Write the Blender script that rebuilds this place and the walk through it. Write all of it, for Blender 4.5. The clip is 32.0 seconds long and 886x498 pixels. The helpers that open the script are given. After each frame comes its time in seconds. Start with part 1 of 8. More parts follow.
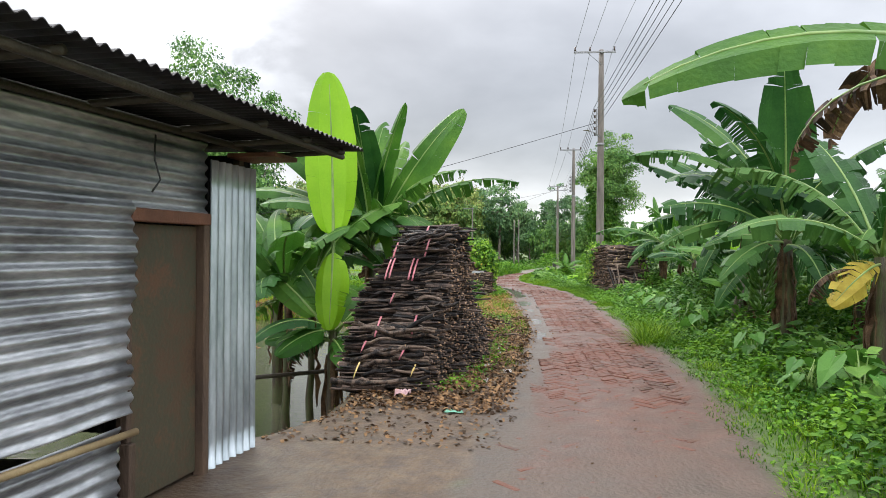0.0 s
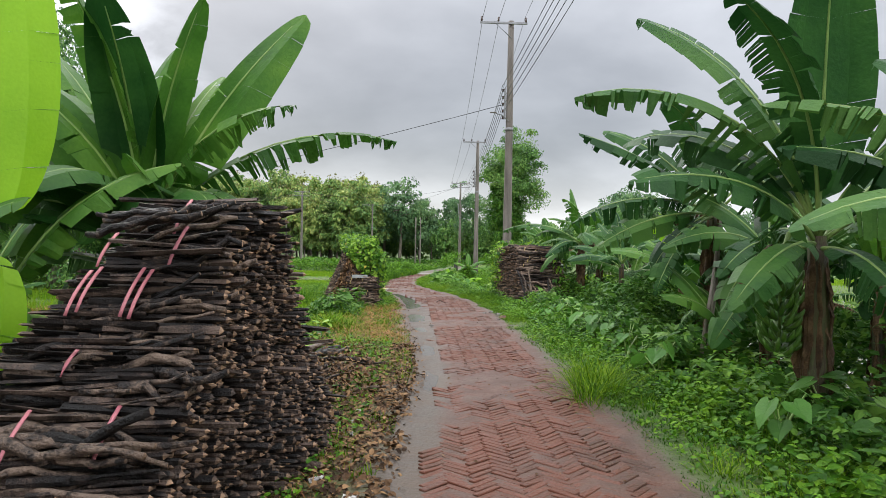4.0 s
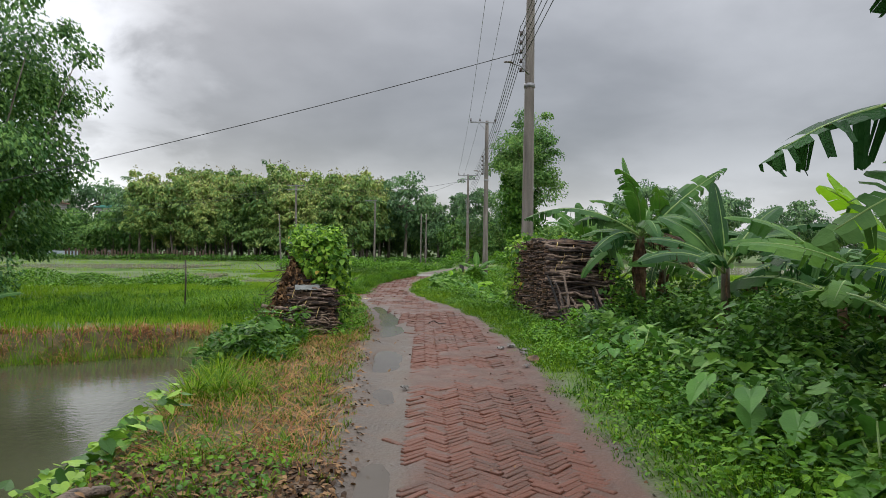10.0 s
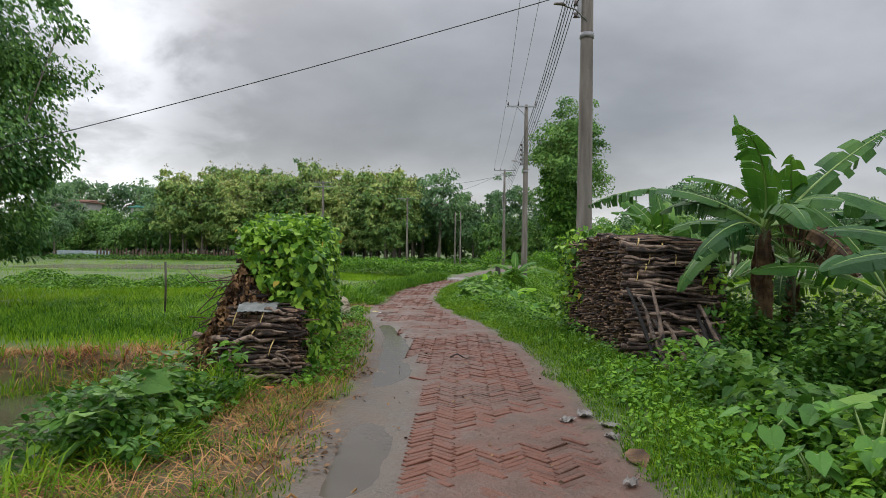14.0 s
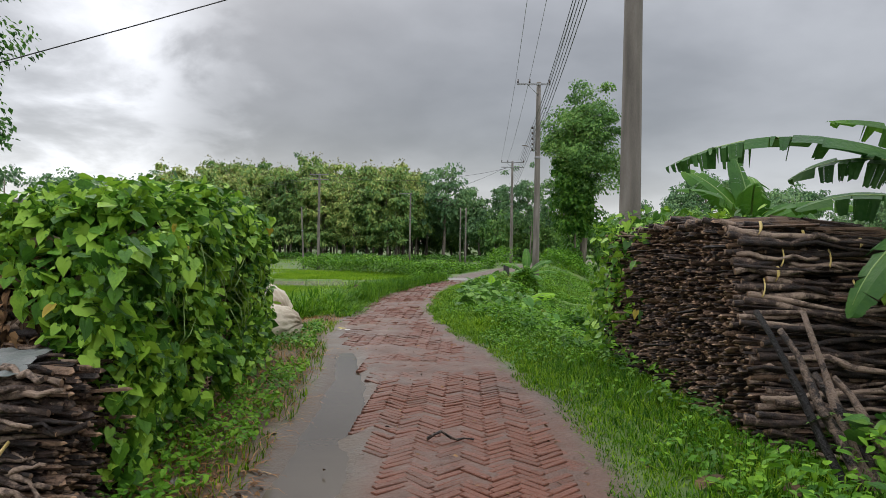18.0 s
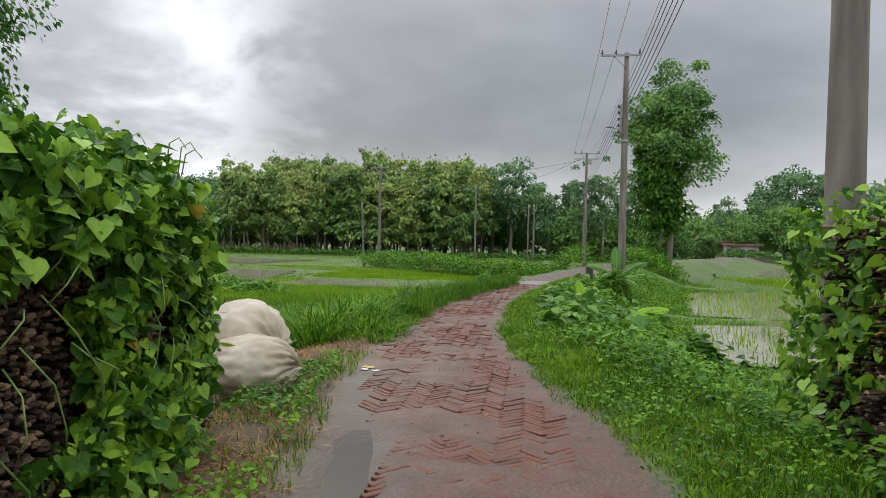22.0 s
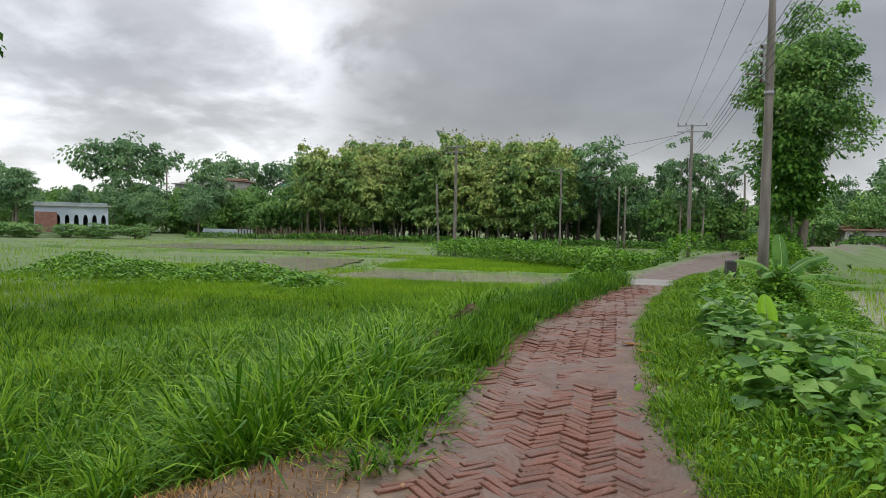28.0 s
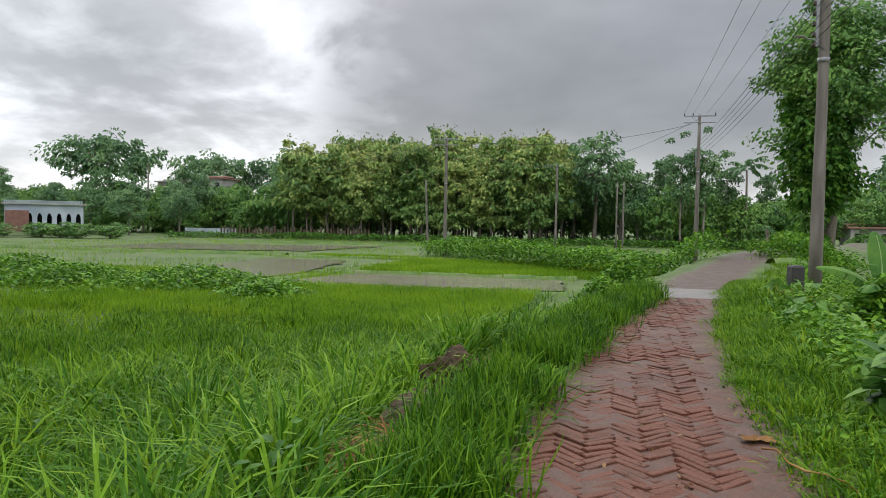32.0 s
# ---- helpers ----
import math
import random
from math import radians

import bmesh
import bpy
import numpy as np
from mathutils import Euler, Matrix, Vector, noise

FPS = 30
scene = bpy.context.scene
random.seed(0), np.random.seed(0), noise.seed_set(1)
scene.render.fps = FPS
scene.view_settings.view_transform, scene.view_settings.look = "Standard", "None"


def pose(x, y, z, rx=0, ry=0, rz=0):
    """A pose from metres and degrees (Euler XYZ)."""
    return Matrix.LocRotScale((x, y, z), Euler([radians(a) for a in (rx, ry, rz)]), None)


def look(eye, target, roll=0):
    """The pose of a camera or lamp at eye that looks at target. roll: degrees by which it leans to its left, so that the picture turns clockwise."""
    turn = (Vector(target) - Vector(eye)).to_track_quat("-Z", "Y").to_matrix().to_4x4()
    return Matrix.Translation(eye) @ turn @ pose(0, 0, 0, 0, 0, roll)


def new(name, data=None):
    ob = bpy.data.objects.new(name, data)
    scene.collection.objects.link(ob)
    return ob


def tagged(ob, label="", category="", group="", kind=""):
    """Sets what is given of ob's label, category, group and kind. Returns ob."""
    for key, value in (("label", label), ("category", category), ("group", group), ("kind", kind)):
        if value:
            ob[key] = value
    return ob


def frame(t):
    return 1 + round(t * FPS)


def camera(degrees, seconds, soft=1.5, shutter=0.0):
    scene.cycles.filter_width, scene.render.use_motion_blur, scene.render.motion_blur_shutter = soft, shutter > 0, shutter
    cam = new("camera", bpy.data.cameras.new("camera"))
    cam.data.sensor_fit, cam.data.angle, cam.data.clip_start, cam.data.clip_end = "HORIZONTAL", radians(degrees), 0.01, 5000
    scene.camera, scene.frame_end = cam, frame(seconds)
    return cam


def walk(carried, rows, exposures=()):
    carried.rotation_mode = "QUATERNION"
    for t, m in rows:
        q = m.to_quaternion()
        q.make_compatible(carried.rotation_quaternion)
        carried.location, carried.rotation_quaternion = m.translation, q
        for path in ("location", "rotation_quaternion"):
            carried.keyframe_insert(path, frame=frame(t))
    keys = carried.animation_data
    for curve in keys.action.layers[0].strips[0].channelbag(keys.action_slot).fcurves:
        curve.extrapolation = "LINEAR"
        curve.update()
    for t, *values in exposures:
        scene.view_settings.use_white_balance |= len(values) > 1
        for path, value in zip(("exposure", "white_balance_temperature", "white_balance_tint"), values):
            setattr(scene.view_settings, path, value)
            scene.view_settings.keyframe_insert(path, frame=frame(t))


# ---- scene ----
cam = camera(68.1, 32.0, soft=0.7)
EXPOSURES = [(0, 0.75), (1, 0.6), (2, 0.58), (4, 0.5), (8, 0.12), (14, 0.0), (32, 0.0)]
PATH = [
    (0, (-0.085, 0.36, 1.569), (-0.292, 2.349, 1.569), 0.4),
    (0.5, (-0.043, 0.97, 1.59), (-0.233, 2.961, 1.586), 0.8),
    (1, (-0.018, 1.553, 1.578), (-0.186, 3.546, 1.574), 1.0),
    (1.5, (0.089, 2.074, 1.556), (-0.056, 4.068, 1.552), 0.9),
    (2, (0.113, 2.625, 1.555), (-0.006, 4.622, 1.551), 1.0),
    (2.5, (0.145, 3.15, 1.564), (0.041, 5.147, 1.561), 1.0),
    (3, (0.156, 3.666, 1.611), (0.104, 5.665, 1.608), 1.2),
    (3.5, (0.182, 4.166, 1.611), (0.205, 6.166, 1.61), 1.2),
    (4, (0.25, 4.686, 1.593), (0.337, 6.684, 1.592), 1.1),
    (4.5, (0.29, 5.232, 1.556), (0.401, 7.229, 1.556), 1.1),
    (6.5, (0.574, 7.22, 1.563), (0.677, 9.217, 1.559), 0.8),
    (7, (0.635, 7.783, 1.574), (0.729, 9.781, 1.571), 0.8),
    (7.5, (0.689, 8.318, 1.574), (0.773, 10.316, 1.572), 0.8),
    (8, (0.669, 8.835, 1.561), (0.745, 10.833, 1.558), 0.9),
    (8.5, (0.733, 9.345, 1.556), (0.802, 11.344, 1.552), 0.8),
    (9, (0.726, 9.874, 1.537), (0.79, 11.873, 1.532), 0.9),
    (9.5, (0.757, 10.37, 1.53), (0.819, 12.369, 1.525), 0.7),
    (10, (0.803, 10.888, 1.548), (0.863, 12.887, 1.541), 0.8),
    (10.5, (0.84, 11.407, 1.559), (0.892, 13.406, 1.552), 0.9),
    (11, (0.881, 11.952, 1.555), (0.924, 13.952, 1.548), 0.8),
    (11.5, (0.879, 12.473, 1.554), (0.902, 14.473, 1.545), 0.8),
    (12, (0.906, 13.006, 1.552), (0.911, 15.006, 1.545), 0.8),
    (12.5, (0.922, 13.509, 1.55), (0.908, 15.509, 1.541), 0.9),
    (13, (0.962, 14.026, 1.533), (0.935, 16.026, 1.526), 0.8),
    (13.5, (0.991, 14.544, 1.534), (0.951, 16.544, 1.527), 0.8),
    (14, (1.032, 15.081, 1.519), (0.983, 17.08, 1.511), 0.8),
    (14.5, (1.034, 15.608, 1.517), (0.982, 17.607, 1.51), 0.9),
    (16.5, (1.138, 17.721, 1.46), (1.077, 19.721, 1.451), 1.0),
    (17, (1.157, 18.166, 1.456), (1.093, 20.165, 1.441), 1.1),
    (17.5, (1.165, 18.619, 1.455), (1.1, 20.617, 1.439), 0.9),
    (18, (1.185, 19.119, 1.45), (1.117, 21.118, 1.434), 0.9),
    (18.5, (1.172, 19.618, 1.436), (1.1, 21.617, 1.418), 0.9),
    (19, (1.159, 20.147, 1.43), (1.076, 22.145, 1.414), 1.1),
    (19.5, (1.155, 20.552, 1.459), (1.013, 22.547, 1.439), 1.1),
    (20, (1.152, 21.017, 1.453), (0.966, 23.008, 1.429), 1.2),
    (20.5, (1.09, 21.515, 1.44), (0.866, 23.502, 1.414), 1.2),
    (21, (1.031, 22.009, 1.429), (0.786, 23.993, 1.403), 1.3),
    (21.5, (0.962, 22.495, 1.425), (0.705, 24.478, 1.4), 1.4),
    (22, (0.877, 22.981, 1.422), (0.611, 24.963, 1.395), 1.3),
    (22.5, (0.836, 23.441, 1.423), (0.557, 25.421, 1.395), 1.3),
    (23, (0.78, 23.909, 1.41), (0.491, 25.888, 1.381), 1.3),
    (23.5, (0.757, 24.409, 1.405), (0.464, 26.387, 1.375), 1.2),
    (24, (0.707, 24.847, 1.419), (0.407, 26.824, 1.388), 1.2),
    (24.5, (0.652, 25.287, 1.43), (0.347, 27.263, 1.396), 1.2),
    (25, (0.56, 25.741, 1.424), (0.243, 27.716, 1.389), 1.1),
    (25.5, (0.459, 26.159, 1.439), (0.116, 28.129, 1.399), 1.0),
    (26, (0.379, 26.657, 1.412), (-0.001, 28.62, 1.368), 1.1),
    (26.5, (0.295, 27.08, 1.402), (-0.146, 29.03, 1.353), 1.0),
    (28.5, (0.035, 28.804, 1.387), (-0.478, 30.736, 1.308), 1.1),
    (29, (-0.077, 29.251, 1.381), (-0.595, 31.181, 1.301), 1.1),
    (29.5, (-0.18, 29.685, 1.376), (-0.7, 31.614, 1.296), 1.1),
    (30, (-0.279, 30.14, 1.345), (-0.801, 32.069, 1.268), 1.0),
    (30.5, (-0.342, 30.65, 1.342), (-0.863, 32.58, 1.265), 1.1),
    (31, (-0.444, 31.056, 1.332), (-0.964, 32.986, 1.258), 1.1),
    (31.5, (-0.521, 31.514, 1.335), (-1.024, 33.449, 1.262), 1.1),
    (32, (-0.61, 31.999, 1.331), (-1.096, 33.938, 1.254), 1.0),
]
walk(cam, [(t, look(e, g, r)) for t, e, g, r in PATH], EXPOSURES)

# ---- world: overcast sky, brighter where the cloud is thin to the left, and a wide weak sun ----
SUN_AZ, SUN_EL = radians(-24), radians(38)
world = bpy.data.worlds.new("overcast")
scene.world = world
world.use_nodes = True
wn, wl = world.node_tree.nodes, world.node_tree.links
bg = wn["Background"]


def wmath(op, a, b=None, c=None, clamp=False):
    n = wn.new("ShaderNodeMath")
    n.operation, n.use_clamp = op, clamp
    for i, v in enumerate((a, b, c)):
        if v is None:
            continue
        if isinstance(v, (int, float)):
            n.inputs[i].default_value = v
        else:
            wl.new(v, n.inputs[i])
    return n.outputs[0]


def wrange(v, a, b, c, d, kind="SMOOTHSTEP"):
    n = wn.new("ShaderNodeMapRange")
    n.interpolation_type = kind
    wl.new(v, n.inputs[0])
    for i, q in enumerate((a, b, c, d)):
        n.inputs[1 + i].default_value = q
    return n.outputs[0]


sky = wn.new("ShaderNodeTexSky")
sky.sky_type, sky.sun_disc = "NISHITA", False
sky.sun_elevation, sky.sun_rotation = SUN_EL, SUN_AZ
coord = wn.new("ShaderNodeTexCoord")
sep = wn.new("ShaderNodeSeparateXYZ")
wl.new(coord.outputs["Generated"], sep.inputs[0])
up = wmath("MAXIMUM", sep.outputs[2], 0.0)
flat = wmath("ADD", up, 0.30)
comb = wn.new("ShaderNodeCombineXYZ")
wl.new(wmath("DIVIDE", sep.outputs[0], flat), comb.inputs[0])
wl.new(wmath("DIVIDE", sep.outputs[1], flat), comb.inputs[1])
cn = wn.new("ShaderNodeTexNoise")
cn.inputs["Scale"].default_value, cn.inputs["Detail"].default_value, cn.inputs["Roughness"].default_value = 1.5, 7, 0.5
cn.inputs["Distortion"].default_value = 0.1
wl.new(comb.outputs[0], cn.inputs["Vector"])
cloud = wrange(cn.outputs[0], 0.34, 0.68, 0.0, 1.0)
# thin bright cloud towards the north-west, with a ragged edge against the dark deck
cn2 = wn.new("ShaderNodeTexNoise")
cn2.inputs["Scale"].default_value, cn2.inputs["Detail"].default_value, cn2.inputs["Roughness"].default_value = 2.3, 7, 0.55
cn2.inputs["Distortion"].default_value = 0.25
wl.new(comb.outputs[0], cn2.inputs["Vector"])
rift = wrange(cn2.outputs[0], 0.40, 0.66, 0.0, 1.0)
bearing = wmath("ARCTAN2", sep.outputs[0], sep.outputs[1])
bearing = wmath("ADD", bearing, wmath("MULTIPLY", wmath("SUBTRACT", cn2.outputs[0], 0.5), 0.5))
bearing = wmath("SUBTRACT", bearing, wmath("MULTIPLY", up, 0.22))
thin = wmath("MULTIPLY", wrange(bearing, -0.36, -0.50, 0.0, 1.0), wrange(up, 0.18, 0.55, 1.0, 0.5))
thin = wmath("MULTIPLY", thin, wrange(bearing, -2.4, -1.5, 0.3, 1.0))
# unseen southern sky, brightness added to light the wood's near faces
south = wrange(sep.outputs[1], 0.1, -0.8, 0.0, 0.65)
east = wrange(sep.outputs[0], 0.05, 0.55, 0.0, 0.12)
# the deck is three times as bright overhead as low down
low = wrange(up, 0.0, 0.16, 1.0, 0.0)
deck = wrange(up, 0.20, 0.85, 0.25, 1.50)
value = wmath("ADD", wmath("ADD", deck, wmath("ADD", east, south)), wmath("MULTIPLY", low, 0.34))
value = wmath("ADD", value, wmath("MULTIPLY", wmath("MULTIPLY_ADD", rift, 0.46, 0.20), thin))
value = wmath("MULTIPLY", value, wmath("MULTIPLY_ADD", cloud, 0.40, 0.83))
tone = wn.new("ShaderNodeVectorMath")
tone.operation = "SCALE"
tone.inputs[0].default_value = (0.965, 0.985, 1.04)
wl.new(value, tone.inputs["Scale"])
cover = wn.new("ShaderNodeMix")
cover.data_type = "RGBA"
cover.inputs[0].default_value = 0.985
wl.new(sky.outputs[0], cover.inputs[6])
wl.new(tone.outputs[0], cover.inputs[7])
wl.new(cover.outputs[2], bg.inputs[0])
bg.inputs[1].default_value = 1.0

sun_data = bpy.data.lights.new("sun", "SUN")
sun_data.energy, sun_data.angle, sun_data.color = 0.8, radians(30), (1.0, 0.97, 0.92)
sun_ob = new("sun", sun_data)
sun_ob.matrix_world = look((0, 0, 60), (-60 * math.sin(SUN_AZ) / math.tan(SUN_EL), -60 * math.cos(SUN_AZ) / math.tan(SUN_EL), 0))

# ---- materials ----
def mat(name, cols, scale=4.0, rough=0.6, rough2=None, metal=0.0, bump=0.2, bscale=60.0, fine=0.25, vary=0.0, rand="", see=0.0, spec=0.5, stretch=(1, 1, 1), coat=0.0):
    """A surface from two or more colours by noise in the world, with a second finer grain, relief and uneven gloss.
    rand: 'object' or 'island' varies each piece by vary; see: light through a leaf."""
    if see:
        spec, rough, rough2 = min(spec, 0.34), rough + 0.04, (rough2 or rough) + 0.04
    m = bpy.data.materials.new(name)
    m.use_nodes = True
    n, l = m.node_tree.nodes, m.node_tree.links
    p = n["Principled BSDF"]
    geo = n.new("ShaderNodeNewGeometry")
    mp = n.new("ShaderNodeMapping")
    mp.inputs["Scale"].default_value = stretch
    l.new(geo.outputs["Position"], mp.inputs[0])
    n1, n2 = n.new("ShaderNodeTexNoise"), n.new("ShaderNodeTexNoise")
    n1.inputs["Scale"].default_value, n1.inputs["Detail"].default_value = scale, 5
    n2.inputs["Scale"].default_value, n2.inputs["Detail"].default_value = bscale, 4
    l.new(mp.outputs[0], n1.inputs["Vector"])
    l.new(mp.outputs[0], n2.inputs["Vector"])
    fac = n.new("ShaderNodeMath")
    fac.operation = "MULTIPLY_ADD"
    l.new(n2.outputs[0], fac.inputs[0])
    fac.inputs[1].default_value = fine
    sub = n.new("ShaderNodeMath")
    sub.operation = "SUBTRACT"
    l.new(n1.outputs[0], sub.inputs[0])
    sub.inputs[1].default_value = fine / 2
    l.new(sub.outputs[0], fac.inputs[2])
    out = fac.outputs[0]
    if rand:
        src = n.new("ShaderNodeObjectInfo").outputs["Random"] if rand == "object" else geo.outputs["Random Per Island"]
        add = n.new("ShaderNodeMath")
        add.operation = "MULTIPLY_ADD"
        l.new(src, add.inputs[0])
        add.inputs[1].default_value = vary
        s2 = n.new("ShaderNodeMath")
        s2.operation = "SUBTRACT"
        l.new(out, s2.inputs[0])
        s2.inputs[1].default_value = vary / 2
        l.new(s2.outputs[0], add.inputs[2])
        out = add.outputs[0]
    ramp = n.new("ShaderNodeValToRGB")
    els = ramp.color_ramp.elements
    k = len(cols)
    for i, c in enumerate(cols):
        at = 0.28 + 0.44 * i / max(1, k - 1)
        e = els[i] if i < 2 else els.new(at)
        e.position, e.color = at, (*c, 1)
    l.new(out, ramp.inputs[0])
    l.new(ramp.outputs[0], p.inputs["Base Color"])
    p.inputs["Metallic"].default_value = metal
    p.inputs["Specular IOR Level"].default_value = spec
    p.inputs["Coat Weight"].default_value = coat
    rr = n.new("ShaderNodeMapRange")
    rr.inputs[1].default_value, rr.inputs[2].default_value = 0.3, 0.7
    rr.inputs[3].default_value, rr.inputs[4].default_value = rough, rough if rough2 is None else rough2
    l.new(n1.outputs[0], rr.inputs[0])
    l.new(rr.outputs[0], p.inputs["Roughness"])
    if bump:
        b = n.new("ShaderNodeBump")
        b.inputs["Strength"].default_value, b.inputs["Distance"].default_value = bump, 0.02
        l.new(n2.outputs[0], b.inputs["Height"])
        l.new(b.outputs[0], p.inputs["Normal"])
    if see:
        t = n.new("ShaderNodeBsdfTranslucent")
        l.new(ramp.outputs[0], t.inputs[0])
        mix = n.new("ShaderNodeMixShader")
        mix.inputs[0].default_value = see
        l.new(p.outputs[0], mix.inputs[1])
        l.new(t.outputs[0], mix.inputs[2])
        l.new(mix.outputs[0], n["Material Output"].inputs[0])
    return m


def water(name, base, rough, waves):
    m = mat(name, [base, tuple(c * 1.5 for c in base)], 0.6, rough, rough, bump=0, fine=0.1)
    n, l = m.node_tree.nodes, m.node_tree.links
    p = n["Principled BSDF"]
    p.inputs["IOR"].default_value = 1.33
    geo = n.new("ShaderNodeNewGeometry")
    vo = n.new("ShaderNodeTexVoronoi")
    vo.inputs["Scale"].default_value = 9
    w = n.new("ShaderNodeTexNoise")
    w.inputs["Scale"].default_value, w.inputs["Detail"].default_value = 7, 4
    l.new(geo.outputs["Position"], vo.inputs["Vector"])
    l.new(geo.outputs["Position"], w.inputs["Vector"])
    s = n.new("ShaderNodeMath")
    s.operation = "MULTIPLY_ADD"
    l.new(vo.outputs["Distance"], s.inputs[0])
    s.inputs[1].default_value = 0.25
    l.new(w.outputs[0], s.inputs[2])
    b = n.new("ShaderNodeBump")
    b.inputs["Strength"].default_value, b.inputs["Distance"].default_value = waves, 0.02
    l.new(s.outputs[0], b.inputs["Height"])
    l.new(b.outputs[0], p.inputs["Normal"])
    return m


M = {}
M["bark"] = mat("wet_stick_bark", [(0.005, 0.004, 0.0035), (0.017, 0.0115, 0.009), (0.17, 0.12, 0.088)], 16, 0.38, 0.65, spec=0.3, bump=0.9, bscale=70, vary=0.5, rand="object", fine=0.4)
M["bark_i"] = mat("wet_stick_bark_joined", [(0.005, 0.004, 0.0035), (0.016, 0.011, 0.009), (0.11, 0.076, 0.058)], 9, 0.45, 0.75, spec=0.3, bump=0.7, bscale=90, vary=0.45, rand="island", fine=0.4)
M["bark_r"] = mat("brown_stick_bark", [(0.014, 0.009, 0.007), (0.058, 0.037, 0.027), (0.29, 0.21, 0.155)], 14, 0.5, 0.8, spec=0.35, bump=0.8, bscale=70, vary=0.5, rand="object", fine=0.4)
M["bark_ri"] = mat("brown_stick_bark_joined", [(0.010, 0.006, 0.0045), (0.040, 0.023, 0.016), (0.18, 0.112, 0.072)], 9, 0.55, 0.8, spec=0.35, bump=0.7, bscale=90, vary=0.5, rand="island", fine=0.4)
M["cut"] = mat("cut_wood_end", [(0.028, 0.017, 0.011), (0.10, 0.06, 0.036), (0.31, 0.19, 0.11)], 14, 0.7, vary=0.5, rand="island", bump=0.3)
M["trunk"] = mat("tree_bark", [(0.07, 0.055, 0.042), (0.17, 0.14, 0.11), (0.27, 0.24, 0.2)], 3, 0.8, bump=0.6, bscale=30, stretch=(1, 1, 0.25))
M["pseudo"] = mat("banana_stem", [(0.02, 0.016, 0.010), (0.065, 0.045, 0.022), (0.08, 0.10, 0.032), (0.12, 0.08, 0.042)], 5, 0.5, 0.7, bump=0.5, bscale=50, stretch=(2, 2, 0.3), fine=0.4)
M["dry"] = mat("dry_banana_leaf", [(0.025, 0.015, 0.009), (0.09, 0.05, 0.026), (0.22, 0.135, 0.07)], 6, 0.75, bump=0.5, vary=0.3, rand="island", see=0.15)
M["banana"] = mat("banana_leaf", [(0.026, 0.098, 0.010), (0.058, 0.165, 0.018), (0.115, 0.25, 0.028)], 1.6, 0.38, 0.55, spec=0.28, bump=0.35, bscale=30, vary=0.3, rand="object", see=0.30, fine=0.2)
M["banana_dark"] = mat("banana_leaf_dark", [(0.013, 0.060, 0.012), (0.032, 0.108, 0.020), (0.072, 0.17, 0.030)], 1.6, 0.36, 0.52, spec=0.26, bump=0.35, bscale=30, vary=0.35, rand="object", see=0.22, fine=0.2)
M["banana_new"] = mat("young_banana_leaf", [(0.20, 0.42, 0.012), (0.30, 0.56, 0.025)], 1.5, 0.35, 0.5, bump=0.2, bscale=45, see=0.45)
M["midrib"] = mat("banana_midrib", [(0.12, 0.22, 0.05), (0.26, 0.36, 0.10)], 4, 0.4, bump=0.1)
M["fruit"] = mat("green_banana_fruit", [(0.05, 0.13, 0.015), (0.11, 0.23, 0.03)], 9, 0.4, bump=0.1, vary=0.3, rand="object")
M["vine"] = mat("vine_leaf", [(0.0688, 0.178, 0.0141), (0.15, 0.32, 0.0238), (0.262, 0.451, 0.0415)], 2.5, 0.38, 0.55, bump=0.25, bscale=70, vary=0.5, rand="object", see=0.28)
M["vine_i"] = mat("vine_leaf_joined", [(0.0386, 0.12, 0.0121), (0.11, 0.264, 0.0219), (0.271, 0.457, 0.0426)], 2.5, 0.38, 0.55, bump=0.25, bscale=70, vary=0.75, rand="island", see=0.28)
M["vine_stem"] = mat("dead_vine_stem", [(0.03, 0.018, 0.012), (0.09, 0.055, 0.03)], 8, 0.8, bump=0.4)
M["weed"] = mat("weed_leaf", [(0.0454, 0.142, 0.00855), (0.096, 0.242, 0.0142), (0.181, 0.357, 0.0226)], 1.2, 0.42, 0.6, bump=0.1, spec=0.24, vary=0.5, rand="island", see=0.28)
M["weed_dark"] = mat("bank_weed_leaf", [(0.0274, 0.0942, 0.01), (0.0593, 0.169, 0.0173), (0.123, 0.253, 0.026)], 1.2, 0.42, 0.6, bump=0.1, spec=0.24, vary=0.5, rand="island", see=0.25)
M["taro"] = mat("taro_leaf", [(0.0575, 0.172, 0.023), (0.115, 0.287, 0.0403)], 3, 0.4, 0.55, bump=0.2, vary=0.4, rand="object", see=0.28)
M["taro_i"] = mat("gourd_leaf", [(0.0518, 0.142, 0.0228), (0.104, 0.238, 0.0363), (0.176, 0.324, 0.0518)], 2, 0.4, 0.55, bump=0.2, vary=0.5, rand="island", see=0.28)
M["grass"] = mat("grass_blade", [(0.0559, 0.146, 0.00552), (0.116, 0.24, 0.00882), (0.219, 0.348, 0.0166)], 0.7, 0.5, 0.6, bump=0, spec=0.14, vary=0.75, rand="island", see=0.3)
M["grass_tall"] = mat("tall_grass_blade", [(0.0406, 0.131, 0.00586), (0.091, 0.223, 0.00936), (0.183, 0.342, 0.0188)], 0.5, 0.45, 0.6, bump=0, spec=0.14, vary=0.75, rand="island", see=0.3)
M["rice"] = mat("rice_blade", [(0.102, 0.222, 0.00864), (0.167, 0.314, 0.013), (0.251, 0.385, 0.0216)], 0.3, 0.5, 0.6, bump=0, spec=0.14, vary=0.35, rand="island", see=0.35)
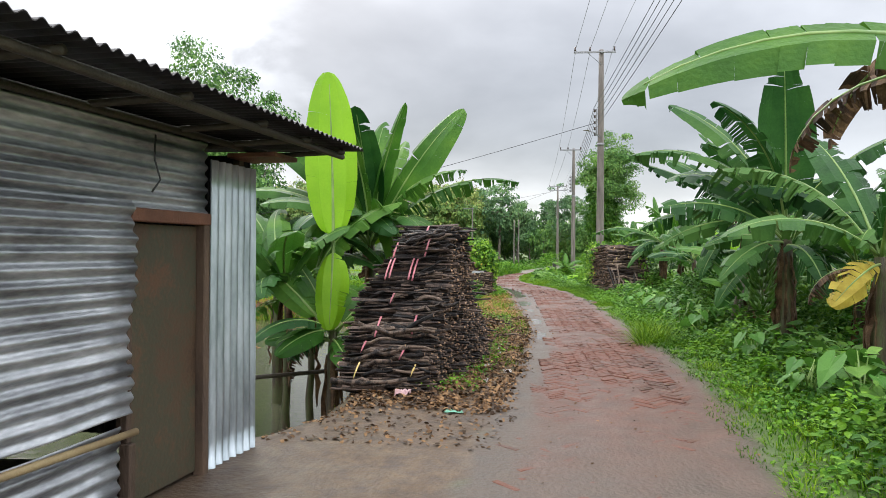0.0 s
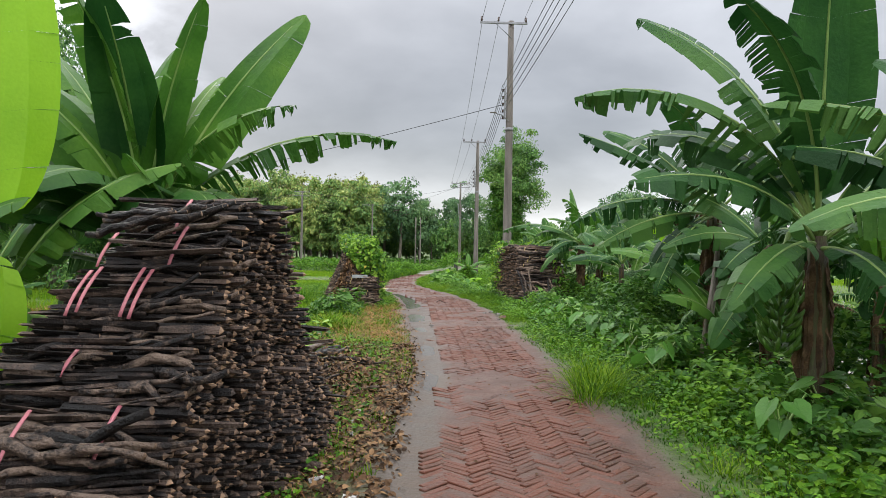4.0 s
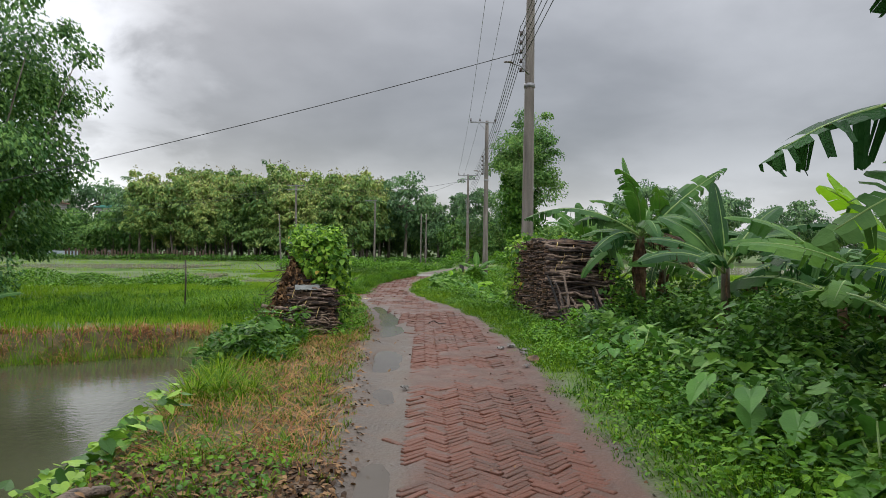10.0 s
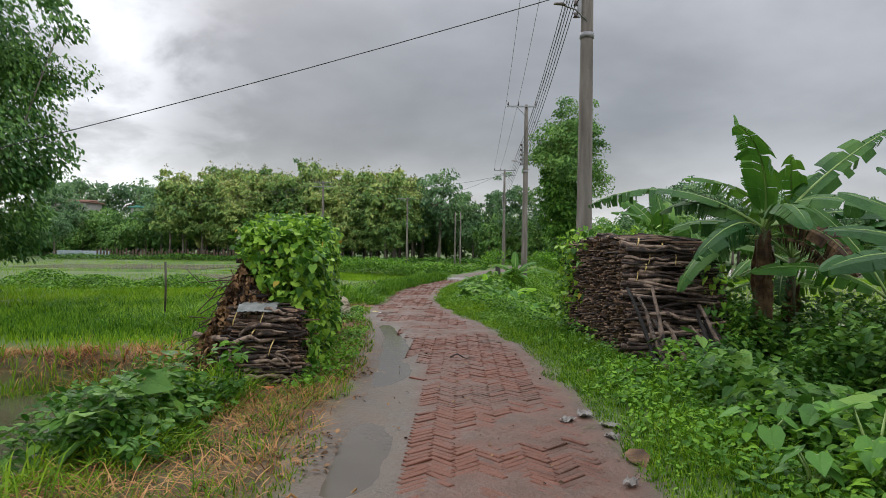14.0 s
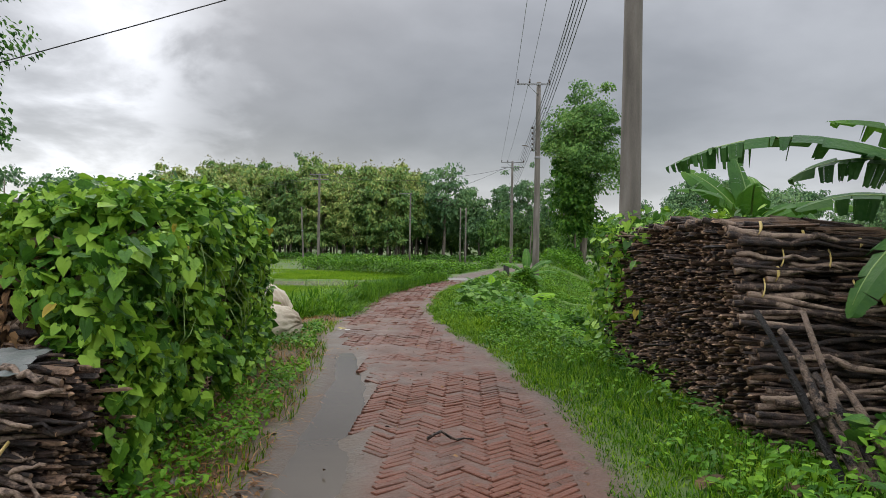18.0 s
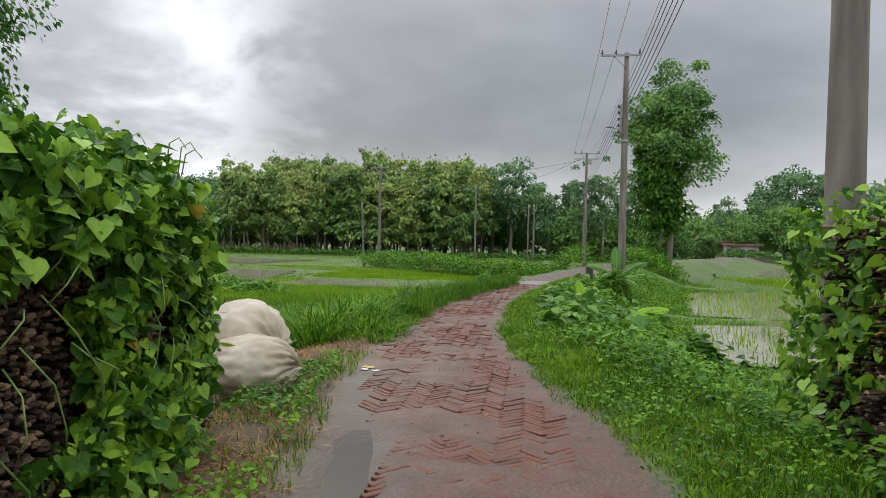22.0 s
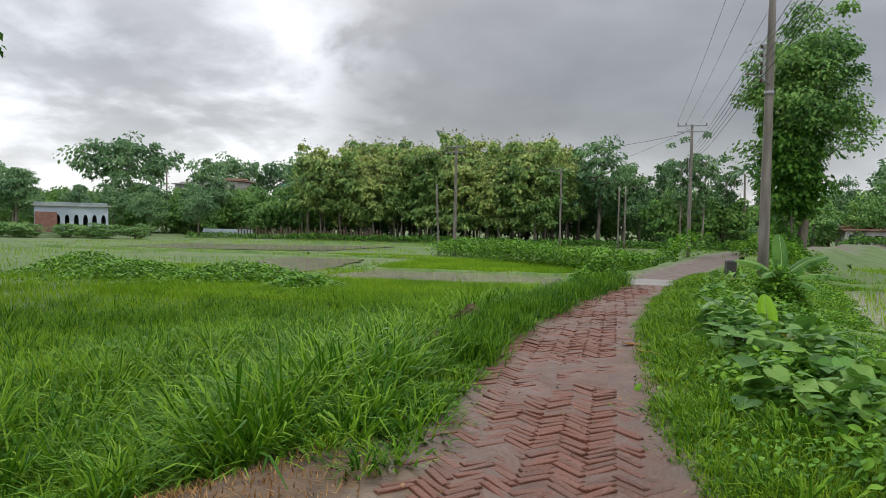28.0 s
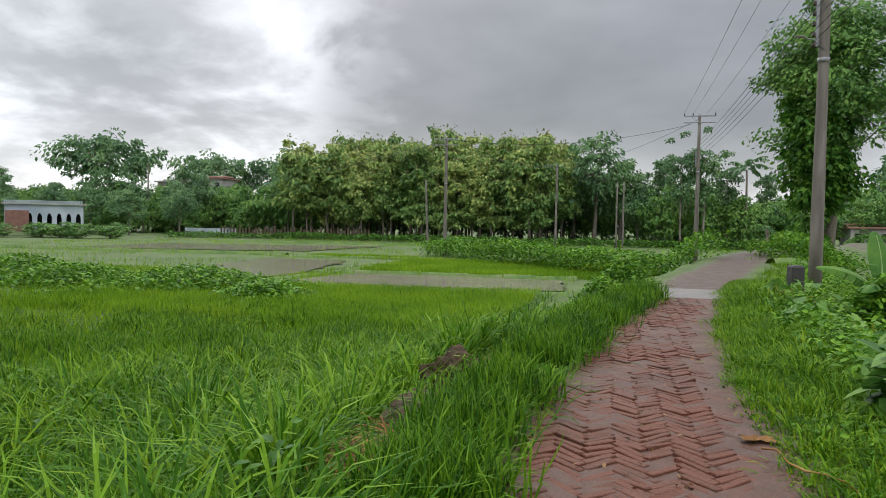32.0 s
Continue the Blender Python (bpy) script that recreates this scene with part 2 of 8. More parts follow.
M["straw"] = mat("dead_straw", [(0.13, 0.062, 0.02), (0.30, 0.155, 0.05), (0.45, 0.28, 0.11)], 2.5, 0.8, bump=0, vary=0.5, rand="island", see=0.1)
M["litter"] = mat("rotting_leaf_litter", [(0.04, 0.022, 0.011), (0.13, 0.07, 0.033), (0.29, 0.17, 0.08)], 6, 0.75, spec=0.2, bump=0.2, vary=0.6, rand="island")
# teak, dark_leaf and mid_leaf colours are lightened to stand in for distant haze
M["teak"] = mat("teak_leaf", [(0.077, 0.171, 0.0495), (0.204, 0.336, 0.0825), (0.44, 0.484, 0.143)], 0.12, 0.5, 0.6, bump=0, vary=0.35, rand="island", see=0.2, fine=0.1)
M["teak_flower"] = mat("teak_blossom", [(0.16, 0.17, 0.06), (0.30, 0.28, 0.13)], 0.5, 0.7, bump=0, vary=0.4, rand="island", see=0.2)
M["pond_leaf"] = mat("pond_tree_leaf", [(0.043, 0.127, 0.0304), (0.0948, 0.221, 0.0455), (0.196, 0.354, 0.0759)], 0.3, 0.45, 0.6, bump=0, vary=0.5, rand="island", see=0.18, fine=0.1)
M["dark_leaf"] = mat("dark_tree_leaf", [(0.0572, 0.137, 0.0572), (0.112, 0.222, 0.0858), (0.2, 0.329, 0.122)], 0.2, 0.5, 0.6, bump=0, vary=0.4, rand="island", see=0.18, fine=0.1)
M["mid_leaf"] = mat("tree_leaf", [(0.0585, 0.155, 0.0383), (0.127, 0.273, 0.0554), (0.222, 0.371, 0.0806)], 0.3, 0.45, 0.6, bump=0, vary=0.4, rand="island", see=0.22, fine=0.1)
M["concrete"] = mat("pole_concrete", [(0.09, 0.076, 0.064), (0.155, 0.135, 0.115), (0.23, 0.205, 0.18)], 2, 0.7, 0.85, bump=0.25, bscale=60, stretch=(3, 3, 0.4))
M["slab"] = mat("culvert_concrete", [(0.13, 0.12, 0.11), (0.24, 0.22, 0.2)], 3, 0.4, 0.7, bump=0.4)
M["steel"] = mat("galvanised_steel", [(0.18, 0.18, 0.18), (0.32, 0.32, 0.33)], 8, 0.45, 0.6, metal=0.7, bump=0.1)
M["porcelain"] = mat("dark_porcelain", [(0.03, 0.018, 0.014), (0.07, 0.04, 0.03)], 8, 0.25, bump=0)
M["wire"] = mat("dark_wire", [(0.02, 0.02, 0.022), (0.04, 0.04, 0.042)], 2, 0.6, bump=0)
M["wire_al"] = mat("aluminium_wire", [(0.10, 0.10, 0.105), (0.16, 0.16, 0.165)], 2, 0.5, metal=0.3, bump=0)
M["tin"] = mat("weathered_tin", [(0.16, 0.165, 0.175), (0.38, 0.40, 0.42), (0.66, 0.68, 0.70)], 2.2, 0.30, 0.5, metal=0.75, bump=0.12, bscale=25, stretch=(1, 0.6, 2.5), fine=0.35)
M["tin_new"] = mat("blue_grey_tin", [(0.20, 0.235, 0.25), (0.34, 0.385, 0.41), (0.50, 0.55, 0.58)], 3.5, 0.28, 0.45, metal=0.75, bump=0.1, bscale=30, stretch=(2, 2, 0.4), fine=0.3)
M["tin_dark"] = mat("dark_tin", [(0.018, 0.016, 0.016), (0.05, 0.045, 0.042)], 4, 0.6, metal=0.3, bump=0.2)
M["door"] = mat("rusty_green_door_tin", [(0.045, 0.028, 0.018), (0.085, 0.05, 0.028), (0.06, 0.058, 0.035), (0.115, 0.062, 0.034)], 2.4, 0.5, 0.7, metal=0.2, bump=0.25, bscale=35, fine=0.3)
M["timber"] = mat("old_timber", [(0.05, 0.032, 0.022), (0.12, 0.075, 0.045)], 5, 0.75, bump=0.5, stretch=(1, 1, 0.3))
M["timber_red"] = mat("red_brown_timber", [(0.10, 0.04, 0.022), (0.19, 0.08, 0.042)], 5, 0.65, bump=0.4)
M["bamboo"] = mat("bamboo", [(0.20, 0.14, 0.07), (0.38, 0.29, 0.15)], 5, 0.5, bump=0.2)
M["bamboo_dark"] = mat("dark_bamboo", [(0.025, 0.02, 0.014), (0.07, 0.055, 0.035)], 5, 0.55, bump=0.3)
BRICK = [(0.078, 0.039, 0.026), (0.118, 0.048, 0.030), (0.15, 0.054, 0.032), (0.10, 0.047, 0.030)]
M["brick"] = mat("wet_paving_brick", BRICK, 0.8, 0.36, 0.66, bump=0.6, bscale=40, vary=0.20, rand="object", fine=0.4, spec=0.28)
M["brick_i"] = mat("wet_paving_brick_joined", BRICK, 0.8, 0.36, 0.66, bump=0.6, bscale=40, vary=0.20, rand="island", fine=0.4, spec=0.28)
M["pink"] = mat("pink_plastic_tie", [(0.38, 0.10, 0.13), (0.55, 0.2, 0.22)], 8, 0.4, bump=0.1)
M["yellow"] = mat("yellow_plastic_tie", [(0.5, 0.36, 0.09), (0.66, 0.5, 0.2)], 8, 0.45, bump=0.1)
M["sack"] = mat("woven_white_sack", [(0.25, 0.19, 0.12), (0.46, 0.40, 0.30), (0.56, 0.50, 0.40)], 2.6, 0.6, 0.75, bump=0.25, bscale=220, fine=0.15)
M["plastic"] = mat("litter_plastic", [(0.35, 0.33, 0.33), (0.7, 0.68, 0.66)], 9, 0.35, bump=0.2, vary=0.5, rand="object")
M["cloth"] = mat("grey_green_rag", [(0.10, 0.12, 0.11), (0.22, 0.22, 0.21)], 6, 0.7, bump=0.4)
M["paint"] = mat("whitewashed_wall", [(0.30, 0.36, 0.42), (0.48, 0.53, 0.58)], 0.6, 0.8, bump=0.1)
M["wall_grey"] = mat("grey_house_wall", [(0.26, 0.24, 0.23), (0.42, 0.40, 0.38)], 0.6, 0.8, bump=0.1)
M["roof_rust"] = mat("rust_tin_roof", [(0.16, 0.08, 0.055), (0.28, 0.15, 0.11)], 1, 0.7, bump=0.1)
M["roof_green"] = mat("green_tin_roof", [(0.08, 0.30, 0.24), (0.13, 0.40, 0.32)], 1, 0.6, bump=0.1)
# near-black colour that stands in for shade inside arches and windows
M["shade_gap"] = mat("interior_shade", [(0.012, 0.013, 0.014), (0.03, 0.032, 0.035)], 1, 0.9, bump=0)
M["red_brick"] = mat("far_red_brick", [(0.17, 0.085, 0.065), (0.26, 0.13, 0.10)], 2, 0.85, bump=0.1)
M["flower"] = mat("yellow_flower", [(0.6, 0.42, 0.02), (0.75, 0.58, 0.04)], 9, 0.6, bump=0, see=0.2)
M["yellow_leaf"] = mat("yellowing_leaf", [(0.3, 0.22, 0.02), (0.48, 0.38, 0.05)], 9, 0.5, bump=0.1, see=0.25)
M["straw_red"] = mat("orange_dead_straw", [(0.16, 0.06, 0.02), (0.34, 0.15, 0.05), (0.48, 0.27, 0.11)], 2.5, 0.8, bump=0, vary=0.5, rand="island", see=0.1)
M["turf_dark"] = mat("dark_grass_blade", [(0.0257, 0.0924, 0.0048), (0.0642, 0.174, 0.0078), (0.134, 0.272, 0.0132)], 0.6, 0.5, 0.6, bump=0, spec=0.14, vary=0.75, rand="island", see=0.3)
M["stub"] = mat("blackened_concrete", [(0.018, 0.017, 0.016), (0.05, 0.046, 0.042)], 5, 0.6, 0.8, bump=0.5)
M["soil"] = mat("dug_red_soil", [(0.035, 0.02, 0.011), (0.095, 0.056, 0.03)], 6, 0.95, bump=0.8, bscale=25)
M["water"] = water("pond_water", (0.055, 0.056, 0.032), 0.06, 0.22)
# muddy base colour, raised further to stand in for reflected bright sky
M["paddy"] = water("paddy_water", (0.24, 0.22, 0.165), 0.10, 0.14)
M["puddle"] = water("puddle_water", (0.075, 0.062, 0.048), 0.10, 0.10)

# ---- building blocks ----
def rng(seed):
    return np.random.default_rng(seed)


def mesh_data(name, verts, faces, mats, index=None, smooth=False):
    """A mesh from arrays; faces all have as many corners as faces has columns."""
    verts, faces = np.asarray(verts, np.float32), np.asarray(faces, np.int32)
    me = bpy.data.meshes.new(name)
    m, k = faces.shape
    me.vertices.add(len(verts))
    me.vertices.foreach_set("co", verts.ravel())
    me.loops.add(m * k)
    me.loops.foreach_set("vertex_index", faces.ravel())
    me.polygons.add(m)
    me.polygons.foreach_set("loop_start", np.arange(0, m * k, k, dtype=np.int32))
    for one in mats if isinstance(mats, (list, tuple)) else [mats]:
        me.materials.append(one)
    if index is not None:
        me.polygons.foreach_set("material_index", np.asarray(index, np.int32))
    me.polygons.foreach_set("use_smooth", np.full(m, smooth))
    me.update(calc_edges=True)
    return me


def hang(name, me, parent=None, m=None, label="", kind=""):
    """Links a mesh as one object under a parent, placed in the parent's own space."""
    ob = new(name, me)
    if parent is not None:
        ob.parent = parent
    if m is not None:
        ob.matrix_basis = m
    return tagged(ob, label, kind=kind)


def part(name, bm, material, parent, label=""):
    me = bpy.data.meshes.new(name)
    bm.to_mesh(me)
    bm.free()
    me.materials.append(material)
    return hang(name, me, parent, None, label)


def thing(name, at, label, category, group="", rz=0.0):
    ob = new(name)
    ob.empty_display_size = 0.1
    ob.matrix_basis = pose(*at, 0, 0, rz)
    return tagged(ob, label, category, group)


def turn(yaw, tilt, roll):
    """Turning matrices (N,3,3): x is the leaf's tip, z its face; tilt lowers the tip."""
    yaw, tilt, roll = np.broadcast_arrays(*(np.asarray(a, float) for a in (yaw, tilt, roll)))
    c, s = np.cos, np.sin
    o, i = np.zeros_like(yaw), np.ones_like(yaw)
    rz = np.stack([np.stack([c(yaw), -s(yaw), o], -1), np.stack([s(yaw), c(yaw), o], -1), np.stack([o, o, i], -1)], -2)
    ry = np.stack([np.stack([c(tilt), o, s(tilt)], -1), np.stack([o, i, o], -1), np.stack([-s(tilt), o, c(tilt)], -1)], -2)
    rx = np.stack([np.stack([i, o, o], -1), np.stack([o, c(roll), -s(roll)], -1), np.stack([o, s(roll), c(roll)], -1)], -2)
    return rz @ ry @ rx


def scatter(shape, pos, turns, size):
    """Many copies of one small shape (verts, faces) as arrays of one mesh."""
    t, f = (np.asarray(a) for a in shape)
    size = np.asarray(size, float)
    size = size[:, None, None] if size.ndim == 1 else size[:, None, :]
    v = np.einsum("nij,nkj->nki", turns, t[None] * size) + np.asarray(pos)[:, None]
    k = np.arange(len(pos))[:, None, None] * len(t)
    return v.reshape(-1, 3), (f[None] + k).reshape(-1, f.shape[1])


LEAF = ([(0, 0, 0), (0.45, 0.3, 0.08), (1, 0, -0.06), (0.45, -0.3, 0.08)], [(0, 2, 1), (0, 3, 2)])
FOLD = ([(0, 0, 0), (0.25, 0.26, 0.05), (0.6, 0.27, 0.03), (1, 0, -0.12), (0.6, -0.27, 0.03), (0.25, -0.26, 0.05), (0.45, 0, 0.0)],
        [(0, 6, 1), (1, 6, 2), (2, 6, 3), (3, 6, 4), (4, 6, 5), (5, 6, 0)])
HEART = ([(0, 0, 0), (-0.2, 0.2, 0.0), (-0.08, 0.42, 0.02), (0.25, 0.5, 0.0), (0.6, 0.3, -0.04), (1, 0, -0.16), (0.6, -0.3, -0.04), (0.25, -0.5, 0.0),
          (-0.08, -0.42, 0.02), (-0.2, -0.2, 0.0), (0.4, 0, -0.07)],
         [(0, 10, 1), (1, 10, 2), (2, 10, 3), (3, 10, 4), (4, 10, 5), (5, 10, 6), (6, 10, 7), (7, 10, 8), (8, 10, 9), (9, 10, 0)])
BLADE = ([(0, -0.5, 0), (0, 0.5, 0), (0.12, -0.42, 0.55), (0.12, 0.42, 0.55), (0.42, 0, 1)], [(0, 1, 3), (0, 3, 2), (2, 3, 4)])
LONG = ([(0, -0.5, 0), (0, 0.5, 0), (0.1, -0.5, 0.4), (0.1, 0.5, 0.4), (0.32, -0.35, 0.75), (0.32, 0.35, 0.75), (0.72, 0, 0.9)],
        [(0, 1, 3), (0, 3, 2), (2, 3, 5), (2, 5, 4), (4, 5, 6)])


def tube(pts, radii, sides=6, close=True, squash=1.0):
    """Verts and quads of a round bar along points; the ends are drawn together."""
    pts = np.asarray(pts, float)
    radii = np.broadcast_to(np.asarray(radii, float), (len(pts),))
    d = np.gradient(pts, axis=0)
    d /= np.linalg.norm(d, axis=1)[:, None] + 1e-9
    ref = np.array([0, 0, 1.0]) if abs(d[:, 2]).mean() < 0.8 else np.array([1.0, 0, 0])
    a = np.cross(d, ref)
    a /= np.linalg.norm(a, axis=1)[:, None] + 1e-9
    b = np.cross(d, a)
    ang = np.arange(sides) * 2 * np.pi / sides
    ring = a[:, None] * np.cos(ang)[None, :, None] + b[:, None] * np.sin(ang)[None, :, None] * squash
    v = pts[:, None] + ring * radii[:, None, None]
    n = len(pts)
    i, j = np.meshgrid(np.arange(n - 1), np.arange(sides), indexing="ij")
    k = (j + 1) % sides
    f = np.stack([i * sides + j, i * sides + k, (i + 1) * sides + k, (i + 1) * sides + j], -1).reshape(-1, 4)
    v = v.reshape(-1, 3)
    if close:
        c0, c1 = len(v), len(v) + 1
        v = np.vstack([v, pts[0], pts[-1]])
        e = [(c0, (q + 1) % sides, q, c0) for q in range(sides)] + [(c1, (n - 1) * sides + q, (n - 1) * sides + (q + 1) % sides, c1) for q in range(sides)]
        f = np.vstack([f, [(x, y, z, z) for x, y, z, _ in e]])
    return v, f


def tri(f):
    """Quads (also those with a doubled corner) as triangles."""
    f = np.asarray(f)
    t = np.vstack([f[:, [0, 1, 2]], f[:, [0, 2, 3]]])
    return t[(t[:, 0] != t[:, 1]) & (t[:, 1] != t[:, 2]) & (t[:, 0] != t[:, 2])]


def joined(pieces):
    v, f, k = [], [], 0
    for a, b in pieces:
        v.append(a)
        f.append(np.asarray(b) + k)
        k += len(a)
    return np.vstack(v), np.vstack(f)


def bar(name, pts, radii, material, parent=None, sides=8, label="", smooth=True, squash=1.0):
    v, f = tube(pts, radii, sides, squash=squash)
    return hang(name, mesh_data(name, v, tri(f), material, smooth=smooth), parent, None, label)


def block(name, lo, hi, material, parent=None, bevel=0.01, label="", rz=0.0):
    """A bevelled block between two corners, turned about its middle."""
    lo, hi = Vector(lo), Vector(hi)
    bm = bmesh.new()
    bmesh.ops.create_cube(bm, size=1)
    for v in bm.verts:
        v.co = Vector(((v.co.x) * (hi.x - lo.x), (v.co.y) * (hi.y - lo.y), (v.co.z) * (hi.z - lo.z)))
    if bevel:
        bmesh.ops.bevel(bm, geom=bm.edges[:], offset=bevel, segments=1, affect="EDGES")
    mid = (lo + hi) / 2
    bmesh.ops.transform(bm, matrix=pose(mid.x, mid.y, mid.z, 0, 0, rz), verts=bm.verts)
    return part(name, bm, material, parent, label)


def lattice(seed, n=97):
    return rng(seed).random((n, n))


_LAT = [lattice(s) for s in (11, 12, 13)]


def vnoise(x, y, k=0):
    """Smooth noise from 0 to 1 on the plane."""
    g = _LAT[k]
    n = len(g)
    xi, yi = np.floor(x).astype(int), np.floor(y).astype(int)
    fx, fy = x - xi, y - yi
    fx, fy = fx * fx * (3 - 2 * fx), fy * fy * (3 - 2 * fy)
    a, b = g[xi % n, yi % n], g[(xi + 1) % n, yi % n]
    c, d = g[xi % n, (yi + 1) % n], g[(xi + 1) % n, (yi + 1) % n]
    return (a * (1 - fx) + b * fx) * (1 - fy) + (c * (1 - fx) + d * fx) * fy


def fbm(x, y, k=0):
    return 0.55 * vnoise(x, y, k) + 0.3 * vnoise(x * 2.1 + 7, y * 2.1 + 3, k) + 0.15 * vnoise(x * 4.3 + 1, y * 4.3 + 9, k)


def smooth(a, b, x):
    t = np.clip((x - a) / (b - a), 0, 1)
    return t * t * (3 - 2 * t)


# ---- the road's two edges, and the lie of the land ----
LY = [-30, 0, 4.5, 9.6, 13, 17, 18.6, 21, 23.6, 25.6, 27.2, 28.3, 30.2, 33.5, 36.5, 39.7, 45.6, 50.9, 57, 69, 80, 110, 160]
LX = [-0.6, -0.6, -0.45, 0.02, 0.2, 0.13, -0.02, -0.06, -0.18, -0.34, -0.60, -0.8, -1.08, -1.05, -1.18, -0.75, 0.2, 1.3, 2.9, 5.6, 9.5, 24, 50]
RY, RX = [-30, 0, 4.7, 7, 11, 15, 20, 24.5, 28.2, 30, 33, 35.5, 38, 41, 47.2, 58, 70, 82, 112, 160], [1.4, 1.4, 1.66, 2.05, 2.3, 2.3, 2.32, 2.15, 1.5, 0.99, 0.5, 0.42, 0.48, 0.8, 1.8, 4.7, 8.2, 13, 28, 54]


def left_edge(y):
    return np.interp(y, LY, LX) + 0.10 * (fbm(y * 1.7, y * 0 + 3.3) - 0.5)


def right_edge(y):
    return np.interp(y, RY, RX) + 0.12 * (fbm(y * 1.9, y * 0 + 8.8) - 0.5)


def strip(y):
    """How wide the sunken muddy strip beside the bricks is, along the left edge."""
    return np.interp(y, [4, 9, 12, 16, 19, 23, 25.5, 27.5, 30, 33], [0.30, 0.34, 0.44, 0.48, 0.66, 0.68, 0.62, 0.52, 0.16, 0.03])


def dug(x, y):
    """True on the strip of shoulder that was dug up beside the road."""
    d = left_edge(y) - x
    return (y > 35.0) & (y < 39.0) & (d > 0.28 + 0.2 * fbm(y * 2, y * 0 + 5)) & (d < 0.95 + 0.3 * fbm(y * 1.5, y * 0 + 1))


def field_left(y):
    return np.interp(y, [26, 40, 52, 60], [-0.65, -1.0, -1.2, -1.3])


def field_right(y):
    return np.interp(y, [20, 55, 80], [-1.0, -1.05, -1.3])


def far_bank(x):
    return 26.2 + (np.minimum(x, -6) + 7) * 0.53 + 0.8 * (fbm(x * 0.5, x * 0 + 2) - 0.5)


def ground_z(x, y):
    x, y = np.asarray(x, float), np.asarray(y, float)
    le, re = left_edge(y), right_edge(y)
    dl, dr = le - x, x - re
    # left: the pond up to its far bank, then the fields
    beyond = smooth(-0.3, 1.3, y - far_bank(x))
    side = smooth(-18, -24, x)
    depth = -1.75 + (1.75 + field_left(y)) * np.maximum(beyond, side * 0.9)
    tail = smooth(24.5, 29, y)
    a = 1.35 * (1 - tail) + 0.35 * tail
    b = 3.25 * (1 - tail) + 3.0 * tail
    yard = smooth(4.6, 8.0, y) * smooth(-30, -29, y)
    near = np.where(x > -4.6, yard, np.maximum(yard, smooth(-4.6, -6, x) * smooth(3, 5, y)))
    left = depth * smooth(a, b, dl + 0.5 * (fbm(x * 0.9, y * 0.9) - 0.5)) * near
    right = field_right(y) * smooth(0.9, 4.6, dr + 0.5 * (fbm(x * 0.9, y * 0.9, 1) - 0.5))
    z = np.where(dl > 0, left, np.where(dr > 0, right, 0.0))
    off = np.maximum(dl, dr)
    z = z + 0.05 * smooth(0.05, 0.7, off) * (fbm(x * 2.2, y * 2.2, 2) - 0.25)
    # the road bed lies under the bricks; its left strip is hollow and holds rain
    on = smooth(0.0, -0.12, off)
    hollow = smooth(0.03, -0.20, -dl - strip(y)) * on * smooth(0.10, 0.34, -dl)
    bed = -0.0060 - 0.001 * smooth(28, 33, y) + 0.014 * (fbm(x * 2.4, y * 2.4, 1) - 0.5)
    cover = smooth(9.5, 4.5, y) * 0.012 + smooth(0.26, 0.05, -dr + 0.2 * (fbm(x * 3, y * 3) - 0.5)) * 0.016 + smooth(0.56, 0.74, fbm(x * 0.8, y * 0.8, 2)) * 0.010
    bed = bed + cover - hollow * (0.014 + 0.06 * smooth(0.44, 0.60, fbm(x * 0.9 + 4, y * 0.55 + 5, 0)) * smooth(10, 13.5, y))
    z = z * (1 - on) + bed * on
    return z

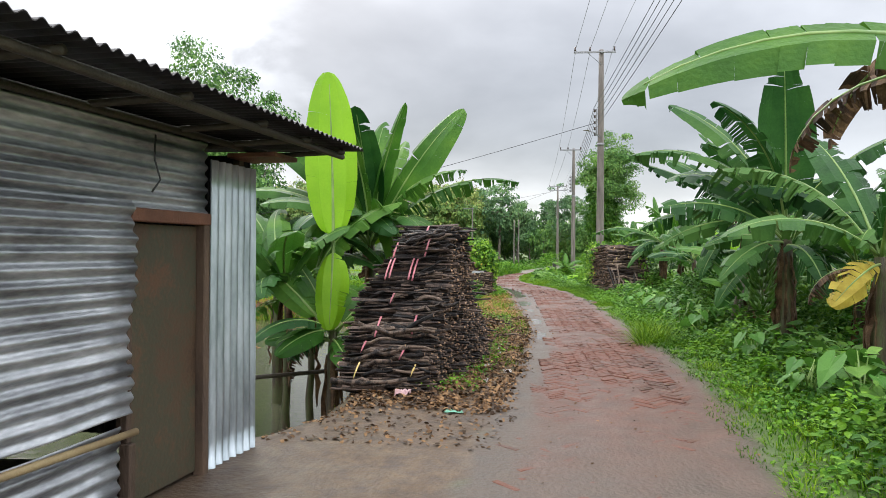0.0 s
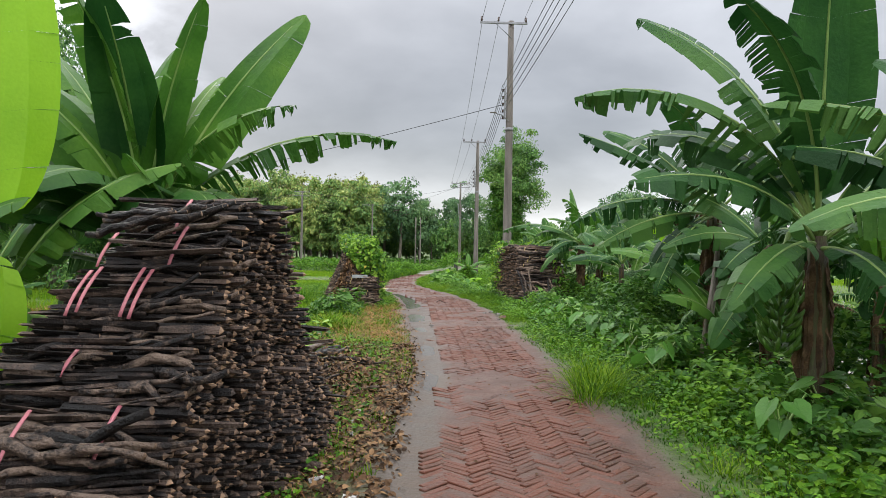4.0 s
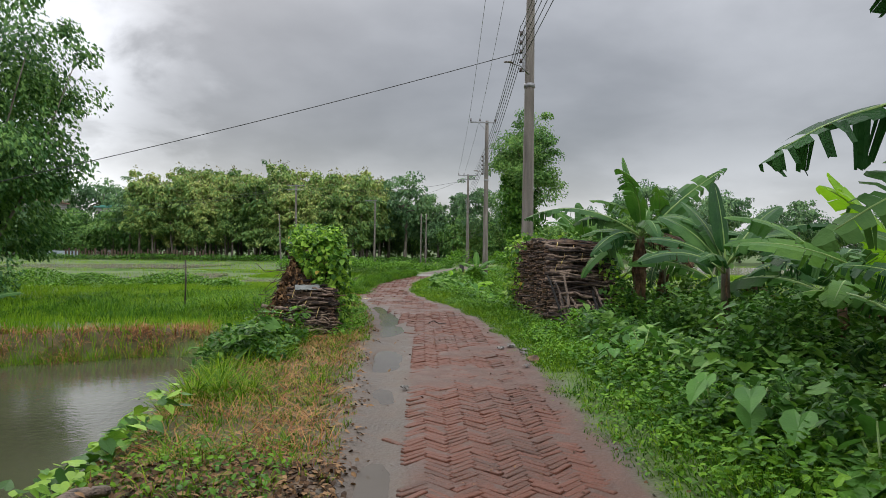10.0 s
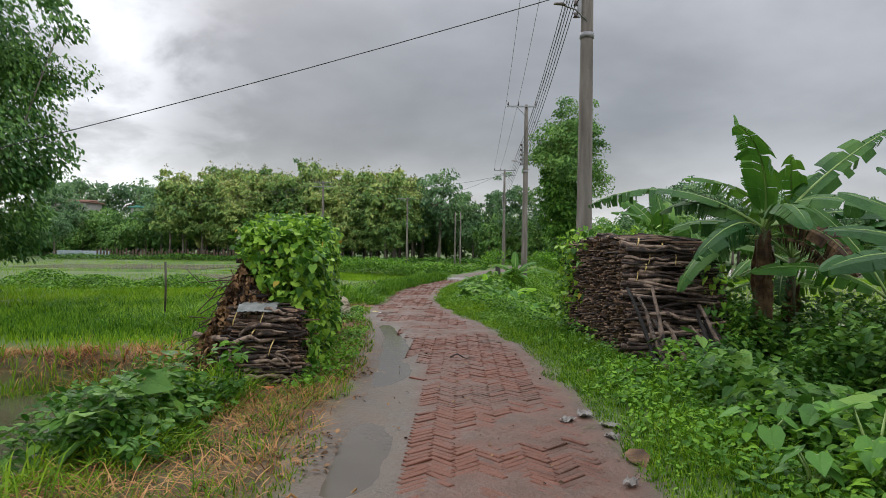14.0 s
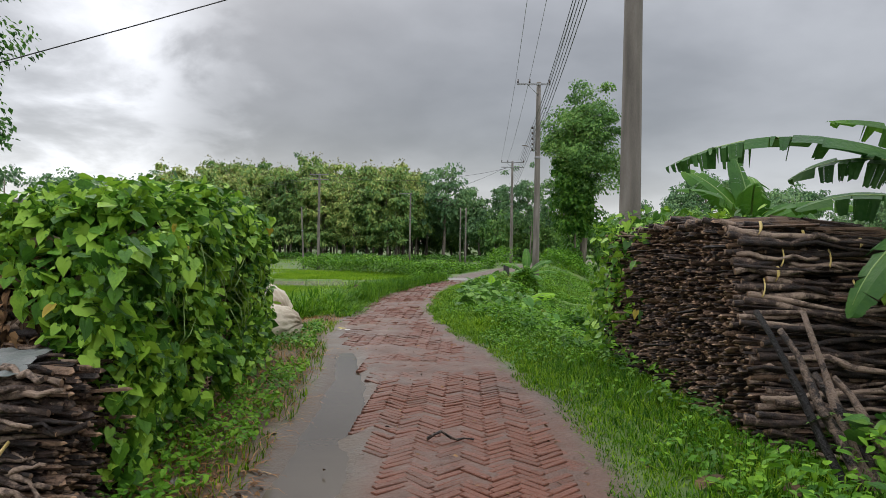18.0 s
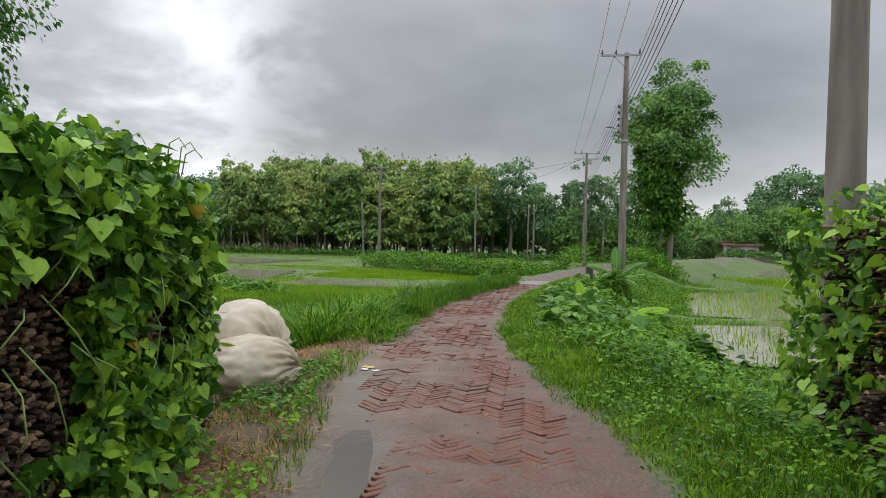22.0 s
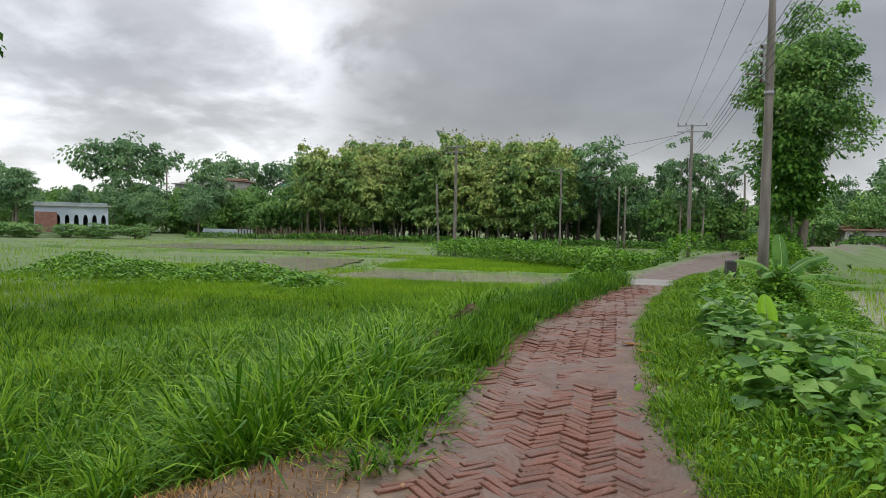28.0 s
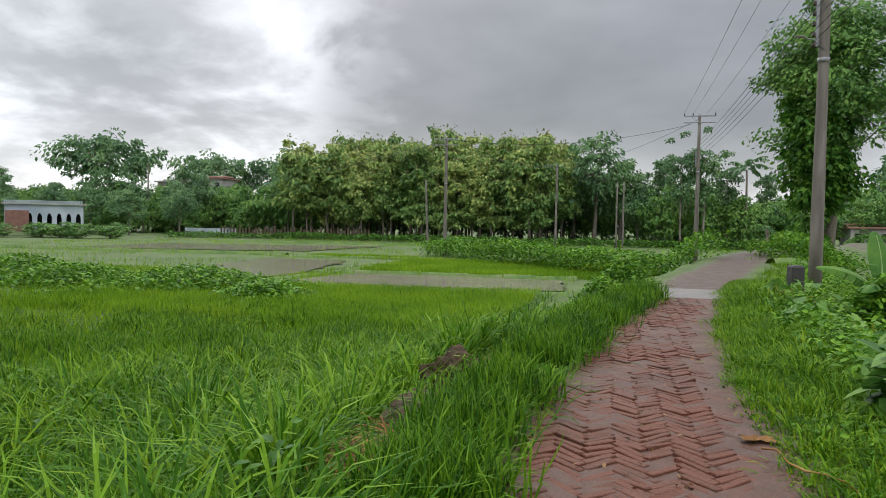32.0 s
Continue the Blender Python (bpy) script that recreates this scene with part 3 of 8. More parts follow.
# ---- ground ----
def ground():
    def axis(lo, hi, fine, ends):
        mid = np.arange(lo, hi, fine)
        grow = np.cumsum(fine * 1.16 ** np.arange(1, 75))
        grow = grow[grow < ends]
        return np.concatenate([lo - grow[::-1], mid, hi + grow])
    xs, ys = axis(-4.5, 5.5, 0.11, 1500), axis(-1.0, 50, 0.14, 2200)
    x, y = np.meshgrid(xs, ys)
    z = ground_z(x, y)
    v = np.stack([x, y, z], -1).reshape(-1, 3)
    nx, ny = len(xs), len(ys)
    i, j = np.meshgrid(np.arange(ny - 1), np.arange(nx - 1), indexing="ij")
    k = i * nx + j
    f = np.stack([k, k + 1, k + nx + 1, k + nx], -1).reshape(-1, 4)
    m = bpy.data.materials.new("earth_and_turf")
    me = mesh_data("ground", v, f, m, smooth=True)
    # what covers the soil: turf, dead straw, bare wet mud
    le, re = left_edge(y), right_edge(y)
    dl, dr = le - x, x - re
    off = np.maximum(dl, dr)
    yard = smooth(8.5, 6.5, y) * (dl > 0)
    turf = smooth(-0.05, 0.22, off + 0.3 * (fbm(x * 2, y * 2) - 0.5)) * (1 - yard)
    lside = (dl > 0) * smooth(3.0, 0.6, dl) * smooth(31.5, 29, y)
    straw = np.clip(lside * (0.35 + 0.9 * fbm(x * 1.1, y * 1.1, 1)), 0, 1)
    straw = np.maximum(straw, smooth(1.6, 0.9, np.hypot((x + 2.0) * 0.75, y - 31.0)))
    straw = np.maximum(straw, dug(x, y) * 0.9)
    straw = np.maximum(straw, smooth(0.9, 0.2, np.abs(y - far_bank(x) - 1.2)) * (x < -5) * (x > -22) * 0.8)
    red = smooth(-0.02, 0.15, x - le - strip(y)) * smooth(0.0, 0.16, re - x) * smooth(4.5, 8.5, y + 2 * fbm(x, y)) * smooth(0.12, 0.34, fbm(x * 0.7, y * 0.5, 1) + 0.1)
    red = np.maximum(red, smooth(32, 34, y) * smooth(0.35, 0.0, off)) * (0.45 * smooth(120, 100, y) + 0.55 * smooth(48, 45, y))
    col = np.stack([turf, straw, yard, red], -1).reshape(-1, 4)
    at = me.color_attributes.new("cover", "FLOAT_COLOR", "POINT")
    at.data.foreach_set("color", col.astype(np.float32).ravel())
    m.use_nodes = True
    n, l = m.node_tree.nodes, m.node_tree.links
    p = n["Principled BSDF"]
    ca = n.new("ShaderNodeVertexColor")
    ca.layer_name = "cover"
    sp = n.new("ShaderNodeSeparateColor")
    l.new(ca.outputs[0], sp.inputs[0])
    geo = n.new("ShaderNodeNewGeometry")

    def noise_ramp(scale, cols):
        t = n.new("ShaderNodeTexNoise")
        t.inputs["Scale"].default_value, t.inputs["Detail"].default_value = scale, 7
        t.inputs["Roughness"].default_value = 0.65
        l.new(geo.outputs["Position"], t.inputs["Vector"])
        r = n.new("ShaderNodeValToRGB")
        r.color_ramp.elements[0].position, r.color_ramp.elements[1].position = 0.32, 0.68
        for e, c in zip(r.color_ramp.elements, cols):
            e.color = (*c, 1)
        l.new(t.outputs[0], r.inputs[0])
        return r.outputs[0], t.outputs[0]

    def mix(f, a, b):
        q = n.new("ShaderNodeMix")
        q.data_type = "RGBA"
        l.new(f, q.inputs[0])
        l.new(a, q.inputs[6])
        l.new(b, q.inputs[7])
        return q.outputs[2]
    mud, mudn = noise_ramp(2.2, [(0.055, 0.040, 0.029), (0.118, 0.088, 0.064)])
    yardc, _ = noise_ramp(1.3, [(0.042, 0.032, 0.024), (0.10, 0.075, 0.056)])
    turfc, _ = noise_ramp(0.35, [(0.045, 0.085, 0.016), (0.10, 0.155, 0.03)])
    redc, _ = noise_ramp(3.0, [(0.072, 0.041, 0.028), (0.122, 0.055, 0.035)])
    strawc, _ = noise_ramp(7, [(0.045, 0.028, 0.017), (0.15, 0.092, 0.045)])
    c = mix(ca.outputs["Alpha"], mix(sp.outputs[2], mud, yardc), redc)
    c = mix(sp.outputs[0], c, turfc)
    c = mix(sp.outputs[1], c, strawc)
    l.new(c, p.inputs["Base Color"])
    rr = n.new("ShaderNodeMapRange")
    rr.inputs[1].default_value, rr.inputs[2].default_value, rr.inputs[3].default_value, rr.inputs[4].default_value = 0.3, 0.7, 0.42, 0.75
    l.new(mudn, rr.inputs[0])
    mx = n.new("ShaderNodeMath")
    mx.operation = "MAXIMUM"
    l.new(rr.outputs[0], mx.inputs[0])
    sc = n.new("ShaderNodeMath")
    sc.operation = "MULTIPLY"
    l.new(sp.outputs[0], sc.inputs[0])
    sc.inputs[1].default_value = 0.85
    l.new(sc.outputs[0], mx.inputs[1])
    l.new(mx.outputs[0], p.inputs["Roughness"])
    b = n.new("ShaderNodeBump")
    b.inputs["Strength"].default_value, b.inputs["Distance"].default_value = 0.5, 0.03
    fn = n.new("ShaderNodeTexNoise")
    fn.inputs["Scale"].default_value, fn.inputs["Detail"].default_value = 26, 6
    l.new(geo.outputs["Position"], fn.inputs["Vector"])
    l.new(fn.outputs[0], b.inputs["Height"])
    l.new(b.outputs[0], p.inputs["Normal"])
    tagged(new("ground", me), "wet earth and green turf with a sunken pond and fields", "ground", kind="structure")


ground()


def sheet_of_water(name, outline, z, material, label, wobble=0.25, step=0.5):
    """A flat pool with a slightly wavy outline."""
    pts, r = [], rng(len(name) + int(abs(outline[0][0]) * 10))
    for (ax, ay), (bx, by) in zip(outline, outline[1:] + outline[:1]):
        n = max(2, int(math.hypot(bx - ax, by - ay) / step))
        for i in range(n):
            pts.append((ax + (bx - ax) * i / n + r.normal() * wobble * 0.4, ay + (by - ay) * i / n + r.normal() * wobble * 0.4))
    bm = bmesh.new()
    face = bm.faces.new([bm.verts.new((px, py, z)) for px, py in pts])
    bmesh.ops.triangulate(bm, faces=[face])
    bmesh.ops.recalc_face_normals(bm, faces=bm.faces[:])
    if sum(f.normal.z for f in bm.faces) < 0:
        bmesh.ops.reverse_faces(bm, faces=bm.faces[:])
    ob = part(name, bm, material, None)
    return tagged(ob, label, "water", kind="structure")


sheet_of_water("water_pond", [(-2.6, 5.5), (-2.2, 15), (-2.2, 23), (-3.8, 27.2), (-8, 27.6), (-16, 23.5), (-26, 18), (-26, 5.5)], -1.25, M["water"], "murky green pond water pocked by rain", 0.1)


def puddles():
    ys = np.arange(12.0, 30, 0.25)
    le = left_edge(ys)
    a, b = np.stack([le - 0.05, ys, ys * 0 - 0.030], -1), np.stack([le + strip(ys) + 0.12, ys, ys * 0 - 0.030], -1)
    v = np.stack([a, b], 1).reshape(-1, 3)
    k = np.arange(len(ys) - 1)[:, None] * 2
    f = (k + np.array([[0, 1, 3, 2]]))
    tagged(new("water_puddle", mesh_data("water_puddle", v, f, M["puddle"])), "grey rain puddle along the road's sunken edge", "puddle", kind="structure")


puddles()
PADDIES = [
    ([(-22.5, 60), (-23, 73), (-17.5, 73), (-14.8, 59.5), (-17.4, 58.3)], -1.225),
    ([(-14.2, 56.4), (-12.6, 62.6), (-2.6, 62.8), (-2.2, 57.8), (-8.5, 56)], -1.19),
    ([(-46, 78), (-46, 92), (-24, 100), (-26, 84)], -1.225),
    ([(6.2, 46), (9, 58), (21, 62), (30, 60), (24, 47), (12, 45.6)], -0.97),
    ([(4.9, 37), (5.6, 43.4), (10, 44), (24, 45), (22, 36), (9, 36)], -0.95),
    ([(13, 29), (17, 40.5), (30, 41), (30, 27)], -0.94), ([(8.5, 8), (8.5, 26), (26, 26), (26, 8)], -0.94),
    ([(18, 82), (26, 112), (60, 118), (48, 84)], -1.225),
]
for outline, level in PADDIES:
    sheet_of_water("water_paddy", outline, level, M["paddy"], "shallow muddy water of a flooded rice paddy", 0.35, 1.0)


def bund(name, pts, width, height):
    """A low grassy earth ridge between two paddies."""
    p, q = [], []
    r = rng(int(abs(pts[0][0]) * 7 + pts[0][1]))
    for (ax, ay), (bx, by) in zip(pts, pts[1:]):
        n = max(2, int(math.hypot(bx - ax, by - ay) / 0.8))
        p += [(ax + (bx - ax) * i / n, ay + (by - ay) * i / n) for i in range(n)]
    p.append(pts[-1])
    p = np.array(p)
    d = np.gradient(p, axis=0)
    d /= np.linalg.norm(d, axis=1)[:, None]
    s = np.stack([-d[:, 1], d[:, 0]], -1)
    z = ground_z(p[:, 0], p[:, 1])
    rows = []
    for o, h in ((-0.5, -0.15), (-0.22, 1), (0.22, 1), (0.5, -0.15)):
        xy = p + s * (o * width * (0.85 + 0.3 * r.random(len(p))))[:, None]
        rows.append(np.column_stack([xy, z + h * height * (0.8 + 0.4 * r.random(len(p)))]))
    v = np.stack(rows, 1).reshape(-1, 3)
    n = len(p)
    i, j = np.meshgrid(np.arange(n - 1), np.arange(3), indexing="ij")
    k = i * 4 + j
    f = np.stack([k, k + 1, k + 5, k + 4], -1).reshape(-1, 4)
    ob = new(name, mesh_data(name, v, f, M["turf"], smooth=True))
    tagged(ob, "low grass-grown earth bund between rice paddies", "bund", "paddy bunds", kind="structure")
    return p, z + height


M["turf"] = mat("bund_turf", [(0.045, 0.11, 0.018), (0.10, 0.18, 0.03), (0.14, 0.15, 0.06)], 0.8, 0.8, bump=0.5, bscale=20)
BUNDS = [bund("bund", p, w, h) for p, w, h in (
    ([(-24, 58), (-14.5, 57), (-9, 55), (-2, 56.5)], 0.7, 0.14), ([(-14, 63.5), (-2, 64)], 0.7, 0.16), ([(-14.6, 57), (-13, 76)], 0.6, 0.14),
    ([(-24, 75), (-12, 77.5), (2, 78)], 0.7, 0.18), ([(-50, 76), (-24, 77)], 0.8, 0.2), ([(-48, 103), (-12, 104)], 0.9, 0.2),
    ([(4.5, 44.6), (12, 44.8), (25, 46)], 0.6, 0.16), ([(5.5, 59.5), (14, 61), (32, 64)], 1.0, 0.22), ([(11, 27.5), (16, 41.5), (30, 42)], 0.7, 0.15),
    ([(16, 80), (50, 82)], 1.0, 0.2), ([(8, 6), (8, 27)], 0.7, 0.15))]

# ---- plants ----
def banana_leaf(length, width, lift, arch, tatter, seed, strips=44):
    """Blade and midrib of one banana leaf that sets out along x, rises by lift and bends down by arch (degrees)."""
    r = rng(seed)
    s = np.linspace(0, 1, 33)
    ang = np.radians(lift - arch * s ** 1.25)
    step = length / 32
    mid = np.zeros((33, 3))
    mid[1:, 0] = np.cumsum(np.cos(ang[:-1])) * step
    mid[1:, 2] = np.cumsum(np.sin(ang[:-1])) * step
    mid[:, 1] = 0.05 * length * r.normal() * s ** 2

    def on(t):
        return np.array([np.interp(t, s, mid[:, c]) for c in range(3)])

    def half(t):
        u = np.clip((t - 0.16) / 0.84, 0, 1)
        return width / 2 * np.clip(np.sin(np.pi * u ** 0.78), 0, 1) ** 0.45
    v, f = [], []
    cuts = 0.16 + 0.84 * np.linspace(0, 1, strips + 1)
    cuts[1:-1] += r.normal(0, 0.003, strips - 1)
    for side in (-1, 1):
        run, left, fall, reach = r.uniform(-8, 8), 0, 18.0, 1.0
        for i, (a, b) in enumerate(zip(cuts[:-1], cuts[1:])):
            first = left == 0
            if first:
                torn = r.random() < tatter
                left = int(r.integers(1, 4)) if torn and tatter > 0.6 else int(r.integers(3, 9))
                fall = 16 + run + (r.uniform(0, 62) * tatter if torn else 0)
                reach = r.uniform(0.8, 1.06) if torn else 1.0
                run = 0.7 * run + r.uniform(-8, 8) * (0.3 + tatter)
            left -= 1
            k = len(v)
            for t, g in ((a, 1 if first and torn else 0), (b, -1 if left == 0 and torn else 0)):
                w = max(half(t), half((a + b) / 2) * (0.75 if torn else 0.0), 0.012) * reach
                gap = (b - a) * (r.uniform(0.2, 0.9) if first and left == 0 else r.uniform(0.4, 1.7))
                w *= r.uniform(0.88, 1.05) if torn else 1.0
                base = on(t)
                th = np.interp(t, s, ang)
                fw, nz = np.array([math.cos(th), 0, math.sin(th)]), np.array([-math.sin(th), 0, math.cos(th)])
                out = np.array([0, side, 0])
                lean = 0.22
                for u, phi in ((0.0, 0), (0.5, 14 - fall * 0.5), (1.0, 8 - fall * 1.5)):
                    q = math.radians(phi)
                    v.append(base + fw * (lean * w * u + g * gap * length * u * 0.5) + out * (w * u * math.cos(q)) + nz * (w * u * math.sin(q)) + (0, 0, -abs(fall - 16) * 0.0025 * u * u * w * 2))
            for c in (0, 1):
                quad = (k + c, k + c + 1, k + 4 + c, k + 3 + c)
                f.append(quad if side > 0 else quad[::-1])
    rib = tube(mid[::3], np.linspace(0.022, 0.004, 11) * (0.6 + length / 4), 5)
    return (np.array(v), np.array(f)), rib


def dry_leaf(length, seed):
    """A dead leaf that hangs down along a stem, folded and twisted."""
    r = rng(seed)
    n = 9
    t = np.linspace(0, 1, n)
    x = 0.06 + 0.06 * np.sin(t * 2.2) + r.normal(0, 0.015, n)
    z = -length * t
    w = (0.015 + 0.034 * np.sin(np.pi * t ** 0.8)) * r.uniform(0.7, 1.3, n)
    tw = np.cumsum(r.normal(0, 0.35, n))
    rows = []
    for u in (-1, -0.35, 0.35, 1):
        rows.append(np.stack([x + w * u * np.sin(tw) + 0.04 * (1 - abs(u)), w * u * np.cos(tw), z + 0.02 * u], -1))
    v = np.stack(rows, 1).reshape(-1, 3)
    i, j = np.meshgrid(np.arange(n - 1), np.arange(3), indexing="ij")
    k = i * 4 + j
    return v, np.stack([k, k + 1, k + 5, k + 4], -1).reshape(-1, 4)


FINGER = None


def banana_plant(at, height, leaves, label, seed, tone="banana", girth=0.11, dead=3, bunch=None, lean=(0, 0), group="banana plants"):
    """leaves: rows of azimuth in degrees (0 is +x), length, width, lift, arch, tatter, and optionally another tone and a twist about the midrib, and a stalk's height."""
    global FINGER
    r = rng(seed)
    z0 = float(ground_z(at[0], at[1])) - 0.05
    root = thing("banana_plant", (at[0], at[1], z0), label, "banana plant", group)
    t = np.linspace(0, 1, 9)
    path = np.stack([lean[0] * t ** 1.5 + r.normal(0, 0.008, 9), lean[1] * t ** 1.5 + r.normal(0, 0.008, 9), t * height], -1)
    bar("stem", path, girth * (1.15 - 0.5 * t), M["pseudo"], root, 10)
    top = path[-1]
    for i, row in enumerate(leaves):
        az, length, width, lift, arch, tat = row[:6]
        skin = M[row[6] if len(row) > 6 else tone]
        (v, f), rib = banana_leaf(length, width, lift, arch, tat, seed * 50 + i)
        axis = (math.cos(radians(lift - arch * 0.3)), 0, math.sin(radians(lift - arch * 0.3)))
        twist = row[7] if len(row) > 7 else 24 * math.cos(radians(az)) + r.uniform(-24, 24)
        rise = row[8] if len(row) > 8 else 0.0
        if rise:
            c, q = math.cos(radians(az)) * 0.05, math.sin(radians(az)) * 0.05
            bar("leaf_stalk", [top, (top[0] - c, top[1] - q, top[2] + rise * 0.5), (top[0], top[1], top[2] + rise + 0.03)], [0.03, 0.026, 0.022], M["midrib"], root, 6)
        m = pose(top[0], top[1], top[2] - 0.04 * (i % 4) + rise, 0, 0, az) @ Matrix.Rotation(radians(twist), 4, axis)
        leaf = hang("leaf", mesh_data("leaf", v, f, skin), root, m)
        hang("midrib", mesh_data("midrib", rib[0], tri(rib[1]), M["midrib"], smooth=True), leaf)
    for i in range(3 if dead >= 5 else 0):
        (v, f), rib = banana_leaf(r.uniform(0.9, 1.4) * min(1.0, height / 1.8), r.uniform(0.3, 0.42), r.uniform(0, 40), r.uniform(80, 120), 0.9, seed * 50 + 70 + i)
        leaf = hang("leaf", mesh_data("leaf", v, f, M["dry" if i == 0 else "banana_dark"]), root, pose(top[0], top[1], top[2] - 0.15, 0, 0, r.uniform(0, 360)), "torn old leaf drooping beside the stem")
        hang("midrib", mesh_data("midrib", rib[0], tri(rib[1]), M["midrib"], smooth=True), leaf)
    for i in range(dead):
        v, f = dry_leaf(r.uniform(0.5, 0.95) * min(height, 1.4), seed * 50 + 40 + i)
        hang("dry_leaf", mesh_data("dry_leaf", v, f, M["dry"]), root, pose(top[0], top[1], top[2] - r.uniform(0, 0.45) * height, 0, 0, r.uniform(0, 360)), "brown dead leaf hanging down the stem")
    if bunch:
        az, drop = bunch
        c, s = math.cos(radians(az)), math.sin(radians(az))
        stalk = [(top[0] + c * d, top[1] + s * d, top[2] + h) for d, h in ((0.02, 0), (0.12, 0.1), (0.24, 0.02), (0.3, -0.2), (0.31, -drop))]
        cl = bar("fruit_stalk", stalk, [0.03, 0.03, 0.028, 0.022, 0.015], M["midrib"], root, 6)
        if FINGER is None:
            a = np.linspace(0, 1, 6)
            fv, ff = tube(np.stack([0.05 + 0.10 * np.sin(a * 1.5), 0 * a, -0.03 + 0.11 * a ** 1.5], -1), [0.008, 0.019, 0.021, 0.02, 0.015, 0.006], 5)
            FINGER = mesh_data("banana_fruit", fv, tri(ff), M["fruit"], smooth=True)
        hx, hy = top[0] + c * 0.305, top[1] + s * 0.305
        for level in range(7):
            for q in range(11):
                m = pose(hx, hy, top[2] - 0.42 - (drop - 0.3) * level / 7 + r.normal(0, 0.012), r.uniform(-12, 12), r.uniform(-8, 18), q * 360 / 11 + r.uniform(-9, 9) + level * 17)
                hang("banana_fruit", FINGER, cl, m @ Matrix.Scale(1.3, 4))
    return root


def crown(seed, clumps, leaves, box, size, spread, hollow=0.35, shape=LEAF, pear=0.0):
    """Leaf positions: clumps spread through an egg-shaped crown with gaps, each a loose ball of leaves."""
    r = rng(seed)
    d = r.normal(size=(clumps, 3))
    d /= np.linalg.norm(d, axis=1)[:, None]
    rad = (hollow + (1 - hollow) * r.random(clumps) ** 0.6) * (0.78 + 0.44 * r.random(clumps))
    c = d * rad[:, None]
    c[:, :2] *= (1 - pear * c[:, 2:3])
    c = c * np.array(box)
    who = r.integers(0, clumps, leaves)
    o = r.normal(size=(leaves, 3))
    o = o / np.linalg.norm(o, axis=1)[:, None] * (r.random(leaves) ** 0.45)[:, None] * spread * (0.6 + 0.8 * r.random(clumps))[who][:, None] * np.array([1, 1, 0.7])
    p = c[who] + o
    yaw = np.arctan2(o[:, 1] + 0.3 * c[who][:, 1], o[:, 0] + 0.3 * c[who][:, 0]) + r.normal(0, 0.9, leaves)
    t = turn(yaw, r.uniform(0.1, 1.3, leaves), r.normal(0, 0.5, leaves))
    s = size * r.uniform(0.6, 1.35, leaves)
    return scatter(shape, p, t, s), c


def limbs(trunk_top, centres, seed, n, base, fat):
    r = rng(seed)
    out = []
    pick = centres[np.argsort(-np.linalg.norm(centres[:, :2], axis=1))][: n * 2]
    for c in pick[r.permutation(len(pick))[:n]]:
        start = np.array([0, 0, base + (trunk_top - base) * r.uniform(0.0, 0.9)])
        mid = (start + c) / 2 + (0, 0, -0.1 * np.linalg.norm(c - start))
        out.append(tube(np.array([start, (start + mid) / 2 + r.normal(0, 0.05, 3), mid, c]), [fat, fat * 0.75, fat * 0.5, fat * 0.15], 5))
    return out


def tree_kind(name, seed, height, box, clear, leaf, size, clumps, leaves, spread, fat, extra=None, hollow=0.35, pear=0.0, bend=0.3):
    """Meshes of a kind of tree: trunk with limbs, crown, and blossom where it has some."""
    r = rng(seed)
    zc = clear + box[2]
    (v, f), c = crown(seed, clumps, leaves, box, size, spread, hollow, pear=pear)
    v = v + (0, 0, zc)
    c = c + (0, 0, zc)
    t = np.linspace(0, 1, 7)
    top = clear + box[2] * 1.5
    trunk = tube(np.stack([bend * np.sin(t * 2.5) * r.normal(), bend * t * r.normal(), t * top], -1), fat * (1.25 - t * 1.05), 8)
    pieces = [trunk] + limbs(top, c, seed + 1, 9, clear * 0.9, fat * 0.35)
    tv, tf = joined([(a, tri(b)) for a, b in pieces])
    made = [("trunk", mesh_data(name + "_trunk", tv, tf, M["trunk"], smooth=True)), ("crown", mesh_data(name + "_crown", v, f, M[leaf]))]
    if extra:
        high = c[c[:, 2] > zc + box[2] * 0.1]
        who = r.integers(0, len(high), extra)
        p = high[who] + r.normal(0, spread * 0.42, (extra, 3)) + (0, 0, spread * 0.22)
        ev, ef = scatter(LEAF, p, turn(r.uniform(0, 6.3, extra), r.uniform(-1.2, 0.3, extra), r.normal(0, 0.5, extra)), size * 0.7 * r.uniform(0.5, 1.2, extra))
        made.append(("blossom", mesh_data(name + "_blossom", ev, ef, M["teak_flower"])))
    return made


def plant_tree(kind, at, scale, label, rz=0.0, group="", z=None):
    z = float(ground_z(at[0], at[1])) if z is None else z
    root = thing("tree", (at[0], at[1], z - 0.1), label, "tree", group, rz)
    root.scale = scale if isinstance(scale, tuple) else (scale,) * 3
    for name, me in kind:
        hang(name, me, root)
    return root


def blades(name, x, y, h, w, material, seed, shape=BLADE, lean=0.5, lift=0.0, label="", flat=0.0, z=None):
    """Grass blades with their roots at x, y."""
    r = rng(seed)
    n = len(x)
    z = ground_z(x, y) if z is None else z
    p = np.stack([x, y, z - 0.02 + lift], -1)
    t = turn(r.uniform(0, 2 * np.pi, n), r.normal(0, lean * 0.5, n) + flat, r.normal(0, 0.2, n))
    size = np.stack([h * r.uniform(0.4, 1.3, n), w * r.uniform(0.7, 1.3, n), h], -1)
    v, f = scatter(shape, p, t, size)
    ob = new(name, mesh_data(name, v, f, material))
    return tagged(ob, label, "grass", kind="stuff")


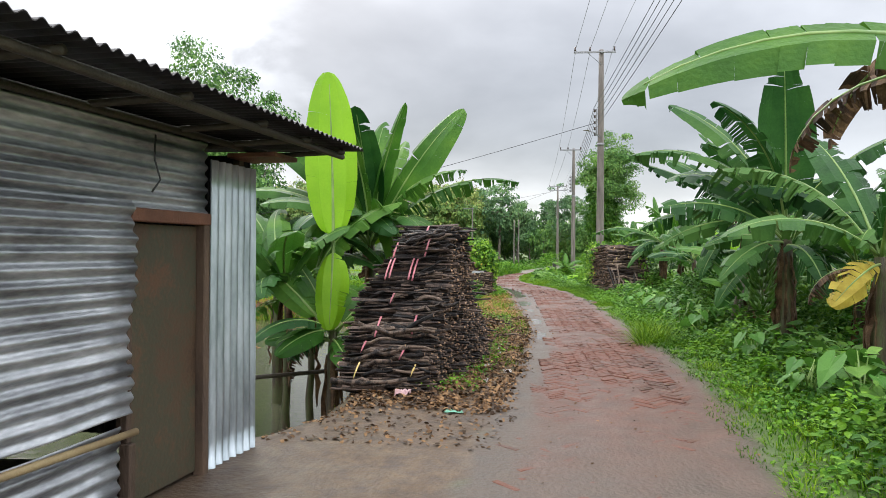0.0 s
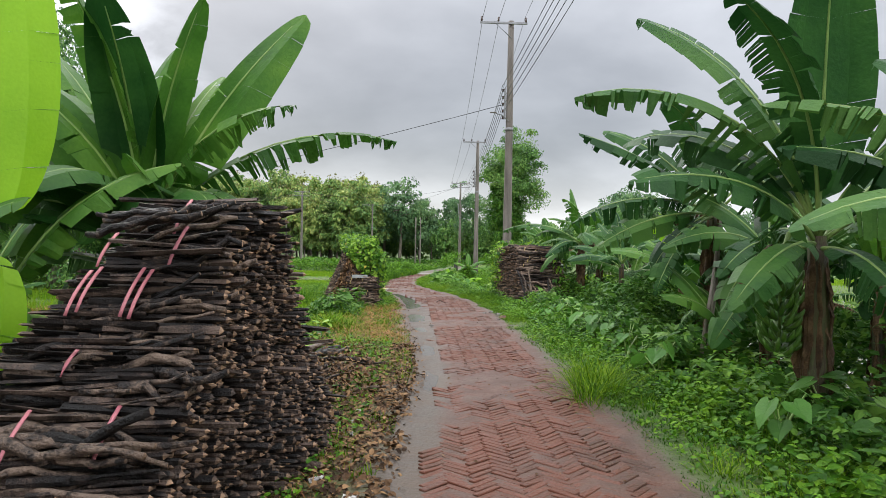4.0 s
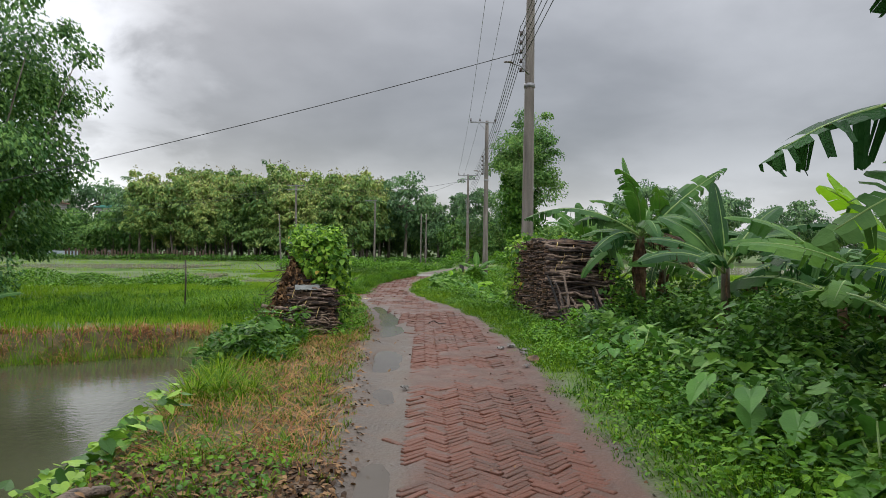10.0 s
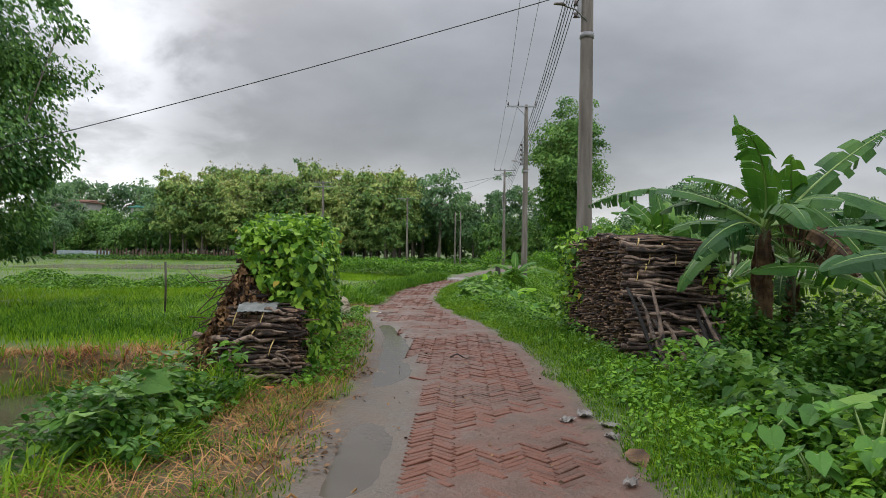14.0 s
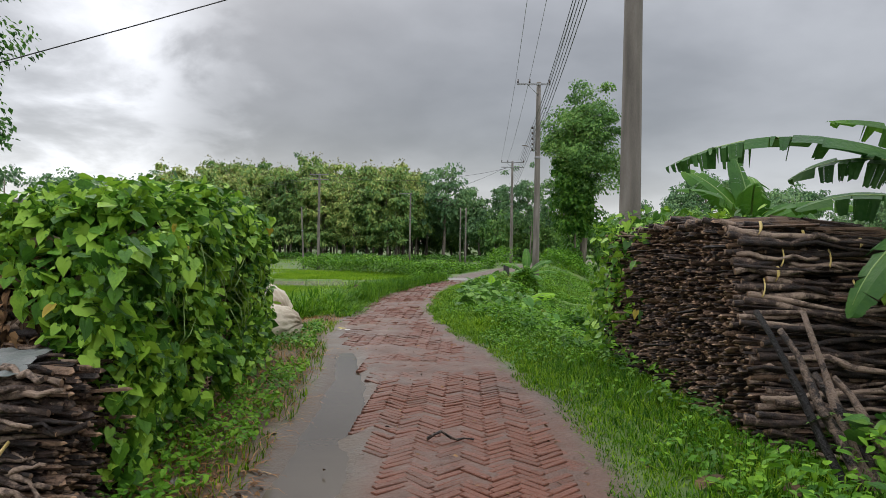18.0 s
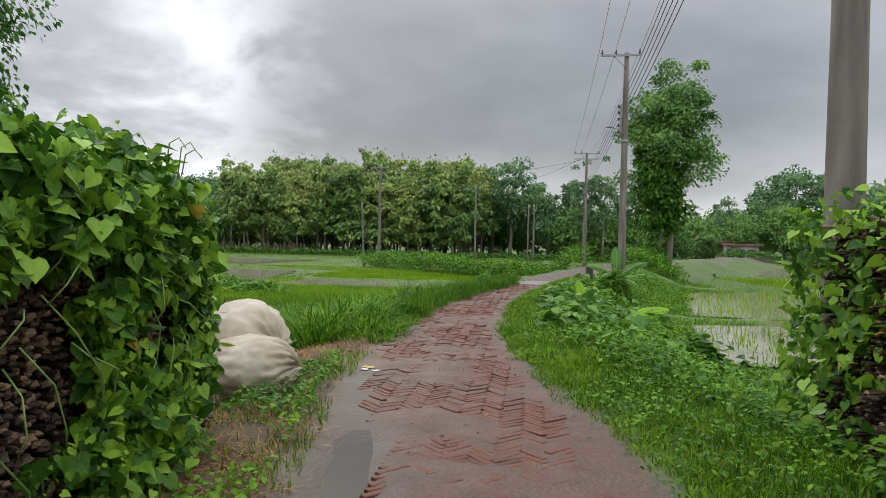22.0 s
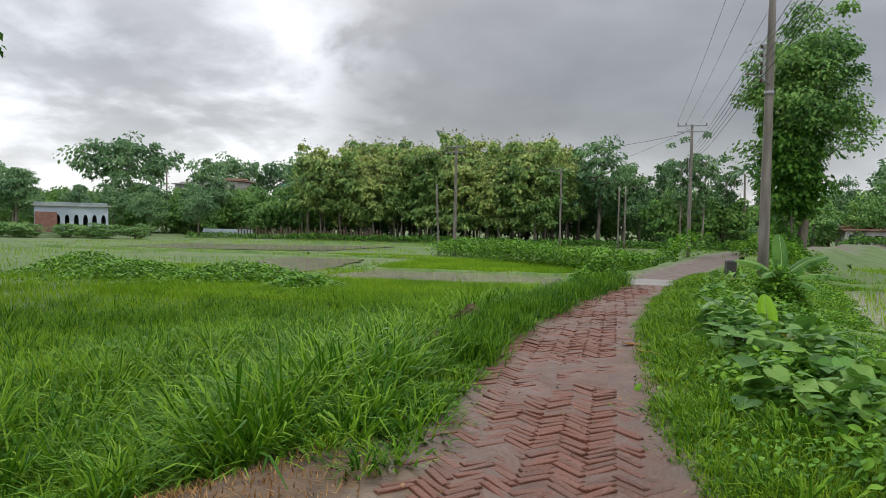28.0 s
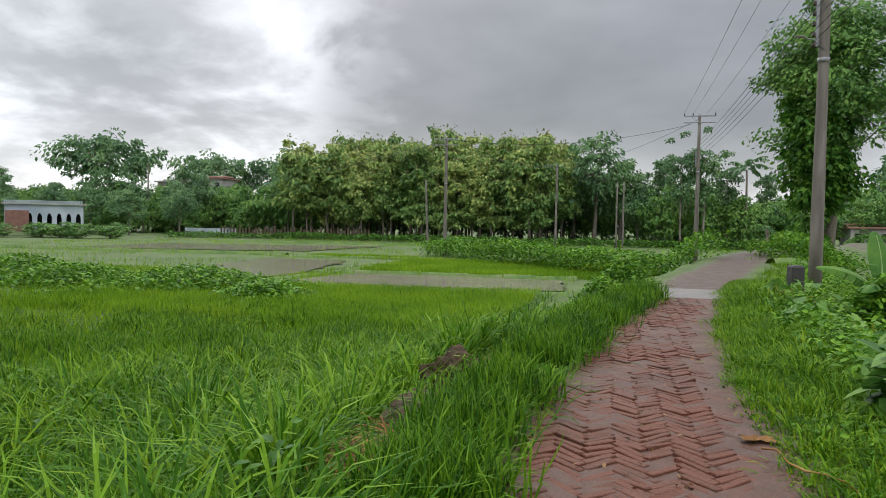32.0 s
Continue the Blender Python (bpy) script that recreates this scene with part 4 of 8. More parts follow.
def tufts(name, cx, cy, per, radius, height, width, material, seed, label, droop=1.0, rise=0.15):
    """Clumps of grass whose blades arch outwards from each centre."""
    r = rng(seed)
    k = np.repeat(np.arange(len(cx)), per)
    n = len(k)
    o = r.normal(0, 1, (n, 2)) * (radius * r.uniform(0.6, 1.4, len(cx)))[k][:, None] * 0.5
    x, y = cx[k] + o[:, 0], cy[k] + o[:, 1]
    far = np.hypot(o[:, 0], o[:, 1]) / radius
    h = (np.broadcast_to(height, len(cx)) * r.uniform(0.7, 1.3, len(cx)))[k] * r.uniform(0.55, 1.1, n)
    t = turn(np.arctan2(o[:, 1], o[:, 0]) + r.normal(0, 0.6, n), rise + droop * 0.55 * far + r.normal(0, 0.2, n), r.normal(0, 0.25, n))
    v, f = scatter(LONG, np.stack([x, y, ground_z(x, y) - 0.02], -1), t, np.stack([h * r.uniform(0.5, 1.1, n), width * r.uniform(0.6, 1.3, n), h], -1))
    return tagged(new(name, mesh_data(name, v, f, material)), label, "grass", kind="stuff")


def weeds(name, x, y, height, size, material, seed, shape=FOLD, label="", z=None, category="weeds"):
    """Broad leaves that fill a low canopy of the given height at each place."""
    r = rng(seed)
    n = len(x)
    z = ground_z(x, y) if z is None else z
    u = r.random(n) ** 0.55
    p = np.stack([x, y, z + height * u + 0.01], -1)
    t = turn(r.uniform(0, 2 * np.pi, n), r.normal(0.25, 0.35, n), r.normal(0, 0.35, n))
    v, f = scatter(shape, p, t, size * r.uniform(0.55, 1.4, n))
    ob = new(name, mesh_data(name, v, f, material))
    return tagged(ob, label, category, kind="stuff")

def herbs(name, cx, cy, height, leaf, per, material, seed, shape=FOLD, label="", category="weeds", spread=0.42, z=None):
    """Leafy plants: round each stalk, leaves that spread outwards and grow smaller to the top."""
    r = rng(seed)
    n = len(cx)
    k = np.repeat(np.arange(n), per)
    u = r.random(len(k)) ** 0.7
    h = np.broadcast_to(height, n)[k] * r.uniform(0.7, 1.25, n)[k]
    yaw = r.uniform(0, 2 * np.pi, len(k))
    out = spread * h * (0.25 + 0.75 * r.random(len(k))) * (1.1 - 0.7 * u)
    base = ground_z(cx, cy) if z is None else z
    p = np.stack([cx[k] + np.cos(yaw) * out, cy[k] + np.sin(yaw) * out, base[k] + h * (0.12 + 0.88 * u)], -1)
    t = turn(yaw + r.normal(0, 0.5, len(k)), r.normal(0.45, 0.35, len(k)) - 0.5 * u, r.normal(0, 0.35, len(k)))
    size = np.broadcast_to(leaf, n)[k] * r.uniform(0.6, 1.35, len(k)) * (1.15 - 0.45 * u)
    v, f = scatter(shape, p, t, size)
    return tagged(new(name, mesh_data(name, v, f, material)), label, category, kind="stuff")


# ---- stacks of sticks ----
def stick_meshes(material, seed, count=16, thick=0.022, crook=0.021):
    """Crooked, tapering sticks one metre long, along x, with knots and a cut end."""
    made = []
    for i in range(count):
        r = rng(seed + i)
        t = np.linspace(0, 1, 7)
        wob = np.cumsum(r.normal(0, crook, (7, 2)), axis=0)
        wob -= np.outer(t, wob[-1])
        pts = np.column_stack([t, wob])
        rad = thick * (1.15 - 0.5 * t) * r.uniform(0.75, 1.3, 7)
        v, f = tube(pts, rad, 6)
        f = tri(f)
        idx = np.zeros(len(f), int)
        idx[36:48] = 1
        made.append(mesh_data("stick", v, f, [material, M["cut"]], idx, smooth=True))
    return made


def stub_shape(sides=5):
    a = np.arange(sides) * 2 * np.pi / sides + 0.3
    w = 1 + 0.25 * np.sin(a * 2 + 0.6)
    ring = np.stack([np.zeros(sides), np.cos(a) * w, np.sin(a) * w * 0.85], -1)
    back = ring * (1, 1.1, 1.1) + (-1, 0, 0)
    v = np.vstack([ring, back, [(0.04, 0, 0)]])
    f = [(i, sides + i, (i + 1) % sides) for i in range(sides)] + [((i + 1) % sides, sides + i, sides + (i + 1) % sides) for i in range(sides)]
    f += [(2 * sides, i, (i + 1) % sides) for i in range(sides)]
    return np.array(v), np.array(f), np.array([0] * (2 * sides) + [1] * sides)


STUB_V, STUB_F, STUB_I = stub_shape()


def tie(parent, x, y, z, high, material, lean=0.5, wide=0.012, skew=0.02):
    """A plastic band round the front of a bundle."""
    t = np.linspace(-1, 1, 7)
    pts = np.stack([x + skew * t, y + lean * high * 0.5 * t - 0.035 * (1 - t ** 2) + 0.01, z + high * 0.5 * t], -1)
    bar("tie", pts, wide, material, parent, 5, squash=0.35)


def stack(name, label, at, front, left, right, back, top, road_side, skins, seed, thick=0.022, gap=0.046, long_spread=0.08, tilt=0.0, inset=0.0, ragged=1.0, skew=0.0):
    """A stack of sticks laid across. front(z), left(z), right(y, z), back and top(y) give its outline about the ground at z = 0;
    road_side is +1 where the ends that face the road look to +x, -1 where they look to -x."""
    r = rng(seed)
    root = thing(name, (0, 0, 0), label, "wood stack")
    root.matrix_basis = pose(*at)
    forms = stick_meshes(skins[0], seed * 3, thick=thick)
    n = 0
    # whole sticks along the front, two deep
    zs = np.arange(0.025, top(front(top(back))) - 0.02, gap * 0.72)
    for z in zs:
        for deep in (0, 0.5, 1):
            if n > 230:
                break
            y = front(z) + deep * 0.05 + r.normal(0, 0.018)
            a, b = left(z) + 1.2 * inset * max(0, z - 0.85) + r.normal(0, long_spread), right(y, z) + r.normal(0, long_spread)
            if road_side < 0:
                a, b = right(y, z) + r.normal(0, long_spread * 0.6), left(z) + r.normal(0, long_spread)
            flip = r.random() < 0.5
            length = (b - a) * r.uniform(0.30, 1.0)
            start = a + (b - a - length) * (r.random() if flip else (1.0 if road_side > 0 else 0.0))
            slope = -tilt * road_side * z / 1.8
            sag = (start - (b if road_side > 0 else a)) * math.tan(radians(slope))
            m = pose(start, y, z + 0.01 - sag, r.uniform(0, 360), r.normal(slope, 4.6), r.normal(0, 8.0))
            fat = r.uniform(0.5, 1.65)
            hang("stick", forms[r.integers(len(forms))], root, m @ Matrix.Diagonal((length, fat, fat, 1)))
            n += 1
    # sticks along the top
    for y in np.arange(front(top(back)) + 0.05, back, gap * 1.1):
        if n > 285:
            break
        z = top(y) + r.normal(0, 0.02)
        a, b = (left(z) + skew * (y - front(0)) + 0.3 * inset, right(y, z) - 0.3 * inset) if road_side > 0 else (right(y, z), left(z))
        length = (b - a) * r.uniform(0.7, 1.08)
        slope = -tilt * road_side
        lower = (b - a) * math.tan(radians(tilt)) if road_side > 0 else 0
        m = pose(a + r.normal(0, long_spread), y, z - lower, r.uniform(0, 360), r.normal(slope, 2.5), r.normal(0, 5))
        fat = r.uniform(0.7, 1.4)
        hang("stick", forms[r.integers(len(forms))], root, m @ Matrix.Diagonal((length, fat, fat, 1)))
        n += 1
    # the ends towards the road, and those away from it
    p, s, t = [], [], []
    for side in (1, -1):
        for z in np.arange(0.02, 2.2, gap * 0.85):
            for y in np.arange(front(z) + 0.03, back, gap * (1 if side > 0 else 1.7)):
                if z > top(y):
                    continue
                yy, zz = y + r.normal(0, 0.014), z + r.normal(0, 0.010)
                x = right(yy, zz) if side > 0 else left(zz) + skew * (yy - front(0))
                out = road_side * side
                p.append((x + ragged * r.normal(0, 0.035) * (1 if r.random() < 0.85 else 2.6), yy, zz))
                fat = thick * r.uniform(0.7, 1.35)
                s.append((r.uniform(0.5, 0.75) * (1 if side > 0 or not skew else 0.5), fat, fat * r.uniform(0.6, 1.0)))
                t.append((0 if out > 0 else math.pi) + r.normal(0, 0.10))
    k = len(p)
    v, f = scatter((STUB_V, STUB_F), np.array(p), turn(np.array(t), r.normal(0, 0.05, k), r.normal(0, 0.5, k)), np.array(s))
    hang("stick_end", mesh_data("stick_end", v, f, [skins[1], M["cut"]], np.tile(STUB_I, k)), root, label="cut ends of the stacked sticks", kind="stuff")
    return root


dark = stack("stick_stack", "tall leaning stack of wet dark sticks tied with pink bands", (0, 0, 0),
             lambda z: 7.35 + 0.85 * z, lambda z: -2.0 + 0.08 * z + 0.55 * max(0, z - 1.0), lambda y, z: -0.88 + (y - 8.2) * 0.10 + 0.30 * max(0, 1.0 - z) * max(0, min(1, (y - 8.2))), 10.25,
             lambda y: 1.86 - 0.1 * abs(y - 9.0) if y < 9.6 else 1.80 - 1.5 * (y - 9.6), 1, (M["bark"], M["bark_i"]), 5, thick=0.0195, gap=0.043, long_spread=0.07, tilt=12)
for x, z, h in ((-1.56, 1.33, 0.24), (-1.32, 1.32, 0.26), (-1.61, 1.31, 0.24), (-1.27, 1.31, 0.26), (-1.55, 1.55, 0.2), (-1.15, 1.58, 0.24), (-1.18, 1.76, 0.22), (-1.5, 0.98, 0.14), (-1.62, 0.66, 0.22), (-1.2, 0.67, 0.24), (-1.75, 0.45, 0.12), (-1.3, 0.38, 0.1)):
    tie(dark, x, 7.29 + 0.85 * z, z, h, M["pink"], lean=0.85, wide=0.013)
for x, z, h in ((-1.78, 0.22, 0.16), (-1.15, 0.23, 0.12)):
    tie(dark, x, 7.29 + 0.85 * z, z, h, M["yellow"], lean=0.85, wide=0.011)

brown = stack("stick_stack", "long stack of brown sticks tied in yellow bands", (0, 0, 0),
              lambda z: 23.85 + 0.52 * z, lambda z: 4.85 - 0.12 * z, lambda y, z: 3.30 + 0.06 * z - 0.02 * (y - 26), 28.7,
              lambda y: 1.72 - 0.05 * abs(y - 26), -1, (M["bark_r"], M["bark_ri"]), 8, thick=0.0205, gap=0.044, tilt=7)
for x, z, h in ((3.62, 1.62, 0.12), (3.95, 1.55, 0.12), (4.4, 1.5, 0.1), (3.75, 1.38, 0.14), (4.12, 1.37, 0.16), (3.55, 1.14, 0.14), (4.25, 1.12, 0.18), (3.68, 1.25, 0.12), (4.55, 0.92, 0.14), (4.45, 0.78, 0.12)):
    tie(brown, x, 23.80 + 0.52 * z, z, h, M["yellow"], wide=0.013)
green = stack("stick_stack", "old stick stack overgrown with heart-leaved vine", (0, 0, 0),
              lambda z: 22.55 + 0.35 * z, lambda z: -2.08 + 0.42 * z, lambda y, z: -0.88 - (y - 22.6) * 0.142 + 0.10 * max(0, 1.0 - z) * smooth(23, 25, y), 27.7,
              lambda y: min(1.38 + 0.14 * (y - 22.8), 1.68) - 0.4 * max(0, y - 26.6) - 0.7 * max(0, y - 27.0), 1, (M["bark_r"], M["bark_ri"]), 12, thick=0.024, gap=0.050, inset=0.45, ragged=0.35, skew=-0.142)
low = stack("stick_bundle", "low pile of stick bundles tied with yellow bands", (0, 0, 0),
            lambda z: 21.97 + 0.45 * z, lambda z: -1.50 + 0.1 * z, lambda y, z: -0.72 - 0.08 * z, 22.75,
            lambda y: 0.78, 1, (M["bark_r"], M["bark_ri"]), 14, thick=0.0165, gap=0.037)
for x, z, h in ((-1.42, 0.70, 0.16), (-1.12, 0.70, 0.18), (-1.2, 0.55, 0.1), (-1.6, 0.38, 0.1), (-0.98, 0.4, 0.16), (-1.4, 0.12, 0.16), (-1.7, 0.1, 0.14)):
    tie(low, x, 21.92 + 0.45 * z, z, h, M["yellow"], lean=0.45, wide=0.013)


def lying_sticks(name, label, rows, skin, seed, thick):
    """Sticks thrown down in a heap; rows: x, y of the end, length, turn, and height of the heap."""
    root = thing(name, (rows[0][0], rows[0][1], 0), label, "sticks")
    forms = stick_meshes(skin, seed, 6, thick, 0.036)
    r = rng(seed)
    for x, y, length, rz, lift in rows:
        z = float(ground_z(x, y)) + thick + lift
        x2, y2 = x + length * math.cos(radians(rz)), y + length * math.sin(radians(rz))
        z2 = float(ground_z(x2, y2)) + thick + lift * 0.7
        m = pose(x - rows[0][0], y - rows[0][1], z, 0, -math.degrees(math.atan2(z2 - z, length)), rz)
        hang("stick", forms[r.integers(6)], root, m @ Matrix.Diagonal((length, r.uniform(0.8, 1.4), r.uniform(0.8, 1.4), 1)))
    return root


hr = rng(77)
lying_sticks("stick_heap", "low spread heap of wet dark crooked sticks beside the pond bank",
             [(-2.3 + 0.10 * (yy - 10) + hr.normal(0, 0.2), yy, 1.25 + hr.normal(0, 0.25), hr.normal(8, 13), 0.10 + max(0.0, (0.75 - 0.22 * (yy - 10)) * hr.random())) for yy in np.linspace(10.2, 12.9, 120)], M["bark"], 31, 0.024)
lying_sticks("fallen_log", "thick wet logs lying on the grassy bank", [(-1.80, 13.15, 1.75, 56, 0.03), (-2.0, 13.2, 1.5, 44, 0.03), (-1.45, 13.1, 1.4, 64, 0.03), (-1.7, 13.0, 1.6, 50, 0.11), (-2.0, 13.6, 1.2, 24, 0.03), (-1.3, 12.9, 1.0, 72, 0.04), (-1.45, 13.8, 1.0, 62, 0.10), (-1.6, 12.7, 1.3, 42, 0.05)], M["bark"], 33, 0.052)
stake = thing("bank_stake", (-2.05, 16.3, float(ground_z(-2.05, 16.3)) - 0.1), "short dark stake leaning out of the bank", "stake")
bar("stick", [(0, 0, 0), (0.12, 0.05, 0.30), (0.30, 0.10, 0.62)], [0.045, 0.04, 0.03], M["bark"], stake, 8)
lying_sticks("pond_stake", "short dark stake leaning at the water's edge", [(-3.9, 21.3, 0.5, 40, 0.25)], M["bark"], 35, 0.035)
lying_sticks("floating_twigs", "thin dead twigs floating on the pond", [(-8.5 + hr.normal(0, 0.6), 17.5 + hr.normal(0, 0.7), 1.5, hr.uniform(-30, 30), 0.5) for _ in range(12)], M["straw"], 37, 0.008)

props = thing("leaning_sticks", (3.85, 23.05, 0), "thick sticks leaning upright against the stick stack", "sticks")
prop_forms = stick_meshes(M["bark"], 61, 6, 0.036, 0.02)
for x, y, dx, h in ((-0.34, 0.02, -0.22, 1.02), (-0.27, -0.02, -0.16, 0.90), (-0.20, 0.03, -0.02, 1.02), (-0.12, -0.05, -0.14, 0.62), (0.02, -0.06, -0.16, 0.6), (0.30, 0.0, 0.03, 0.75), (0.45, -0.05, -0.06, 0.62), (0.52, 0.0, -0.16, 0.8), (0.38, -0.08, -0.2, 0.55), (0.60, -0.04, -0.1, 0.5)):
    dy = 0.45 + 0.40 * h
    length = math.sqrt(dx * dx + dy * dy + h * h)
    q = Vector((dx, dy, h)).to_track_quat("X", "Z").to_matrix().to_4x4()
    hang("stick", prop_forms[int(abs(x) * 50) % 6], props, Matrix.Translation((x, y, -0.02)) @ q @ Matrix.Diagonal((length, 0.9, 0.9, 1)))


# ---- tin shed ----
def corrugated(name, width, height, pitch, depth, upright, material, parent, m, label="", dent=0.0, seed=0, rag=0.0):
    """A corrugated sheet in its own x (along) and z (up), with thickness; upright ridges run up, others along."""
    r = rng(seed)
    across, along = (width, height) if upright else (height, width)
    na, nl = max(8, int(across / pitch * 10)), max(4, int(along / 0.18))
    a, b = np.meshgrid(np.linspace(0, across, na), np.linspace(0, along, nl))
    d = depth * np.cos(a / pitch * 2 * np.pi)
    bulge = dent * (fbm(a * 2.3 + seed, b * 1.6 + seed, seed % 3) - 0.5) * 2
    d = d + bulge
    edge = rag * (vnoise(a * 9, a * 0 + seed) - 0.5) * (b / along) - rag * (vnoise(a * 7 + 3, a * 0 + seed) - 0.5) * (1 - b / along)
    b = b + edge
    x, z = (a, b) if upright else (b, a)
    front = np.stack([x, -d, z], -1).reshape(-1, 3)
    back = front + (0, 0.004, 0)
    i, j = np.meshgrid(np.arange(nl - 1), np.arange(na - 1), indexing="ij")
    k = i * na + j
    f = np.stack([k, k + 1, k + na + 1, k + na], -1).reshape(-1, 4)
    if not upright:
        f = f[:, ::-1]
    n = len(front)
    ring = list(range(na)) + [q * na + na - 1 for q in range(1, nl)] + [nl * na - 1 - q for q in range(1, na)] + [q * na for q in range(nl - 2, 0, -1)]
    rim = np.array([(p, q, q + n, p + n) for p, q in zip(ring, ring[1:] + ring[:1])])
    v = np.vstack([front, back])
    return hang(name, mesh_data(name, v, np.vstack([f, f[:, ::-1] + n, rim]), material, smooth=True), parent, m, label)


def shed():
    # x runs along the wall away from its far corner towards the walker, -y looks out to the road
    turn_z = math.degrees(math.atan2(-1, -0.15))
    root = thing("shed", (-2.12, 5.31, 0), "patched grey tin shed with a wavy overhanging roof", "shed", rz=turn_z)
    flip = Matrix.Diagonal((1, -1, 1, 1))

    def out(x, z, y=0.0):
        return pose(x, y, z) @ flip
    wall = M["tin"]
    corrugated("corner_sheet", 0.60, 2.17, 0.086, 0.017, True, M["tin_new"], root, out(0, 0.01, 0.035), "blue-grey upright ribbed tin sheet", dent=0.012, seed=3)
    corrugated("upper_sheet", 2.9, 0.52, 0.080, 0.014, False, wall, root, out(0.61, 1.80, 0.02), "horizontal ribbed tin sheet", dent=0.012, seed=5, rag=0.02)
    corrugated("upper_sheet", 3.6, 0.52, 0.080, 0.014, False, wall, root, out(3.3, 1.82, 0.012), "horizontal ribbed tin sheet", dent=0.012, seed=6, rag=0.02)
    corrugated("wall_sheet", 2.6, 1.24, 0.085, 0.013, False, wall, root, out(1.34, 0.60, 0.045), "dented bulging tin sheet", dent=0.05, seed=7, rag=0.05)
    corrugated("wall_sheet", 3.2, 1.26, 0.085, 0.013, False, wall, root, out(3.7, 0.58, 0.03), "dented tin sheet", dent=0.04, seed=8, rag=0.04)
    corrugated("lower_sheet", 2.7, 0.52, 0.085, 0.013, False, wall, root, out(1.42, 0.02, 0.03), "low tin sheet behind a bamboo rail", dent=0.03, seed=9, rag=0.03)
    corrugated("lower_sheet", 3.2, 0.52, 0.085, 0.013, False, wall, root, out(3.9, 0.02, 0.02), "low tin sheet", dent=0.03, seed=10, rag=0.03)
    bar("bamboo_rail", [(1.36, -0.0 + 0.085, 0.50), (2.4, 0.09, 0.53), (3.6, 0.085, 0.55), (5.6, 0.08, 0.56)], 0.022, M["bamboo"], root, 8)
    # the doorway
    block("door_post", (0.60, -0.03, 0), (0.665, 0.05, 1.80), M["timber"], root, 0.006)
    block("door_post", (1.315, -0.03, 0), (1.37, 0.05, 0.42), M["timber"], root, 0.006)
    block("door_post", (1.315, -0.06, 0.42), (1.36, 0.02, 1.80), M["timber"], root, 0.006)
    block("lintel", (0.60, -0.03, 1.72), (1.36, 0.06, 1.80), M["timber_red"], root, 0.006, "red-brown timber lintel")
    door = block("door", (0.675, -0.035, 0.04), (1.305, -0.005, 1.71), M["door"], root, 0.004, "rust-brown tin door with worn green paint, shut")
    block("door_brace", (0.69, -0.06, 0.2), (0.73, -0.036, 1.6), M["timber"], door, 0.003)
    # frame, back and roof
    for x in (0.02, 2.9, 5.9, 6.8):
        block("corner_post", (x, -0.10, 0), (x + 0.07, -0.04, 2.28), M["timber"], root, 0.008)
    # end, back and roof sheets share one near-black tin
    corrugated("end_sheet", 2.6, 2.3, 0.075, 0.010, True, M["tin_dark"], root, pose(-0.02, -2.62, 0.0, 0, 0, 90), "dark tin end wall")
    corrugated("end_sheet", 2.6, 2.3, 0.075, 0.010, True, M["tin_dark"], root, pose(6.9, -2.62, 0.0, 0, 0, 90), "dark tin end wall")
    corrugated("back_sheet", 6.9, 2.2, 0.075, 0.010, True, M["tin_dark"], root, pose(0, -2.62, 0), "dark tin back wall")
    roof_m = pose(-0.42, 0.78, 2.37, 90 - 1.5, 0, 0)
    corrugated("roof", 7.6, 3.5, 0.075, 0.011, True, M["tin_dark"], root, roof_m, "dark corrugated roof sheet")
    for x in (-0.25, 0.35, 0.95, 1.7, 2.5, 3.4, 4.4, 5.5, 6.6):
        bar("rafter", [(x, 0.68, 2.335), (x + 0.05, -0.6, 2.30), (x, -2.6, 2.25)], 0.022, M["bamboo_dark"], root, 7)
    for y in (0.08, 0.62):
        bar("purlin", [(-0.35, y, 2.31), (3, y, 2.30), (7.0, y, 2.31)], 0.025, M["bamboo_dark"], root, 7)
    bar("loose_wire", [(1.18, 0.06, 2.25), (1.20, 0.07, 2.1), (1.14, 0.065, 1.98), (1.22, 0.07, 1.9)], 0.006, M["wire"], root, 5)
    block("roof_tie", (-0.1, -0.05, 2.24), (0.25, 0.35, 2.275), M["timber_red"], root, 0.004)


shed()


